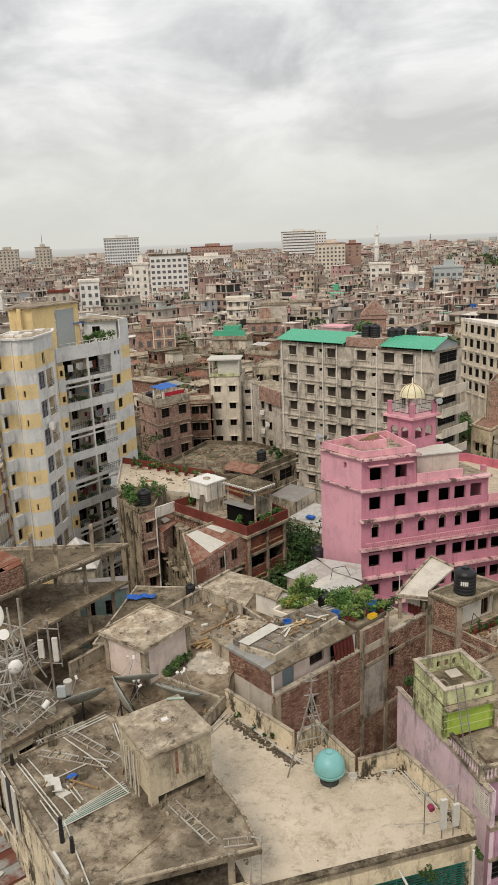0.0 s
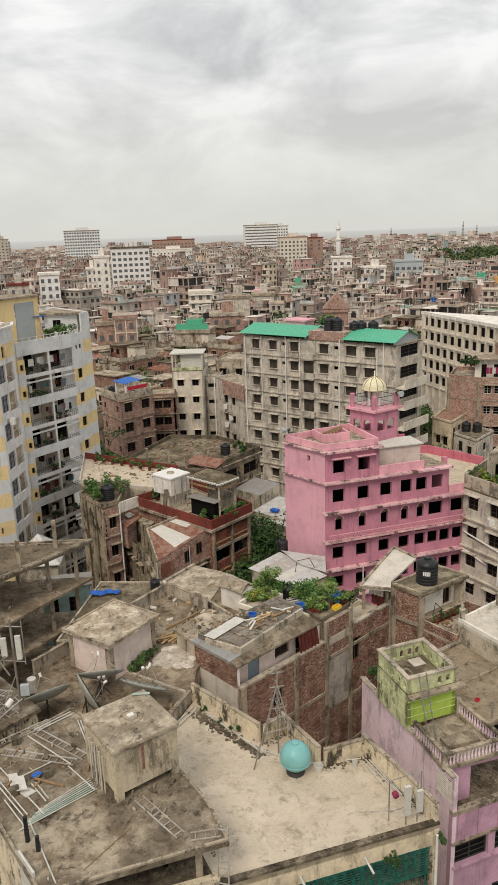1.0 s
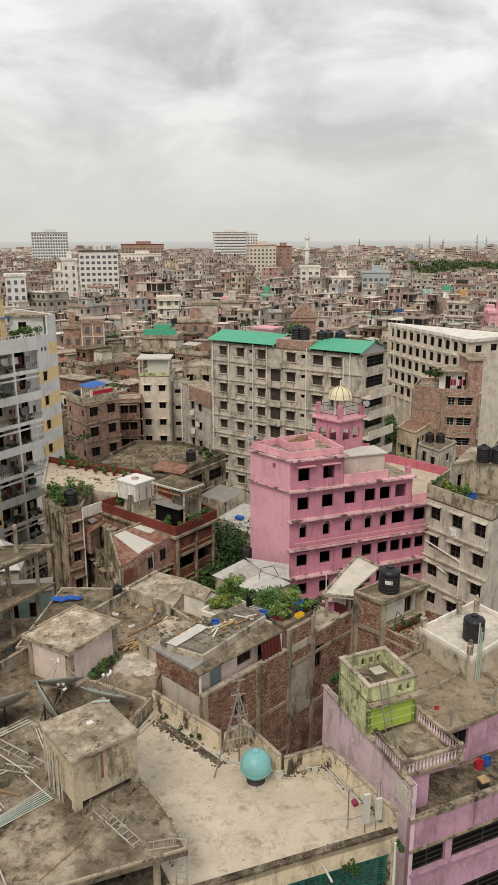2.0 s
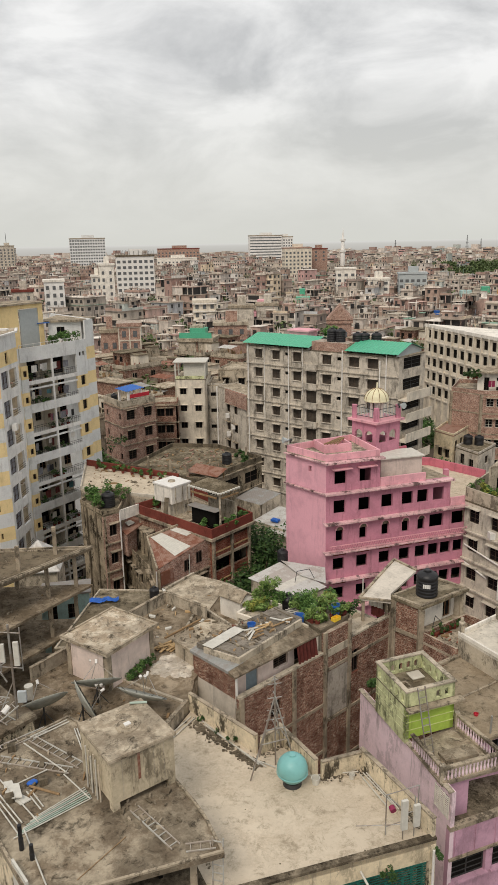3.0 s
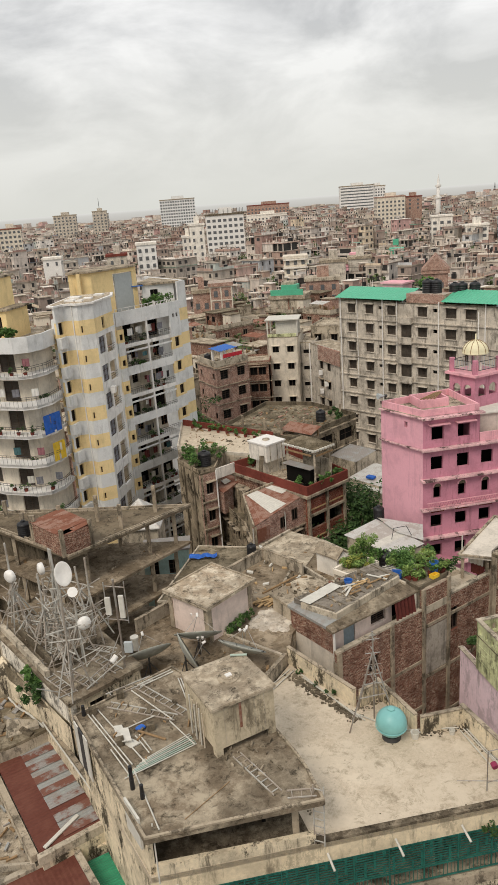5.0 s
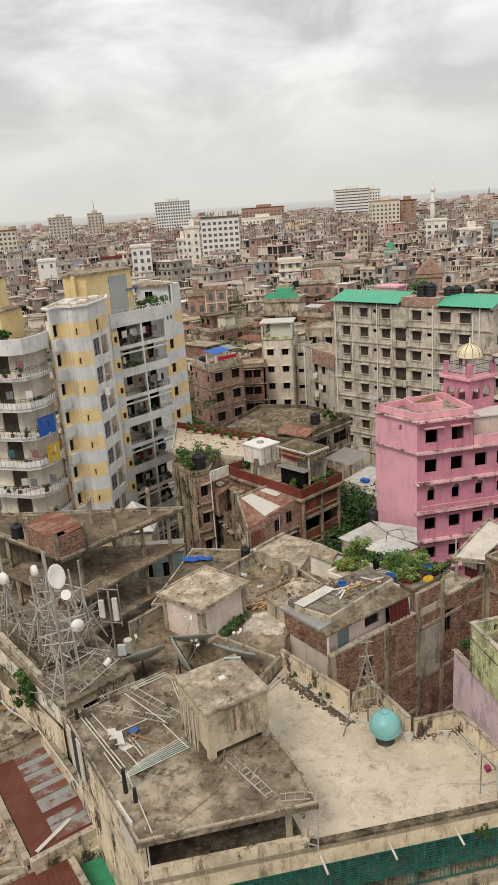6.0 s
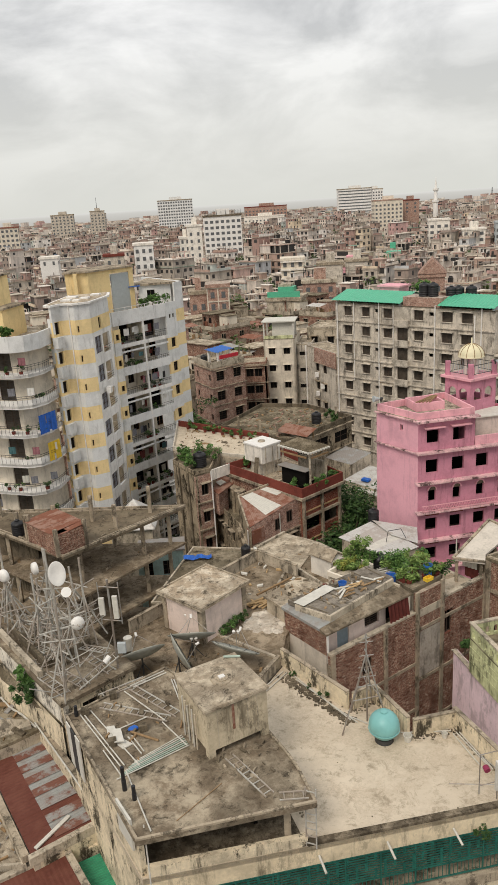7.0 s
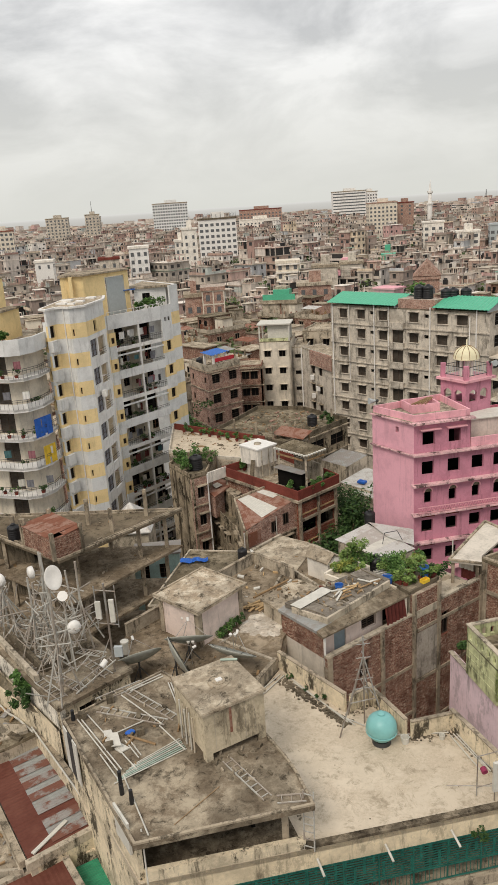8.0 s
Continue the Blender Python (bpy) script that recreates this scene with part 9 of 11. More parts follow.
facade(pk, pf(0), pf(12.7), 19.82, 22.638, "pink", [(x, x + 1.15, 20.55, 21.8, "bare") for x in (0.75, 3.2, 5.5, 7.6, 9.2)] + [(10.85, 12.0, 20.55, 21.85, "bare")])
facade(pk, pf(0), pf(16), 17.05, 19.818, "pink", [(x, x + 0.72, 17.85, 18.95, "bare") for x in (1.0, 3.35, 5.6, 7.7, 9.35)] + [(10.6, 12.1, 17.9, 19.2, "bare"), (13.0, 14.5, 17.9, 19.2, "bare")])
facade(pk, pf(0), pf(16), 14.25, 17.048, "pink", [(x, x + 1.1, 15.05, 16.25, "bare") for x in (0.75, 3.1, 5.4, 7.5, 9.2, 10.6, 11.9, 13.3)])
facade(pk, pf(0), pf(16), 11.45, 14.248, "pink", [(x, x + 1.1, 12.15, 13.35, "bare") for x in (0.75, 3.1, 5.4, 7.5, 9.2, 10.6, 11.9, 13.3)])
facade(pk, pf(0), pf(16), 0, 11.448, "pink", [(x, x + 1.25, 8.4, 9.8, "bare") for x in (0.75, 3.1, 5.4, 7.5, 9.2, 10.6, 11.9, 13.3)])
# arched window heads
for x in (1.0, 3.35, 5.6, 7.7, 9.35):
    bm = B()
    c_, n = pf(x + 0.36, 0.03), 8
    for k in range(n):
        a0, a1 = math.pi * k / n, math.pi * (k + 1) / n
        q = []
        for r_ in (0.34, 0.46):
            for a in (a0, a1):
                p = Vector((*pf(x + 0.36 - r_ * math.cos(a), 0.03), 18.95 + r_ * math.sin(a)))
                q.append(p)
        i_ = Vector((*PO, 0)) * 0.06
        hexa(bm, [q[0] - i_, q[1] - i_, q[3] - i_, q[2] - i_, q[0] + i_, q[1] + i_, q[3] + i_, q[2] + i_])
    part("arch_rim", bm, "pink_light", pk)
    bm = B()
    for k in range(n):
        a0, a1 = math.pi * k / n, math.pi * (k + 1) / n
        lo_, hi_ = [(*pf(x + 0.36 - 0.36 * math.cos(a), 0.0), 18.95 + 0.36 * math.sin(a)) for a in (a0, a1)], [(*pf(x + 0.36 - 0.36 * math.cos(a), 0.035), 18.95 + 0.36 * math.sin(a)) for a in (a0, a1)]
        c0, c1 = (*pf(x + 0.36, 0.0), 18.951), (*pf(x + 0.36, 0.035), 18.951)
        vs_ = [bm.verts.new(v) for v in (c0, *lo_, c1, *hi_)]
        for f in ((0, 2, 1), (3, 4, 5), (0, 1, 4, 3), (1, 2, 5, 4), (2, 0, 3, 5)):
            bm.faces.new([vs_[i] for i in f])
    part("arch_tympanum", bm, "raw_dark", pk)
for i, (z, L_) in enumerate(((25.5, 5.5), (22.64, 12.8), (19.82, 16), (17.05, 16), (14.25, 16), (11.45, 16))):
    part("ledge", bar(B(), (*pf(-0.25, 0.25), z - 0.14), (*pf(L_, 0.25), z - 0.14), 0.62, 0.14), "pink_ledge", pk, "pale pink floor ledge stained with mould")
    part("ledge_edge", bar(B(), (*pf(-0.25, 0.575), z - 0.16), (*pf(L_, 0.575), z - 0.16), 0.03, 0.1), "pink_ledge", pk)
fu = (PB - PA).normalized()
fo = Vector((fu.y, -fu.x))
for z in (25.5, 22.64):
    part("ledge", bar(B(), (*(PA + fo * 0.2), z - 0.14), (*(PB + fo * 0.2), z - 0.14), 0.24, 0.1), "pink_ledge", pk)
for x in (0.75, 3.2):
    part("window_hood", bar(B(), (*pf(x - 0.25, 0.25), 24.75), (*pf(x + 1.6, 0.25), 24.75), 0.5, 0.08), "pink_light", pk)
for z, xs_ in ((14.25, (0.75, 3.1, 5.4, 7.5, 9.2)), (11.45, (0.75, 3.1, 5.4, 7.5, 9.2))):
    for x in xs_:
        part("scroll", bar(B(), (*pf(x, 0.06), z + 2.3), (*pf(x + 1.25, 0.06), z + 2.3), 0.1, 0.22), "maroon", pk, "dark moulded scroll over the window")
for z in (17.12, 17.62):
    part("relief_rail", bar(B(), (*pf(0.2, 0.48), z), (*pf(16, 0.48), z), 0.06, 0.07), "pink_light", pk, "moulded pink balcony rail")
bm = B()
for k in range(64):
    p, q = pf(0.25 + 0.246 * k, 0.48), pf(0.25 + 0.246 * (k + 0.5), 0.48)
    r_ = pf(0.25 + 0.246 * (k + 1), 0.48)
    bar(bm, (*p, 17.19), (*q, 17.58), 0.04, 0.05)
    bar(bm, (*q, 17.58), (*r_, 17.19), 0.04, 0.05)
tagged(part("relief_lattice", bm, "pink_light", pk, "pink lattice of the balcony rail"), kind="stuff")
# near-black floor and back sheets give the window openings their shade
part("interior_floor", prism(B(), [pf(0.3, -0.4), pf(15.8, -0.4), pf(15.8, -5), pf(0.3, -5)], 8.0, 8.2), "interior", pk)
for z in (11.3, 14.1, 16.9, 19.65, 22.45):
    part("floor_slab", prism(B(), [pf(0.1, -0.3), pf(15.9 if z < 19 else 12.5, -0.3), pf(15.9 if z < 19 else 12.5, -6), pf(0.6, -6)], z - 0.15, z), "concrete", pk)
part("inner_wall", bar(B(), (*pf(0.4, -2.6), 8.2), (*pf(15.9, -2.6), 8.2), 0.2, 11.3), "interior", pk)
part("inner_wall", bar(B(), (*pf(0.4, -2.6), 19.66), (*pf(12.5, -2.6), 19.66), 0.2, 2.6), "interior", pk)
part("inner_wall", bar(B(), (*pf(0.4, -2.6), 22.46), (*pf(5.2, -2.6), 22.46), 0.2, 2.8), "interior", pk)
TOPB = [pf(0), pf(5.3), (13.3, 69.0), tuple(PA)]
part("roof", prism(B(), TOPB, 25.3, 25.5), "raw_wall", pk)
facade(pk, pf(5.3), (13.3, 69.0), 22.6, 25.3, "pink")
part("parapet", ring(B(), offset(TOPB, -0.05), 25.502, 26.1, 0.15), "pink_light", pk)
part("skylight", ring(B(), [(10.0, 64.5), (12.6, 65.2), (12.0, 67.6), (9.3, 66.8)], 25.502, 26.25, 0.15), "pink_light", pk)
for k in range(5):
    loose_pipe((10.0 + 0.3 * k, 64.8, 26.3), (11.8 + 0.1 * k, 66.9, 26.34), 0.06, "wood", "weathered timber across the roof opening")
R2P = [pf(5.3), pf(12.7), (18.5, 74.0), (13.3, 70.0)]
part("roof", prism(B(), R2P, 22.44, 22.62), "grey_roof", pk)
part("parapet", bar(B(), (*pf(5.35, -0.08), 22.642), (*pf(10.0, -0.08), 22.642), 0.15, 0.8), "pink_light", pk)
R3P = [pf(12.7), pf(16), (28.4, 72.6), (24, 78.4), (19.5, 79.0), (18.5, 74.0)]
part("roof", prism(B(), R3P, 19.64, 19.8), "cream_roof", pk)
part("parapet", bar(B(), (*pf(12.8, -0.08), 19.82), (*pf(16, -0.08), 19.82), 0.15, 0.8), "pink_light", pk)
part("far_parapet", bar(B(), (19.6, 79.0, 19.8), (24.0, 78.4, 19.8), 0.2, 0.9), "pink_deep", pk, "deep rose far parapet")
part("far_parapet", bar(B(), (24.0, 78.3, 19.8), (28.3, 73.0, 19.8), 0.2, 0.9), "pink_deep", pk, "deep rose far parapet")
part("post", bx(B(), 23.8, 72.6, 19.8, 24.3, 73.1, 21.0), "pink", pk)
part("far_parapet", bar(B(), (16.0, 72.5, 22.62), (20.0, 73.8, 22.62), 0.2, 0.8), "pink_deep", pk)
facade(pk, pf(12.7), (18.5, 74.0), 19.8, 22.44, "pink")
cw = thing("cement_roof_tank", 15.4, 65.3, 22.62, 12, "unpainted cement roof tank with a flat lid", "water tank")
part("body", bx(B(), 0, 0, 0, 4.2, 2.4, 1.9), "pink_cement", cw)
part("lid", bx(B(), -0.2, -0.2, 1.9, 4.4, 2.6, 2.0), "off_white", cw)
# domed tower
mn = site("domed_tower", 15.7, 68.8, 22.6, "pink square tower with arches, railing and a pale dome", "tower")
MN = [(13.37, 69.16), (15.22, 66.88), (17.9, 68.55), (16.14, 71.0)]
for i in range(4):
    L_ = edge_len(MN, i)
    hs = [(L_ * 0.14, L_ * 0.44, 25.6, 26.7), (L_ * 0.56, L_ * 0.86, 25.6, 26.7)]
    facade(mn, MN[i], MN[(i + 1) % 4], 20.0, 27.5, "pink", [(*h, "bare") for h in hs], thick=0.2)
    a, b = Vector(MN[i]), Vector(MN[(i + 1) % 4])
    u = (b - a).normalized()
    o_ = Vector((u.y, -u.x))
    for h in hs:
        bm = B()
        m_, w_ = (h[0] + h[1]) / 2, (h[1] - h[0]) / 2
        for sgn in (-1, 1):
            for k in range(5):
                x0, x1 = w_ * (0.2 * k), w_ * (0.2 * (k + 1))
                zz = 26.7 - w_ + math.sqrt(max(0.0, w_ * w_ - (w_ * (0.2 * k + 0.1)) ** 2)) * 1.0
                p0_, p1_ = a + u * (m_ + sgn * x0), a + u * (m_ + sgn * x1)
                if sgn < 0:
                    p0_, p1_ = p1_, p0_
                hexa(bm, [(*(p0_ - o_ * 0.18), zz), (*(p1_ - o_ * 0.18), zz), (*(p1_ - o_ * 0.01), zz), (*(p0_ - o_ * 0.01), zz), (*(p0_ - o_ * 0.18), 26.72), (*(p1_ - o_ * 0.18), 26.72), (*(p1_ - o_ * 0.01), 26.72), (*(p0_ - o_ * 0.01), 26.72)])
        bmesh.ops.remove_doubles(bm, verts=bm.verts, dist=0.0005)
        part("arch", bm, "pink", mn)
part("cornice", prism(B(), offset(MN, 0.3), 27.5, 27.72), "pink_light", mn)
part("floor", prism(B(), offset(MN, -0.25), 24.9, 25.1), "concrete", mn)
for x, y in offset(MN, -0.15):
    part("post", bx(B(), x - 0.22, y - 0.22, 27.72, x + 0.22, y + 0.22, 29.0), "pink", mn)
for i in range(4):
    a, b = Vector(offset(MN, -0.15)[i]), Vector(offset(MN, -0.15)[(i + 1) % 4])
    for z in (28.0, 28.8):
        part("rail", bar(B(), (*a, z), (*b, z), 0.05, 0.05), "dark_steel", mn)
    for k in range(14):
        p = a.lerp(b, (k + 0.5) / 14)
        part("railing_bar", bx(B(), p.x - 0.015, p.y - 0.015, 28.0, p.x + 0.015, p.y + 0.015, 28.8), "shutter_grey", mn)
dm = thing("dome", 15.65, 68.9, 27.72, 20, "pale cream ribbed dome on slim columns", "dome")
for k in range(6):
    a = k * math.tau / 6
    part("column", rod(B(), (0.55 * math.cos(a), 0.55 * math.sin(a), 0), (0.55 * math.cos(a), 0.55 * math.sin(a), 1.62), 0.12, 8), "white_wall", dm)
DR = 1.16
smooth(part("shell", lathe(B(), [(DR * 1.0, 1.62), (DR * 1.04, 1.66), (DR * 1.0, 1.72)] + [(DR * math.cos(math.pi / 2 * k / 10), 1.72 + 1.12 * math.sin(math.pi / 2 * k / 10)) for k in range(1, 10)] + [(0.06, 2.86), (0.05, 3.4), (0, 3.42)], 32), "dome_gold", dm))
for k in range(10):
    a = k * math.tau / 10
    bm = B()
    for j in range(9):
        t0, t1 = math.pi / 2 * j / 10, math.pi / 2 * (j + 1) / 10
        rod(bm, (1.01 * DR * math.cos(t0) * math.cos(a), 1.01 * DR * math.cos(t0) * math.sin(a), 1.72 + 1.13 * math.sin(t0)), (1.01 * DR * math.cos(t1) * math.cos(a), 1.01 * DR * math.cos(t1) * math.sin(a), 1.72 + 1.13 * math.sin(t1)), 0.03, 4)
    part("rib", bm, "wood", dm)
part("flag_pole", rod(B(), (0.9, 1.0, 0), (0.9, 1.0, 5.2), 0.05, 6), "white_paint", dm)
for x, y, z, az in ((7.0, 65.6, 26.4, 200), (17.6, 67.9, 28.9, 290)):
    t = thing("loudspeaker", x, y, z, az, "grey horn loudspeaker on the parapet", "loudspeaker", "loudspeakers")
    part("horn", rod(B(), (0.1, 0, 0.2), (0.75, 0, 0.25), 0.06, 14, 0.3), "shutter_grey", t)
    part("driver", rod(B(), (-0.15, 0, 0.2), (0.1, 0, 0.2), 0.12, 10), "dark_steel", t)
    part("bracket", bx(B(), -0.05, -0.05, -0.1, 0.05, 0.05, 0.12), "dark_steel", t)
water_tank(6.0, 63.3, 15.6, 0.5, 1.2)
# low sheets beside the pink flank
sh = site("low_sheet_roofs", 3, 72, 0, "low grey sheet roofs in the gap", "shed")
for k, (x, y, z, w_, d_) in enumerate(((4.6, 86.2, 11.0, 4.5, 5.0), (6.0, 83.6, 10.6, 4.0, 3.4), (2.0, 91.0, 12.5, 4.5, 4.0))):
    part("sheet", corrugated(B(), (x, y, z), (x + w_ * 0.8, y - w_ * 0.8, z), (x + w_ * 0.8 + d_ * 0.7, y - w_ * 0.8 + d_ * 0.7, z + 0.5), 0.25, 0.03), "tin_pale" if k != 2 else "tin_grey", sh)
    part("wall", bar(B(), (x + 0.1, y + 0.1, 0), (x + w_ * 0.78, y - w_ * 0.77, 0), 0.2, z - 0.05), "raw_wall", sh)
part("tarp", prism(B(), [(6.6, 85.0), (7.4, 84.4), (7.8, 85.0), (7.0, 85.6)], 11.25, 11.5), "blue_tarp", sh, "crumpled blue plastic on the sheets")
tree(5.3, 73.6, 0, 16.2, 2.9, 3600, 0.24)

# ---------------------------------------------------------------- grey block at the right with the garden roof
GM = [(23.6, 65.4), (27.2, 58.7), (36.0, 66.0), (31, 74)]
gmf = [17.4, 14.5, 11.6, 8.7, 5.8]
gm = block("grey_garden_flats", "grey stained flats with a planted roof terrace", GM, 20.3, "flat_cream", "moss_roof", 1.25, edges={0: dict(holes=rows_of(GM, 0, gmf, 3, 1.25, 1.35, 0.85, 0.55), wins=dict(hood="flat_cream", bars=2, frame_mat="frame_brown"))}, para_mat="raw_wall")
for f in gmf:
    a, b = Vector(GM[0]), Vector(GM[1])
    part("floor_ledge", bar(B(), (a.x - 0.08, a.y - 0.05, f - 0.1), (b.x - 0.08, b.y - 0.05, f - 0.1), 0.35, 0.14), "flat_cream", gm)
for s0, z0_, s1, z1_ in ((0.3, 15.9, 4.6, 15.2), (0.1, 14.2, 3.2, 13.4), (4.6, 15.2, 4.6, 11.8)):
    a, b = Vector(GM[0]), Vector(GM[1])
    u = (b - a).normalized()
    o_ = Vector((u.y, -u.x)) * 0.12
    part("waste_pipe", rod(B(), (*(a + u * s0 + o_), z0_), (*(a + u * s1 + o_), z1_), 0.08, 8), "white_paint", gm)
part("ac_unit", bx(B(), 24.9, 62.0, 17.5, 25.4, 62.7, 18.1), "white_paint", gm, "white air conditioner box")
rmm = site("roof_shack", 29, 67, 20.3, "grey cement roof shack with a black doorway", "hut")
facade(rmm, (25.8, 65.0), (28.2, 66.5), 20.3, 23.4, "raw_wall", [(0.9, 1.8, 20.4, 22.3, "bare")])
facade(rmm, (28.2, 66.5), (33, 62), 20.3, 23.4, "raw_wall")
part("roof", prism(B(), [(25.6, 64.8), (28.2, 66.3), (33, 62), (34, 67), (30, 71)], 23.4, 23.6), "grey_roof", rmm)
# near-black slab behind the doorway paints its inside shade
part("inner", bx(B(), 27.0, 67.0, 20.3, 29.0, 67.4, 23.4), "interior", rmm)
for x, y in ((29.0, 65.6), (30.2, 65.1), (31.3, 64.6)):
    water_tank(x, y, 23.6, 0.65, 1.6)
for k in range(5):
    f = k / 9
    p = Vector((24.6, 64.6)).lerp(Vector((27.4, 59.8)), f)
    bush("terrace_shrub", p.x + 0.6, p.y + 0.6, 20.3, 0.75, 260, 0.16, "leaf_yellow" if k % 2 else "leaf", "yellow-green shrub behind the terrace parapet", 0.7)
bucket(26.9, 62.6, 20.3, "blue_plastic", "blue plastic drum on the planted roof", 0.45, 1.1)

# ---------------------------------------------------------------- brick block, cream hut and the white roofed hall
BK = [(38.6, 116.2), (42.2, 112.5), (47.6, 110.9), (51.0, 120.0), (42, 123)]
bkf = [17.6, 14.3, 11.0, 7.7]
bk = block("red_brick_flats", "unrendered red brick flats with a roof flat", BK, 20.6, "brick_pale", "grey_roof", 0.6, edges={1: dict(holes=[(0.8, 1.9, f + 1.0, f + 2.3) for f in bkf] + [(2.3, 4.6, f + 1.0, f + 2.3) for f in bkf], wins=dict(bars=2, frame_mat="off_white", hood="concrete"))}, para_mat="brick_pale")
for f in bkf:
    part("floor_band", ring(B(), offset(BK, 0.06), f - 0.2, f, 0.2), "concrete", bk)
for i in (0, 1, 2):
    x, y = BK[i]
    part("frame_column", bx(B(), x - 0.2, y - 0.2, 0, x + 0.2, y + 0.2, 20.6), "concrete", bk)
rfk = site("roof_flat", 47, 116, 20.6, "white fronted roof flat with washing beside a brick stair tower", "roof room")
facade(rfk, (42.5, 115.4), (46.4, 114.4), 20.6, 23.6, "white_wall", [(1.0, 1.8, 20.7, 22.8), (2.9, 3.6, 20.7, 22.8)], wins=dict())
part("roof", prism(B(), [(41.9, 114.6), (46.6, 113.4), (48, 120), (43, 121)], 23.6, 23.8), "grey_roof", rfk)
facade(rfk, (46.4, 113.2), (48.5, 112.6), 20.6, 25.6, "brick_pale")
facade(rfk, (48.5, 112.6), (50.5, 118), 20.6, 25.6, "brick_pale")
facade(rfk, (47.0, 119.0), (46.4, 113.2), 20.6, 25.6, "brick_pale")
part("tower_roof", prism(B(), [(46.1, 112.9), (48.8, 112.2), (51, 118.5), (47, 119.5)], 25.6, 25.85), "concrete", rfk)
for x, y, r in ((41.6, 114.8, 0.9), (42.4, 115.6, 1.0), (41.0, 115.6, 0.8)):
    bush("roof_shrub", x, y, 22.6, r, 260, 0.22, "leaf_dark", "hanging plants on the roof flat", 0.4)
rbk = random.Random(21)
for k in range(6):
    t = thing("laundry", 43.2 + 0.5 * k, 113.9 - 0.1 * k, 20.9, -15, "washing on the roof flat's line", "laundry", "roof laundry")
    part("cloth", corrugated(B(), (0, 0, 1.6), (0.45, 0, 1.6), (0.45, 0, 0.6), 0.3, 0.03), rbk.choice(("white_paint", "interior", "off_white", "magenta")), t)
CH = [(35.0, 112.5), (36.8, 108.7), (41.0, 114.0), (38.5, 117.5)]
block("cream_hut_house", "small cream house with arched windows and a wrecked tin roof", CH, 15.0, "cream_clean", "tin_brown", 0.3, edges={0: dict(holes=[(0.8, 1.8, 11.2, 12.6), (2.4, 3.4, 11.2, 12.6)], wins=dict(hood="concrete")), 1: dict(holes=[(0.8, 2.0, 12.2, 14.0), (3.0, 4.2, 12.2, 14.0)], wins=dict(frame_mat="raw_dark"))})
block("cement_hut_house", "low cement house with black tanks on a mossy roof", [(36.9, 107.7), (38.8, 103.2), (43.2, 108.0), (41, 112)], 13.5, "grey_wall", "moss_roof", 0.3, edges={0: dict(holes=[(1.0, 1.9, 11.2, 12.8), (2.9, 3.9, 10.2, 12.4)], wins=dict()), 1: dict(holes=[(2.6, 3.8, 11.4, 12.6)], wins=dict())})
water_tank(39.3, 109.3, 13.5, 0.7, 1.5)
water_tank(40.8, 108.6, 13.5, 0.7, 1.5)
block("dark_tin_house", "dark timber house under a rusty sheet roof", rect(33.5, 99.5, -35, 6, 5), 11.0, "raw_dark", "tin_brown", 0.0, edges={0: dict(holes=[(0.8, 2.2, 8.0, 9.6), (3.4, 5.0, 8.0, 9.6)], wins=dict())})
bush("hut_shrub", 33.6, 113.0, 13.0, 1.7, 700, 0.28, "leaf", "big green shrub beside the cream hut", 0.8, "plant", False)
tree(36.5, 128.0, 0, 15.0, 3.5, 1700, 0.4)
tree(31.5, 104.5, 0, 14.0, 2.2, 900, 0.35)
WJ = [(51.7, 176.6), (59.1, 144.3), (74.0, 151.0), (70.8, 151.3)]
wjf = [20.9, 17.6, 14.3, 11.0, 7.7]
wj = site("white_roof_hall", 66, 160, 0, "long cream institutional block with a white flat roof", "building")
facade(wj, WJ[0], WJ[1], 0, 24.2, "beige_wall", rows_of(WJ, 0, wjf, 11, 2.25, 1.9, 0.85, 0.6), wins=dict(pane="interior", frame_mat="raw_dark"))
facade(wj, WJ[1], WJ[2], 0, 24.2, "beige_wall", [(1.6 + 4.4 * k, 3.4 + 4.4 * k, 22.0, 23.4) for k in range(3)], wins=dict(pane="interior"))
facade(wj, WJ[2], WJ[3], 0, 24.2, "beige_wall")
facade(wj, WJ[3], WJ[0], 0, 24.2, "beige_wall")
part("roof", prism(B(), offset(WJ, 0.5), 24.2, 24.9), "white_wall", wj, "bright white flat roof slab")
wu = (Vector(WJ[1]) - Vector(WJ[0])).normalized()
wo = Vector((wu.y, -wu.x))
for k in range(12):
    p = Vector(WJ[0]) + wu * (0.35 + 2.93 * k) + wo * 0.2
    part("pilaster", bar(B(), (*(p - wu * 0.15), 0), (*(p + wu * 0.15), 0), 0.5, 24.2), "beige_wall", wj)
for f in wjf:
    part("floor_band", bar(B(), (*(Vector(WJ[0]) + wo * 0.12), f - 0.1), (*(Vector(WJ[1]) + wo * 0.12), f - 0.1), 0.3, 0.3), "beige_wall", wj)

debris("roof_scraps", "rotten boards and rubbish over the mossy roof", [(-9.6, 93.0), (-2.0, 86.4), (5.4, 94.8), (0.5, 100.5), (-5.5, 101.8)], 16.305, 150, 91, 0.3, ("wood", "raw_dark", "tin_brown"))
debris("roof_scraps", "pots and scraps on the planted terrace", [(-8.0, 79.3), (-5.0, 78.4), (-4.6, 83.6), (-15.6, 90.6), (-14.8, 82.8)], 17.205, 60, 92, 0.3)
debris("roof_scraps", "scraps on the flat roof behind the maroon parapet", [(-7.6, 75.2), (-0.5, 68.2), (2.7, 71.6), (-2.6, 79.0)], 16.505, 60, 93, 0.3)
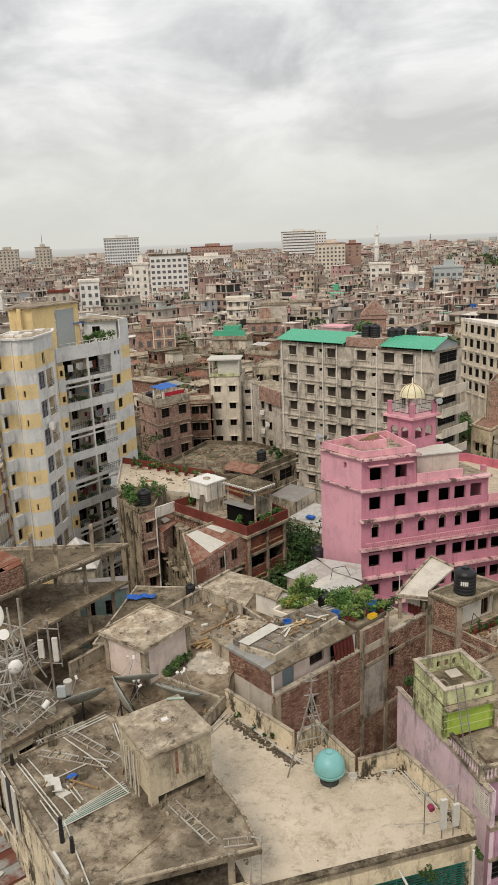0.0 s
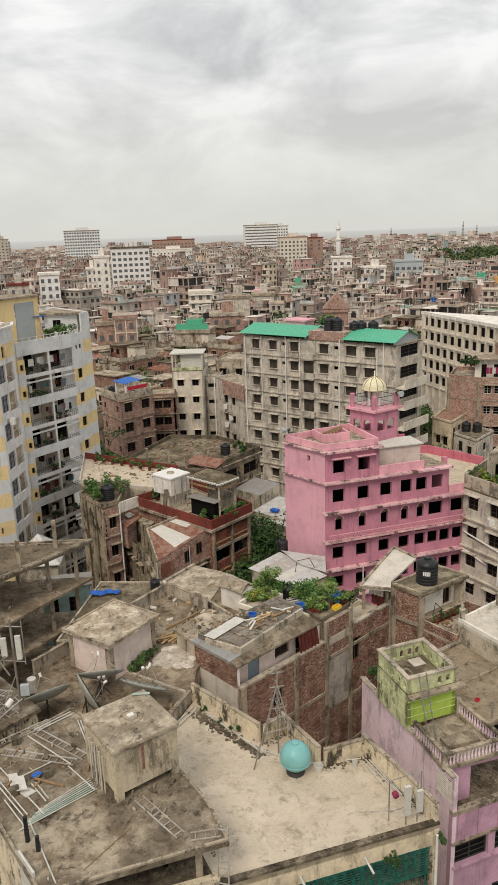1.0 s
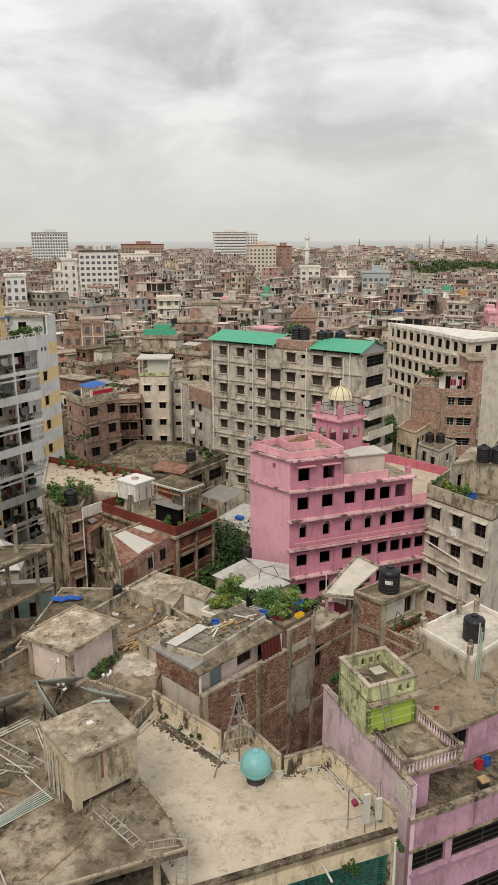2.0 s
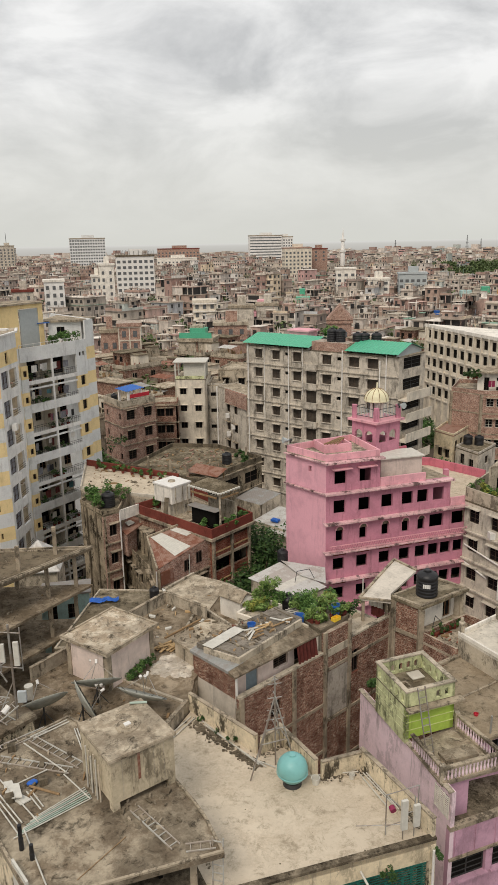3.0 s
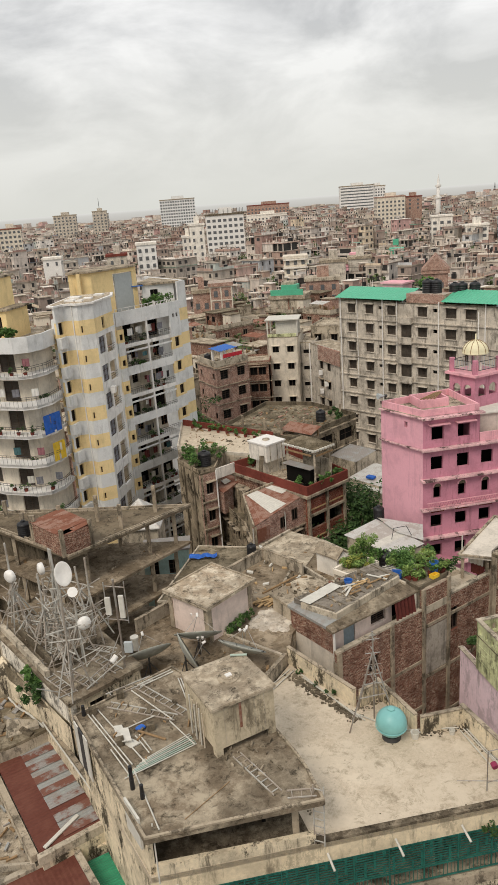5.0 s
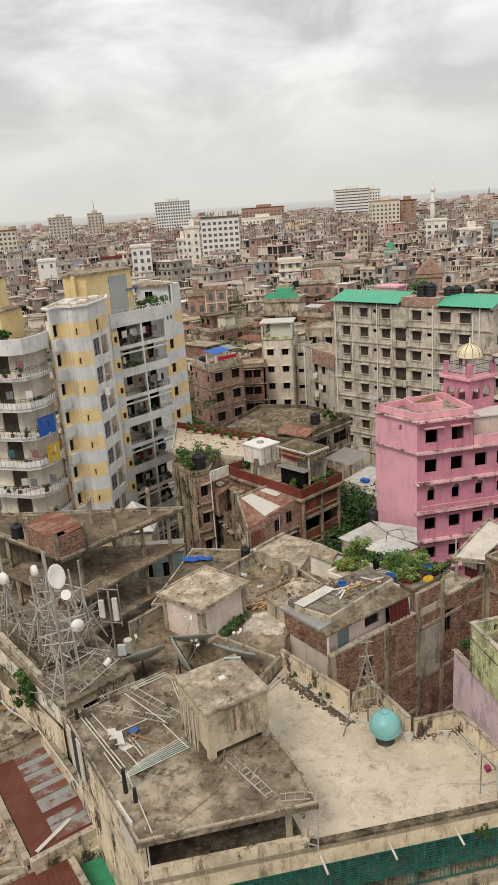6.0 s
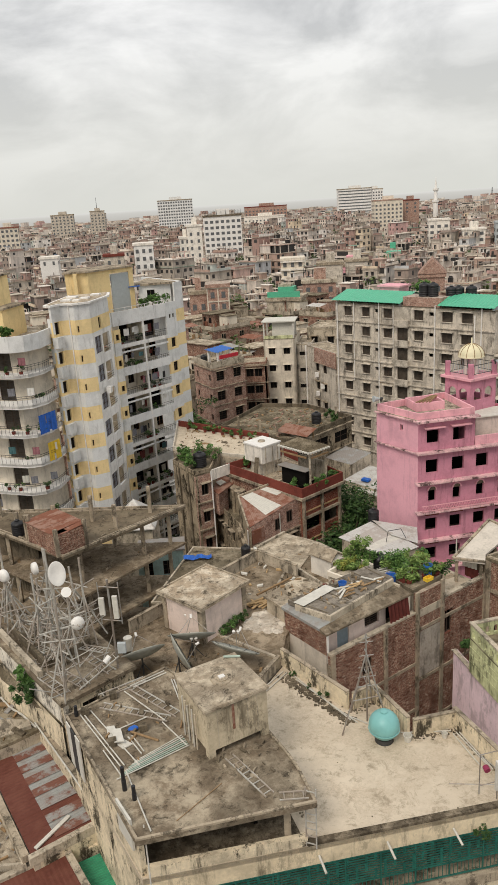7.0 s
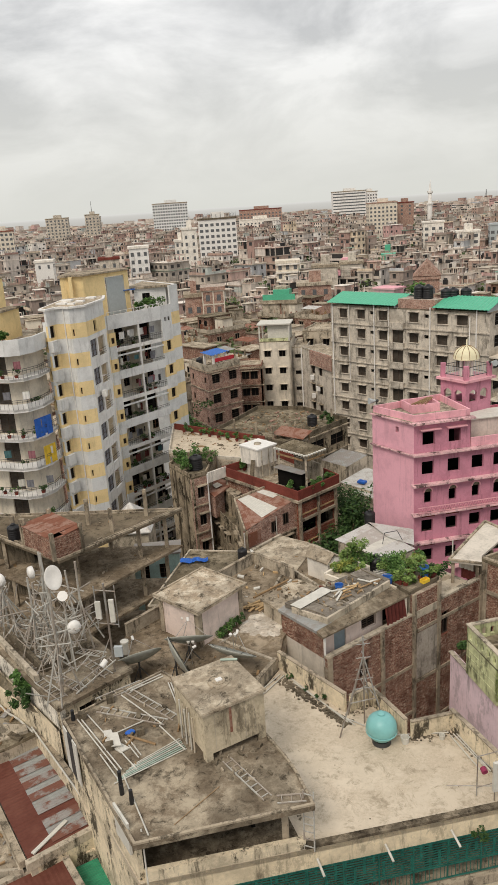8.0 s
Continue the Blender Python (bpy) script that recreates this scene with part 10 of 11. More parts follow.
debris("roof_scraps", "scraps and pots on the pink block's roofs", [pf(5.8, -0.6), pf(11.2, -0.6), (18.0, 73.0), (13.8, 69.6)], 22.625, 30, 94, 0.3)
debris("roof_scraps", "scraps over the low brick roofs", [(-17.2, 121.8), (-14.3, 117.0), (-10.4, 120.9), (-13.6, 127.0)], 19.405, 60, 95, 0.6)

# ---------------------------------------------------------------- the town beyond
HEROES = [(41, 135, 9), (-24, 84, 19), (-1, 72, 12), (-11, 77, 8), (-2, 94, 12), (-13, 121, 9), (-8, 130, 6), (-4, 136, 8), (5, 126, 8), (5, 140, 8), (12, 116, 11), (20, 109, 13), (26, 104, 9), (14, 66, 13), (24, 76, 9), (30, 66, 10),
          (45, 116, 11), (33, 95, 9), (36, 101, 7), (53, 165, 9), (56, 150, 9), (66, 160, 17), (75, 165, 14), (60, 172, 13), (-14, 33, 10), (-18, 54, 14), (4, 30, 14), (4, 42, 12), (14, 34, 12), (12, 44, 7), (-8, 40, 12), (-16, 32, 12), (-6, 51, 9), (6, 59, 6), (-4, 68, 8), (-22, 40, 10),
          (-22, 192, 3), (6, 218, 4), (35, 205, 3), (37, 300, 2), (-2, 274, 4), (11, 266, 3), (21, 283, 3), (-61, 308, 3), (-71, 296, 3)]


def town_window(plainer):
    def build(bm):
        bx(bm, 0.06, -0.03, 0.06, 1.24, 0.03, 1.24)
        n = len(bm.faces)
        lattice(bm, [0, 0.07, 0.61, 0.69, 1.23, 1.3], [0, 0.07, 1.23, 1.3], -0.08, 0.0)
        if not plainer:
            bx(bm, -0.18, -0.45, 1.36, 1.48, 0, 1.45)
        for f in list(bm.faces)[n:]:
            f.material_index = 1
    return cached(("town_window", plainer), build, ("glass", "concrete"))


def town_block(i, w, d, floors, wall, roof, rng):
    """One plain town house, built at the origin, front along +x, and copied about."""
    h = floors * 3.0
    t = thing("town_house", 0, 0, 0, 0, "weathered flat-roofed town house in a dense quarter", "house", "town houses")
    part("wall", bx(B(), 0, 0, 0, w, d, h), wall, t)
    part("roof", bx(B(), -0.12, -0.12, h + 0.002, w + 0.12, d + 0.12, h + 0.18), roof, t)
    bm = B()
    ring(bm, [(0, 0), (w, 0), (w, d), (0, d)], h + 0.182, h + rng.choice((0.5, 0.9, 1.0)), 0.15)
    part("parapet", bm, rng.choice((wall, "raw_wall")), t)
    hw, hd = rng.uniform(2.4, 3.6), rng.uniform(2.4, 3.6)
    x, y = rng.uniform(0.3, w - hw - 0.3), rng.uniform(1.0, d - hd - 0.3)
    part("stair_room", bx(B(), x, y, h + 0.182, x + hw, y + hd, h + 2.7), rng.choice((wall, "raw_wall", "beige_wall", "brick_pale")), t)
    part("stair_roof", bx(B(), x - 0.25, y - 0.25, h + 2.702, x + hw + 0.25, y + hd + 0.25, h + 2.85), roof, t)
    if rng.random() < 0.6:
        tx, ty = rng.uniform(0.8, w - 0.8), rng.uniform(0.8, d - 0.8)
        part("roof_tank", lathe(B(), [(0, 0), (0.6, 0), (0.6, 1.1), (0.35, 1.35), (0, 1.4)], 12, (tx, ty, h + 0.182)), "black_plastic", t)
    if rng.random() < 0.55:
        ax = rng.uniform(0.3, w * 0.4)
        part("lean_to", corrugated(B(), (ax, 0.4, h + 2.2), (ax + w * 0.5, 0.4, h + 2.2), (ax + w * 0.5, 3.2, h + 2.6), 0.4, 0.04), rng.choice(("tin_grey", "tin_brown", "tin_pale", "tin_grey")), t)
        for sx in (ax + 0.1, ax + w * 0.5 - 0.2):
            part("post", bx(B(), sx, 0.5, h + 0.182, sx + 0.15, 0.65, h + 2.2), "concrete", t)
    if i % 2 == 0:
        oz = h - 3.0 * rng.choice((1, 2))
        # flat near-black plate on the wall takes the place of a shaded recess
        part("loggia", bx(B(), w * 0.1, -0.05, oz + 0.9, w * rng.uniform(0.5, 0.9), 0.0, oz + 2.7), "interior", t, "near-black panel for a shaded opening")
        part("loggia_floor", bx(B(), -0.1, -0.95, oz - 0.1, w + 0.1, -0.002, oz + 0.03), "concrete", t)
        part("loggia_front", bx(B(), -0.1, -0.95, oz + 0.032, w + 0.1, -0.82, oz + 0.85), rng.choice((wall, "raw_wall")), t)
    upper = rng.uniform(0.4, 0.65) * w
    if i % 3 != 1:
        part("upper_room", bx(B(), 0.4, d * 0.35, h + 0.184, upper, d - 0.3, h + 3.0), rng.choice(("brick", "brick_pale", wall)), t)
        part("upper_roof", bx(B(), 0.0, d * 0.35 - 0.6, h + 3.002, upper + 0.4, d, h + 3.16), roof, t)
        part("upper_door", bx(B(), 0.9, d * 0.35 - 0.04, h + 0.19, 1.8, d * 0.35 - 0.002, h + 2.2), "interior", t)
        part("upper_window", bx(B(), upper - 1.7, d * 0.35 - 0.04, h + 1.0, upper - 0.6, d * 0.35 - 0.002, h + 2.2), "glass", t)
    for k in range(rng.choice((2, 3, 4))):
        sx, sy = rng.choice((0.2, w / 2, w - 0.4)), rng.choice((0.2, d / 2, d - 0.4))
        part("stub_column", bx(B(), sx, sy, h + 0.182, sx + 0.25, sy + 0.25, h + rng.uniform(1.2, 2.2)), "concrete", t)
    bm = B()
    for k in range(26):
        sx, sy, a, l = rng.uniform(0.8, w - 0.8), rng.uniform(0.6, d - 0.8), rng.uniform(0, math.tau), rng.uniform(0.3, 1.1)
        bar(bm, (sx, sy, h + 0.184), (sx + l * math.cos(a) * 0.5, sy + l * math.sin(a) * 0.5, h + 0.184 + rng.choice((0, 0, 0.5))), rng.uniform(0.08, 0.5), rng.choice((0.1, 0.25, 0.6, 1.1)))
    tagged(part("roof_clutter", bm, rng.choice(("raw_dark", "wood", "tin_brown", "raw_dark")), t, "boards, sacks and rubble on the roof"), kind="stuff")
    for f in range(max(0, floors - 3), floors):
        part("floor_band", ring(B(), offset([(0, 0), (w, 0), (w, d), (0, d)], 0.12), f * 3.0 + 2.85, f * 3.0 + 3.0, 0.1), "concrete", t) if f % 2 else None
        n = max(1, int(w / 3.2))
        for k in range(n):
            ww = 1.3
            x = (k + 0.5) * w / n - ww / 2
            piece("window", town_window(0), t, pose(x, 0, f * 3.0 + 0.9))
        for side, xx in ((-1, 0), (1, w)) if f > floors - 3 else ():
            n2 = 1 if d < 10 else 2
            for k in range(n2):
                y = (k + 0.5) * d / n2 + 0.65 * side * -1
                piece("window", town_window(1), t, pose(xx, y, f * 3.0 + 0.9, 0, 0, 90 * side))
    return t, w, d


tr = random.Random(42)
TOWN = []
WALLS = ["brick_pale", "raw_wall", "brick", "grey_wall", "brick", "concrete", "brick_pale", "raw_wall", "brick_pale", "beige_wall"]
for i in range(20):
    TOWN.append(town_block(i, tr.uniform(7.5, 12), tr.uniform(8, 12), tr.choice((4, 5, 5, 6, 6)), WALLS[i % 10], tr.choice(("grey_roof", "patch_roof", "grey_roof", "moss_roof")), tr))


def town_turn(x, y):
    return 48 + 30 * noise.noise(Vector((x * 0.006, y * 0.006, 3.0)))


used = [False] * len(TOWN)
spots = []
C = 11.8
ca, sa = math.cos(radians(48)), math.sin(radians(48))
for i in range(-60, 120):
    for j in range(-60, 120):
        gx, gy = (i + tr.uniform(-0.12, 0.12)) * C, (j + tr.uniform(-0.12, 0.12)) * C
        x, y = gx * ca - gy * sa, gx * sa + gy * ca
        if y < 50 or y > 300 or abs(x + 0.02 * y) > 0.46 * y + 10:
            continue
        if any((x - hx) ** 2 + (y - hy) ** 2 < (hr + 5) ** 2 for hx, hy, hr in HEROES):
            continue
        if abs(x - 3) < 6 and 50 < y < 66:
            continue
        spots.append((x, y))
spots.sort(key=lambda p: p[1])
for x, y in spots[:88]:
    k = tr.randrange(len(TOWN))
    t, w, d = TOWN[k]
    lift = -tr.uniform(0.0, 2.0) if y > 130 else -tr.uniform(2.0, 5.0)
    if y < 128:
        lift -= 2.0 + max(0, (128 - y) * 0.02)
    turn = town_turn(x, y) + tr.choice((0, 0, 90)) - 90
    a = radians(turn)
    ox, oy = (w / 2) * math.cos(a) - (d / 2) * math.sin(a), (w / 2) * math.sin(a) + (d / 2) * math.cos(a)
    m = pose(x - ox, y - oy, min(0, lift), 0, 0, turn)
    if used[k]:
        copy_thing(t, m)
    else:
        t.matrix_basis = m
        used[k] = True
for k, (t, w, d) in enumerate(TOWN):
    if not used[k]:
        t.matrix_basis = pose(-60 + 14 * k, 330, 0, 0, 0, 40)

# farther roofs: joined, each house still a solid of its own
# wall and roof paints greyed and lightened, with distance haze in the colour
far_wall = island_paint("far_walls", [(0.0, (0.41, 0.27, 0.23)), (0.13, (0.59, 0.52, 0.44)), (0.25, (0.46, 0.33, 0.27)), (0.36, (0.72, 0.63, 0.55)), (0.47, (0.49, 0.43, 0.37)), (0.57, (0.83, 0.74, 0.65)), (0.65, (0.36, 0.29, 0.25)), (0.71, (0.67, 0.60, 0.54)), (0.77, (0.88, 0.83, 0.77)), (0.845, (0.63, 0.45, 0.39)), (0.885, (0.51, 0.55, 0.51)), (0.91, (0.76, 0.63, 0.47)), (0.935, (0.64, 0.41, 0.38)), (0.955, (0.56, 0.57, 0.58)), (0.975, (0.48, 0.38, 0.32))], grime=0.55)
far_roof = island_paint("far_roofs", [(0.0, (0.41, 0.35, 0.29)), (0.3, (0.55, 0.49, 0.40)), (0.5, (0.31, 0.27, 0.24)), (0.64, (0.69, 0.61, 0.52)), (0.78, (0.40, 0.27, 0.23)), (0.85, (0.86, 0.79, 0.71)), (0.935, (0.25, 0.40, 0.31)), (0.955, (0.28, 0.35, 0.46)), (0.967, (0.57, 0.39, 0.33))], grime=0.55)
# far openings stay lighter than near glass, again for haze
far_dark = plain("far_opening_dark", (0.045, 0.043, 0.042), 0.3, 0.0, 0.3, 3.0, 0.5)
FACES = np.array([(3, 2, 1, 0), (4, 5, 6, 7), (0, 1, 5, 4), (1, 2, 6, 5), (2, 3, 7, 6), (3, 0, 4, 7)])


class Heap:
    """Many boxes gathered into one mesh."""

    def __init__(self):
        self.v = []

    def add(self, x, y, a, u0, v0, u1, v1, z0, z1):
        c, s = math.cos(a), math.sin(a)
        q = [(x + u * c - v * s, y + u * s + v * c) for u, v in ((u0, v0), (u1, v0), (u1, v1), (u0, v1))]
        self.v.append([(*p, z0) for p in q] + [(*p, z1) for p in q])

    def done(self, name, mat, parent):
        n = len(self.v)
        verts = np.array(self.v).reshape(-1, 3)
        faces = (FACES[None] + 8 * np.arange(n)[:, None, None]).reshape(-1, 4)
        me = bpy.data.meshes.new(name)
        me.from_pydata(verts.tolist(), [], faces.tolist())
        me.materials.append(mat)
        ob = new(name, me)
        ob.parent = parent
        return ob


city = tagged(new("far_town"), "endless dense quarter of brown and grey flat-roofed houses", "houses", kind="stuff")
hw_, hr_, hd_, hc_ = Heap(), Heap(), Heap(), Heap()
fr_ = random.Random(99)


def far_volume(x, y, a, u0, v0, u1, v1, h, detail):
    """One block of a far house: walls, overhanging floors, openings, an open storey at times, a cluttered roof."""
    w, d = u1 - u0, v1 - v0
    top = h
    if detail > 1 and fr_.random() < 0.16:
        top = h - 3.0
        # dark core box gives the open storey its shade
        hd_.add(x, y, a, u0 + 0.9, v0 + 0.9, u1 - 0.9, v1 - 0.9, top, h - 0.01)
        for k in range(max(2, int(w / 2.6)) + 1):
            u = u0 + (w - 0.35) * k / max(2, int(w / 2.6))
            hw_.add(x, y, a, u, v0, u + 0.35, v0 + 0.35, top + 0.01, h)
        for k in (0, 0.5, 1):
            v = v0 + (d - 0.35) * k
            hw_.add(x, y, a, u0, v, u0 + 0.35, v + 0.35, top + 0.012, h)
            hw_.add(x, y, a, u1 - 0.35, v, u1, v + 0.35, top + 0.012, h)
        if fr_.random() < 0.7:
            hw_.add(x, y, a, u0 + 0.02, v0 + 0.02, u0 + w * fr_.uniform(0.3, 0.7), v0 + 0.2, top + 0.014, h - fr_.choice((0.02, 1.6, 1.9)))
        hr_.add(x, y, a, u0 - 0.3, v0 - 0.4, u1 + 0.3, v1 + 0.2, top - 0.15, top)
    hw_.add(x, y, a, u0, v0, u1, v1, 0, top)
    over = fr_.uniform(0.1, 0.6)
    hr_.add(x, y, a, u0 - over, v0 - over, u1 + over, v1 + 0.1, h, h + 0.22)
    n, m = max(1, int(w / 2.7)), max(1, int(d / 3.2))
    lo = max(0, int(h / 3) - (4 if detail > 1 else 2))
    ww, wh, hood = fr_.uniform(0.45, 0.85), fr_.uniform(1.1, 1.6), fr_.random() < 0.4
    for f in range(lo, int(top / 3 + 0.01)):
        z = top - 3.0 * (int(top / 3 + 0.01) - f)
        deep = fr_.random() < 0.25
        if deep and detail > 1:
            # flat dark box drawn where a gallery would lie in shade
            hd_.add(x, y, a, u0 + w * 0.08, v0 - 0.06, u0 + w * fr_.uniform(0.4, 0.92), v0 + 0.05, z + 0.75, z + 2.6)
            hr_.add(x, y, a, u0 - 0.1, v0 - 0.8, u1 + 0.1, v0 - 0.05, z - 0.12, z + 0.02)
            hw_.add(x, y, a, u0 - 0.1, v0 - 0.8, u1 + 0.1, v0 - 0.7, z + 0.03, z + 0.8)
        else:
            for i in range(n):
                if fr_.random() < 0.8:
                    u = u0 + (i + fr_.uniform(0.35, 0.65)) * w / n
                    hd_.add(x, y, a, u - ww, v0 - 0.06, u + ww, v0 + 0.05, z + 0.8, z + 0.8 + wh)
                    if hood and detail > 1:
                        hr_.add(x, y, a, u - ww - 0.2, v0 - 0.5, u + ww + 0.2, v0 - 0.01, z + 0.9 + wh, z + 1.0 + wh)
        for i in range(m):
            if fr_.random() < 0.7:
                v = v0 + (i + fr_.uniform(0.35, 0.65)) * d / m
                side = -1 if x > 0.15 * y else 1
                for sd in ((-1, 1) if abs(x) < 0.15 * y else (side,)):
                    e = u1 if sd > 0 else u0
                    hd_.add(x, y, a, e - 0.06, v - ww, e + 0.06, v + ww, z + 0.85, z + 0.85 + wh)
        if detail > 1 and fr_.random() < 0.55:
            hr_.add(x, y, a, u0 - 0.25, v0 - 0.35, u1 + 0.25, v1 + 0.1, z + 2.86, z + 2.99)
    if detail > 1 and fr_.random() < 0.75:
        k = fr_.choice((0.5, 0.9, 1.1))
        hw_.add(x, y, a, u0, v0, u1, v0 + 0.15, h + 0.222, h + k)
        hw_.add(x, y, a, u0, v0 + 0.15, u0 + 0.15, v1, h + 0.222, h + k)
        hw_.add(x, y, a, u1 - 0.15, v0 + 0.15, u1, v1, h + 0.222, h + k)


def far_house(x, y, a, w, d, h, detail):
    cut = fr_.uniform(-0.2, 0.25) * w
    if detail and fr_.random() < 0.7:
        far_volume(x, y, a, -w / 2, -d / 2, cut, d / 2, h, detail)
        far_volume(x, y, a, cut + 0.02, -d / 2 + fr_.uniform(-0.6, 1.5), w / 2, d / 2, max(6.0, h + fr_.choice((-6, -3, -3, 3, 0.6))), detail)
    elif detail:
        far_volume(x, y, a, -w / 2, -d / 2, w / 2, d / 2, h, detail)
    else:
        hw_.add(x, y, a, -w / 2, -d / 2, w / 2, d / 2, 0, h)
        hr_.add(x, y, a, -w / 2 - 0.1, -d / 2 - 0.1, w / 2 + 0.1, d / 2 + 0.1, h, h + 0.35)
        if y < 1300:
            for f in (1, 2):
                hd_.add(x, y, a, -w / 2 + 0.6, -d / 2 - 0.1, w / 2 - 0.6, -d / 2 + 0.1, h - 3 * f + 0.8, h - 3 * f + 2.2)
            s = fr_.uniform(3, 6)
            hw_.add(x, y, a, -s / 2, -s / 2, s / 2, s / 2, h + 0.35, h + fr_.uniform(2, 3.5))
    if detail > 0:
        for _ in range(fr_.choice((1, 1, 2))):
            s, q = fr_.uniform(1.8, 4), fr_.uniform(1.8, 4)
            u, v = fr_.uniform(-w / 2, w / 2 - s), fr_.uniform(-d / 2, d / 2 - q)
            k = fr_.uniform(1.8, 3.2)
            hw_.add(x, y, a, u, v, u + s, v + q, h + 0.23, h + k)
            hd_.add(x, y, a, u + s * 0.25, v - 0.05, u + s * 0.6, v + 0.05, h + 0.24, h + min(2.1, k - 0.2))
            hr_.add(x, y, a, u - 0.3, v - 0.3, u + s + 0.3, v + q + 0.3, h + k, h + k + 0.15)
    if detail > 1:
        for _ in range(fr_.choice((4, 6, 9))):
            s, q = fr_.uniform(0.3, 1.6), fr_.uniform(0.3, 1.3)
            u, v = fr_.uniform(-w / 2, w / 2 - s), fr_.uniform(-d / 2, d / 2 - q)
            fr_.choice((hw_, hr_, hd_, hw_)).add(x, y, a, u, v, u + s, v + q, h + 0.23, h + fr_.uniform(0.5, 1.8))
        if fr_.random() < 0.7:
            s, q, k = fr_.uniform(2.5, 5), fr_.uniform(2, 4), fr_.uniform(2.0, 2.8)
            u, v = fr_.uniform(-w / 2, w / 2 - s), fr_.uniform(-d / 2, d / 2 - q)
            hr_.add(x, y, a, u, v, u + s, v + q, h + k, h + k + 0.08)
            for uu, vv in ((u, v), (u + s - 0.15, v), (u, v + q - 0.15), (u + s - 0.15, v + q - 0.15)):
                hw_.add(x, y, a, uu, vv, uu + 0.15, vv + 0.15, h + 0.23, h + k)
        for _ in range(fr_.choice((3, 5, 8))):
            u, v = fr_.uniform(-w / 2, w / 2 - 0.3), fr_.uniform(-d / 2, d / 2 - 0.3)
            hw_.add(x, y, a, u, v, u + 0.22, v + 0.22, h + 0.23, h + fr_.uniform(1.2, 2.6))
        for _ in range(fr_.choice((2, 4, 6))):
            u, v = fr_.uniform(-w / 2, w / 2), fr_.uniform(-d / 2, d / 2)
            fr_.choice((hd_, hr_, hw_)).add(x, y, a, u, v, u + 0.12, v + 0.12, h + 0.23, h + fr_.uniform(2.0, 5.0))
        if fr_.random() < 0.6:
            z = h + fr_.uniform(1.6, 2.4)
            v = fr_.uniform(-d / 2, d / 2)
            fr_.choice((hd_, hw_)).add(x, y, a, -w / 2, v, w / 2, v + 0.1, z, z + 0.1)
    if detail and fr_.random() < 0.6:
        u, v = fr_.uniform(-w / 2, w / 2 - 1.3), fr_.uniform(-d / 2, d / 2 - 1.3)
        hc_.add(x, y, a, u, v, u + 1.1, v + 1.1, h + 0.23, h + 1.7)


def keep_clear(x, y):
    return any((x - hx) ** 2 + (y - hy) ** 2 < (hr + 5) ** 2 for hx, hy, hr in HEROES)


GREEN = [(200, 640, 40), (262, 690, 55), (320, 790, 60), (262, 850, 50), (230, 420, 14), (110, 720, 24), (40, 330, 9), (330, 900, 50), (190, 745, 26), (300, 812, 34), (355, 838, 36)]


def in_green(x, y):
    return any((x - gx) ** 2 + (y - gy) ** 2 < (gr * (1 + 0.35 * noise.noise(Vector((x * 0.03, y * 0.03, 0))))) ** 2 for gx, gy, gr in GREEN)


for x, y in spots[88:]:
    far_house(x, y, radians(town_turn(x, y) - 90), fr_.uniform(7.5, 11.5), fr_.uniform(7.5, 11.5), fr_.choice((12, 15, 15, 18, 18, 21)), 2)
for (y0, y1, cell, det) in ((300, 560, 12.2, 2), (560, 1000, 13.0, 1), (1000, 1750, 15.5, 0)):
    n = int(y1 / cell) + 2
    for i in range(-n, n):
        for j in range(0, 2 * n):
            gx, gy = (i + fr_.uniform(-0.15, 0.15)) * cell, (j + fr_.uniform(-0.15, 0.15)) * cell
            x, y = gx * ca - gy * sa, gx * sa + gy * ca
            if not (y0 <= y < y1) or abs(x) > 0.44 * y + 10 or in_green(x, y) or (det == 0 and fr_.random() < 0.2):
                continue
            base = 14 + max(0.0, (y - 700) * 0.012) + 7 * noise.noise(Vector((x * 0.01, y * 0.01, 7.0)))
            h = 3 * min(9, round((base + fr_.gauss(1, 3.5)) / 3)) + fr_.uniform(0, 0.8)
            if fr_.random() < 0.05:
                h += fr_.uniform(4, 10)
            h = min(h, 30.0 + max(0.0, (y - 800) * 0.016))
            s = cell / 12.0
            far_house(x, y, radians(town_turn(x, y) - 90), fr_.uniform(7.5, 11.6) * s, fr_.uniform(7.5, 11.6) * s, max(7, h), det)
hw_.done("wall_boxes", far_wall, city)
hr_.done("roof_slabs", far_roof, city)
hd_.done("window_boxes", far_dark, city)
hc_.done("tank_boxes", M["black_plastic"], city)

# glowing band closing the plain, horizon haze painted into its emission
haze = tagged(new("backdrop"), "glowing backdrop band painted with horizon haze", "backdrop", kind="structure")
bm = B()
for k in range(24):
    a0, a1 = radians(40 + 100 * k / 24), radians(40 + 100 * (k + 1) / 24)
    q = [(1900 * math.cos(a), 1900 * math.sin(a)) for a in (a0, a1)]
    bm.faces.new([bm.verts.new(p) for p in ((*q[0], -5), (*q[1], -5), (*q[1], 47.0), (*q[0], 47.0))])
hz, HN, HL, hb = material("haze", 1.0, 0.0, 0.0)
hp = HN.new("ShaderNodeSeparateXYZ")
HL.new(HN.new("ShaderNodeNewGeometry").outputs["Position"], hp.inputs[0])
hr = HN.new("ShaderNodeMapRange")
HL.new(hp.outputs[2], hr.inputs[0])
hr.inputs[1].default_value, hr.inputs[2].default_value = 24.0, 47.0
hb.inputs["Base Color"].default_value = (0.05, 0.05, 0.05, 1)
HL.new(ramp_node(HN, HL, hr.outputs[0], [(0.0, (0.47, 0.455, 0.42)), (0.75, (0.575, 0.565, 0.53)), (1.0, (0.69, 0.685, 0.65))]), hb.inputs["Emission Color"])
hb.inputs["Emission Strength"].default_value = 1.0
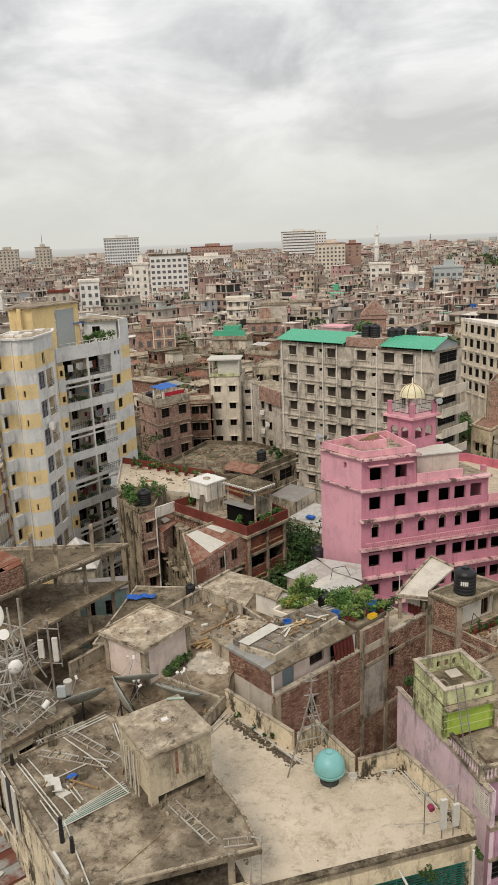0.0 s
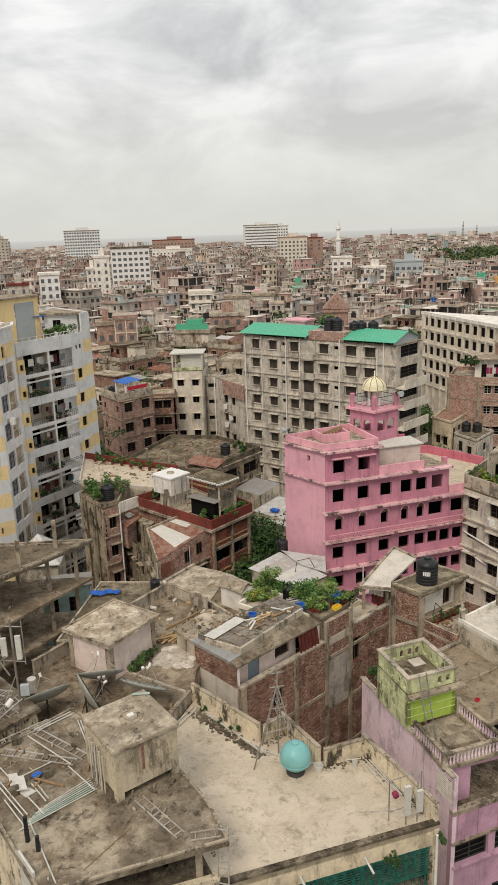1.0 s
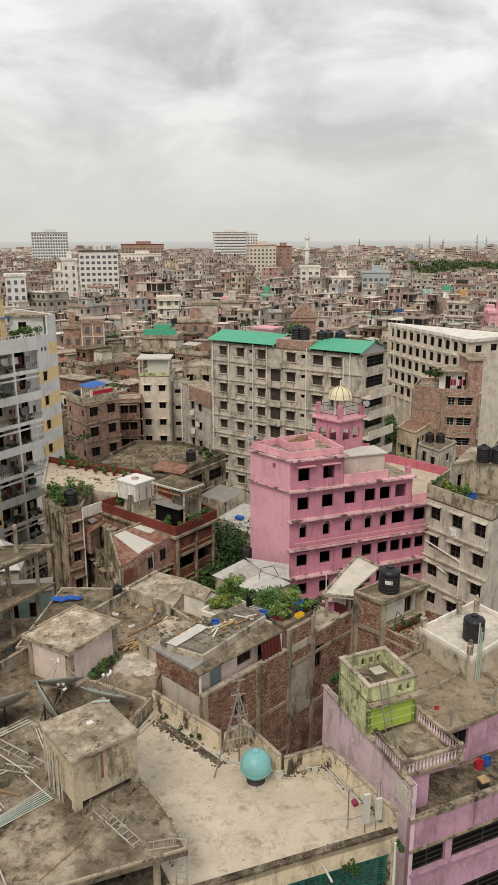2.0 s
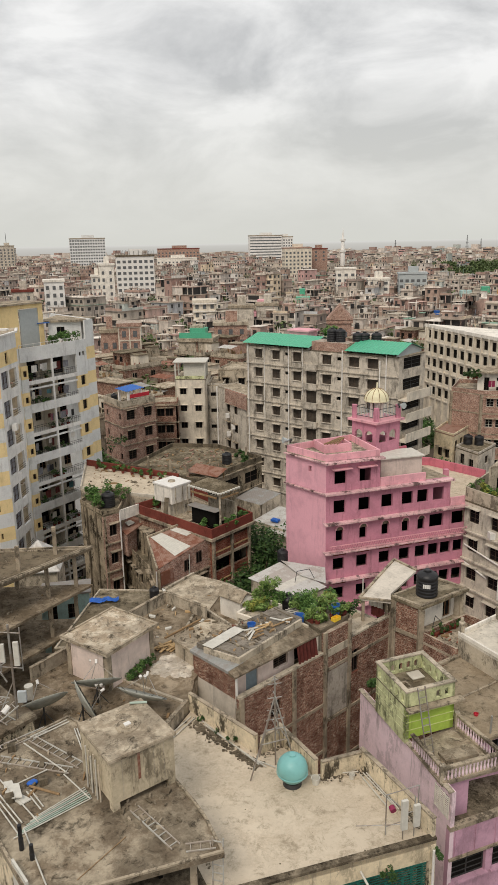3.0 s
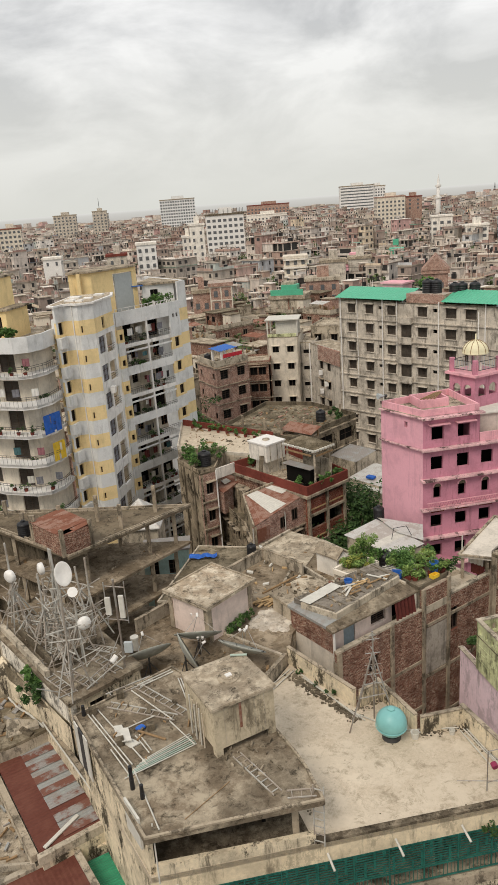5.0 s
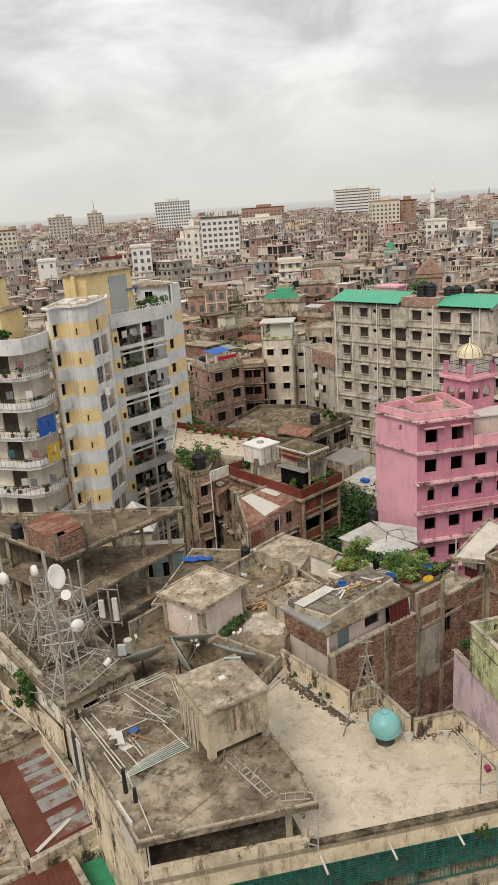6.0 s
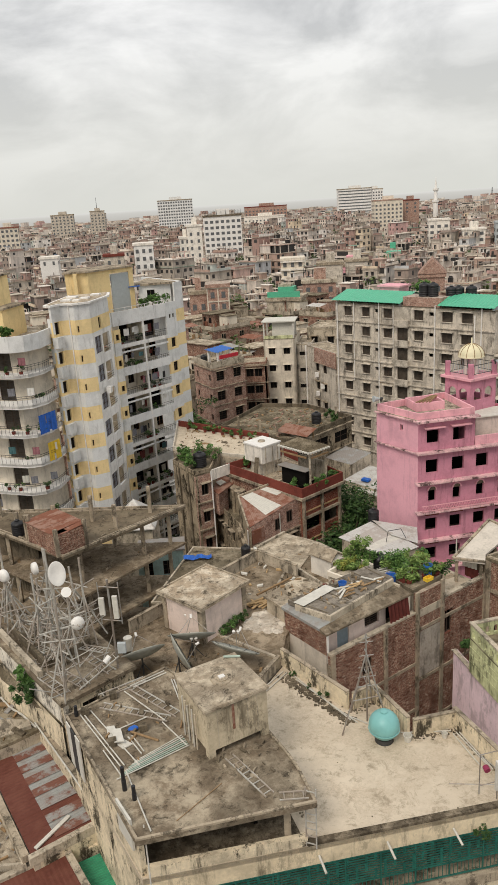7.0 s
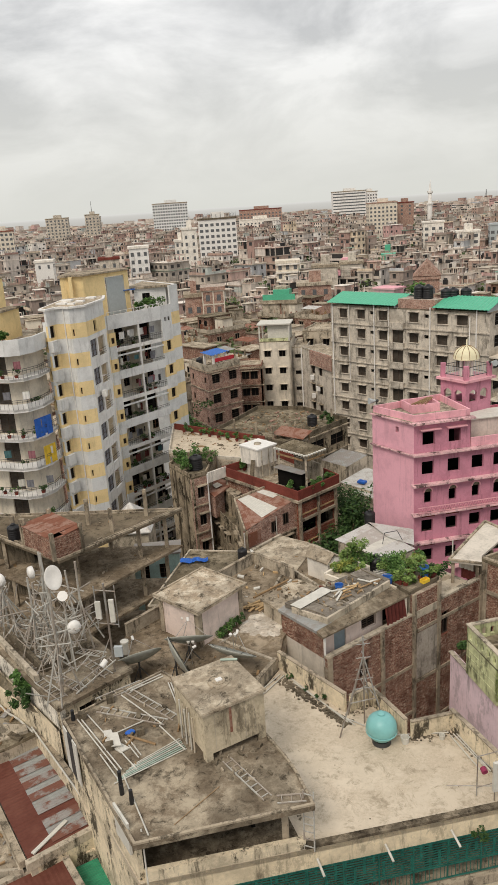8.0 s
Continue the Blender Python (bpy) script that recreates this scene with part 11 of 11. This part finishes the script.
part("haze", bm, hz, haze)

# patches of far trees
woods = tagged(new("far_trees"), "clumps of green trees among the far houses", "trees", kind="stuff")
bm_v, bm_f = [], []
wr = random.Random(17)


def far_tree(x, y, z, r, n):
    for _ in range(n):
        d = Vector((wr.gauss(0, 1), wr.gauss(0, 1), wr.gauss(0, 0.8))).normalized()
        p = Vector((x, y, z)) + d * r * wr.uniform(0.5, 1.05)
        a = Vector((wr.gauss(0, 1), wr.gauss(0, 1), wr.gauss(0, 0.6))).normalized()
        b = a.cross(Vector((wr.gauss(0, 0.5), wr.gauss(0, 0.5), 1))).normalized()
        s = r * wr.uniform(0.18, 0.34)
        k = len(bm_v)
        bm_v.extend([tuple(p - a * s), tuple(p - b * s * 0.7), tuple(p + a * s), tuple(p + b * s * 0.7)])
        bm_f.extend([(k, k + 1, k + 2), (k, k + 2, k + 3)])


for gx, gy, gr in GREEN:
    for _ in range(int(gr * gr * 0.025)):
        a, q = wr.uniform(0, math.tau), gr * math.sqrt(wr.random())
        far_tree(gx + q * math.cos(a), gy + q * math.sin(a), wr.uniform(13, 18), wr.uniform(3.0, 5.2), 90)
for _ in range(430):
    y = wr.uniform(140, 1300)
    x = wr.uniform(-0.42, 0.42) * y
    if not keep_clear(x, y):
        far_tree(x, y, wr.uniform(14, 18) + max(0, (y - 600) * 0.012), wr.uniform(1.6, 3.4), 60)
me = bpy.data.meshes.new("leaf_clumps")
me.from_pydata(bm_v, [], bm_f)
# muted olive leaves, part of the greyness being painted haze
me.materials.append(foliage("leaf_far", (0.045, 0.07, 0.025), (0.13, 0.175, 0.06)))
ob = new("leaf_clumps", me)
ob.parent = woods


# landmark blocks on the skyline
def skyline(name, x, y, turn, w, d, h, wall, label, floors_from=0, roof="grey_roof", win=1.8, gap=4.0, fl=3.4, bands=False, room=True):
    t = thing(name, x, y, 0, turn, label, "building", "skyline blocks")
    part("wall", bx(B(), -w / 2, 0, 0, w / 2, d, h), wall, t)
    part("roof", bx(B(), -w / 2 - 0.4, -0.4, h, w / 2 + 0.4, d + 0.4, h + 0.9), roof, t)
    if room:
        part("roof_room", bx(B(), -w * 0.15, d * 0.2, h + 0.9, w * 0.2, d * 0.7, h + 4.0), wall, t)
    n, m = int(w / gap), int(d / gap)
    far_off = y > 500
    bm = B()
    for f in range(floors_from, int(h / fl)):
        z = f * fl + 1.0
        if bands:
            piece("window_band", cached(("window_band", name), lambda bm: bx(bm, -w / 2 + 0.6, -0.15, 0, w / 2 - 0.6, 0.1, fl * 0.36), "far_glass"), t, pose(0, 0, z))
            continue
        for k in range(n):
            x0 = -w / 2 + (k + 0.5) * w / n
            if far_off:
                bx(bm, x0 - win / 2, -0.1, z, x0 + win / 2, 0.1, z + 1.7)
            else:
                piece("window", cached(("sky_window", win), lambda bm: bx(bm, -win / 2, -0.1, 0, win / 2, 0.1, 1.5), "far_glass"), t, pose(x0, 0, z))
        for k in range(m):
            for sd in (-1, 1):
                y0 = (k + 0.5) * d / m
                if far_off:
                    bx(bm, sd * w / 2 - 0.1, y0 - win / 2, z, sd * w / 2 + 0.1, y0 + win / 2, z + 1.7)
                elif sd * x < 0:
                    piece("window", cached(("sky_window", win), None, "far_glass"), t, pose(sd * w / 2, y0, z, 0, 0, 90 * sd))
    if far_off and not bands:
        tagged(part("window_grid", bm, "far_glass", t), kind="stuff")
    else:
        bm.free()
    return t


# tower and slab blocks are paled, with haze mixed into their walls
skyline("tower_block", -138, 889, 10, 40, 22, 53.5, "tower_grey", "tall pale grey apartment block on the skyline", 4, gap=2.8, fl=3.3)
skyline("tower_block", -276, 1064, 0, 18, 18, 44, "flat_grey", "grey high-rise with a thin aerial mast", 6, gap=4.5)
part("mast", rod(B(), (0, 5, 47), (0, 5, 66), 0.5, 5, 0.2), "dark_steel", bpy.data.objects["tower_block.001"])
skyline("white_block", -40.8, 428, 8, 21, 12, 38.6, "white_paint", "white mid-rise block with reinforcing bars on its roof", 5, "raw_dark", gap=3.0, fl=3.1)
bm = B()
for k in range(26):
    x = -10.5 + 21 * k / 25
    rod(bm, (x, 2 + (k % 3), 38.9), (x, 2 + (k % 3), 41.5 + 0.6 * (k % 2)), 0.09, 4)
part("reinforcing_bars", bm, "dark_steel", bpy.data.objects["white_block"])
skyline("white_tower_house", -45.8, 345, 10, 6.5, 8, 36.0, "white_wall", "slim cream-white house taller than its neighbours", 6, "white_wall", win=1.0, gap=3.2, fl=3.1)
skyline("white_tower_house", -50.5, 345, 10, 4.5, 8, 31.0, "white_wall", "cream-white stepped house beside the slim one", 5, "white_wall", win=1.0, gap=2.2, fl=3.1)
skyline("brick_long_block", -34.6, 899, 4, 49, 16, 40.3, "brick_pale", "long red-brown brick block on the skyline", 5, "maroon", gap=4.0)
skyline("white_long_block", -36, 880, 4, 46, 10, 30.0, "white_wall", "white block in front of the brick one", 4, "white_wall", gap=4.0)
skyline("slab_block", 75, 996, 2, 42, 20, 54.5, "tower_pale", "large pale office slab with close rows of windows", 5, "grey_roof", gap=3.0, fl=3.6, bands=True)
skyline("slab_block_wing", 101, 1000, 2, 20, 20, 52.5, "tower_pale", "wing of the pale office slab", 5, "grey_roof", gap=3.0, fl=3.6)
skyline("cream_flats", 82, 695, 4, 25, 16, 39.8, "beige_wall", "cream flats with brick ends on the skyline", 5, "brick_pale", gap=3.4)
skyline("brick_flats", 104.3, 712, 4, 14.5, 16, 38.6, "brick_pale", "plain red brick end block", 8, "maroon", gap=7)
skyline("white_flats", 76.5, 421, -6, 11, 10, 29.6, "white_wall", "bright white house with a red banner", 5, "white_wall", gap=2.8, fl=3.1, room=False)
skyline("white_flats", 87.6, 388, -6, 11, 9, 25.2, "white_wall", "bright white lower house", 4, "white_wall", gap=2.8, fl=3.1)
skyline("pale_green_flats", 110, 405, -10, 15, 10, 27.0, "shutter_grey", "pale blue-green flats among the roofs", 4, "shutter_grey", gap=3.0, fl=3.1)
skyline("orange_flats", -214, 560, 18, 16, 12, 38.0, "beige_wall", "cream and orange flats", 5, "brick_red", gap=3.2)
skyline("white_house", -103.7, 313, 12, 7.4, 9, 27.4, "white_paint", "plain white house with few windows", 7, "white_wall", win=0.9, gap=3.5, room=False)
skyline("grey_tower", -263, 860, 12, 25, 16, 45.0, "grey_wall", "grey block on the skyline", 6, gap=4.0)
skyline("grey_tower", -238, 920, 12, 17, 16, 47.0, "grey_wall", "grey block on the skyline", 6, gap=4.0)
gh = skyline("green_screen_house", -4, 190, -12, 8.6, 8, 20.2, "raw_wall", "house with bright green roof screens", 4, "grey_roof", win=1.0, gap=3, fl=3.0)
part("green_screen", bx(B(), -4.2, 0.2, 21.1, 4.2, 0.5, 22.5), "green_sheet", gh, "bright green sheet screen")
part("green_room", bx(B(), -1.5, 0.6, 21.1, 2.6, 4.0, 23.6), "green_sheet", gh, "bright green roof room")
skyline("pink_house", 108, 238, -14, 9, 9, 20.6, "pink_light", "pink painted house among the roofs", 4, "pink_light", win=1.1, gap=3.0, fl=3.0)
# houses that stand out in the quarter behind the flats
bf = skyline("brick_frame_house", -20.4, 188.9, 6, 5.5, 7, 24.6, "brick_pale", "brick house with pale concrete frame lines", 5, "brick_pale", win=1.0, gap=2.7, fl=3.0, room=False)
for x in (-2.7, 0.0, 2.7):
    part("frame_post", bx(B(), x - 0.14, -0.16, 6, x + 0.14, -0.02, 24.6), "beige_wall", bf, "pale concrete post")
for z in (15.0, 18.0, 21.0, 24.3):
    part("frame_beam", bx(B(), -2.75, -0.14, z, 2.75, -0.022, z + 0.28), "beige_wall", bf, "pale concrete beam")
skyline("brick_wing_house", -25.6, 190.3, 8, 4.4, 7, 23.0, "brick_pale", "narrow brick house with small windows", 5, "grey_roof", win=1.0, gap=2.2, fl=3.0)
skyline("brick_roof_house", 5.8, 214.9, -2, 9.5, 8, 21.6, "brick_pale", "brick house with raw brick roof rooms", 4, "raw_wall", win=1.1, gap=3.1, fl=3.0)
gb2 = skyline("gabled_brick_house", 35.1, 202.0, -10, 6.5, 9, 22.8, "brick_pale", "red brick house under a steep gable roof", 5, "brick_pale", win=1.0, gap=3.2, fl=3.0, room=False)
bm = B()
va = [bm.verts.new(p) for p in ((-3.6, -0.6, 23.75), (3.6, -0.6, 23.75), (0, -0.6, 27.6), (-3.6, 9.6, 23.75), (3.6, 9.6, 23.75), (0, 9.6, 27.6))]
for f in ((0, 1, 2), (5, 4, 3), (0, 2, 5, 3), (2, 1, 4, 5), (1, 0, 3, 4)):
    bm.faces.new([va[k] for k in f])
part("gable_roof", bm, "brick_pale", gb2, "steep brick-red gable")
skyline("green_sheet_house", 37.0, 297.7, -7, 4.7, 5, 22.5, "green_sheet", "narrow house clad in bright green sheet", 6, "green_sheet", win=0.6, gap=2.4, fl=3.0, room=False)
bt = skyline("beige_flats", -1.9, 270.0, 0, 8.1, 9, 24.2, "beige_wall", "beige flats with pale floor bands", 4, "beige_wall", win=1.2, gap=2.6, fl=3.0, room=False)
for z in (14.8, 17.8, 20.8, 23.6):
    part("floor_band", bx(B(), -4.3, -0.7, z, 4.3, -0.02, z + 0.5), "white_wall", bt)
skyline("blank_grey_house", 10.9, 261.7, -2, 8.6, 9, 22.6, "grey_wall", "tall house with blank grey cement walls", 7, "grey_roof", win=0.8, gap=4.2, fl=3.0)
skyline("blank_grey_house", 21.3, 279.2, -4, 8.1, 9, 21.8, "flat_grey", "tall house with blank grey cement walls", 7, "grey_roof", win=0.8, gap=4.0, fl=3.0)
skyline("pale_flats", -61.4, 303.8, 11, 7.8, 10, 31.0, "tower_pale", "pale grey flats with rows of windows", 5, "white_wall", win=1.2, gap=2.6, fl=3.0, room=False)
skyline("red_roof_house", -70.8, 291.5, 13, 7.7, 9, 28.0, "grey_wall", "grey house with a maroon roof room", 6, "maroon", win=1.0, gap=3.8, fl=3.0)
# slender white minaret
mt = thing("minaret", 139.3, 787.8, 0, 0, "slender white minaret with ring balconies", "minaret")
smooth(part("shaft", lathe(B(), [(0, 0), (2.6, 0), (2.4, 34), (1.9, 36), (1.8, 46), (1.3, 47), (1.2, 52), (0.6, 54.5), (0.1, 58.5), (0, 58.6)], 16), "white_paint", mt))
for z, r in ((35.5, 3.4), (46.5, 2.9)):
    part("balcony", lathe(B(), [(r * 0.5, z - 1.6), (r, z - 0.6), (r, z + 1.2), (r * 0.9, z + 1.2), (r * 0.5, z)], 16), "white_paint", mt)
# lattice pylons on the horizon
for x, y, h in ((486, 1419, 54), (567, 1389, 54), (359, 1456, 47), (590, 1400, 50), (520, 1440, 47)):
    t = thing("pylon", x, y, 0, 20, "far steel lattice pylon on the horizon", "pylon", "pylons")
    for dx, dy in ((-2.5, -2.5), (2.5, -2.5), (2.5, 2.5), (-2.5, 2.5)):
        part("leg", rod(B(), (dx, dy, 0), (dx * 0.1, dy * 0.1, h), 0.35, 4, 0.2), "dark_steel", t)
    for k, z in enumerate((0.62, 0.74, 0.86)):
        part("cross_arm", rod(B(), (-4 + k, 0, h * z), (4 - k, 0, h * z), 0.3, 4), "dark_steel", t)

# painted houses that stand out among the roofs
for nm, x, y, w, d, h, mt, lb in (("turquoise_house", 124, 360, 15, 9, 16.5, "paint_turquoise", "pale turquoise painted house among the roofs"), ("teal_house", 144, 388, 12, 8, 16.5, "green_sheet", "bright teal painted house among the roofs"), ("orange_house", 138, 350, 10, 8, 17.0, "paint_orange", "orange painted house among the roofs"), ("red_house", 143, 338, 9, 8, 16.0, "brick_red", "red brick house among the roofs"), ("rose_house", 111, 255, 8, 7, 18.0, "pink_light", "rose painted house among the roofs"), ("green_house", 43, 352, 7, 6, 19.5, "green_sheet", "bright green painted house among the roofs"), ("mint_house", 107, 328, 11, 8, 15.2, "paint_turquoise", "mint painted low house among the roofs"), ("salmon_house", 20, 300, 9, 8, 18.5, "pink_light", "salmon painted house among the roofs"), ("white_house", -8, 385, 8, 8, 21.0, "white_wall", "white painted house among the roofs")):
    skyline(nm, x, y, -12, w, d, h, mt, lb, 4, "grey_roof", win=1.2, gap=2.8, fl=3.0)
bucket(85.2, 278.5, 16.5, "blue_plastic", "big blue roof tank", 1.2, 2.2)
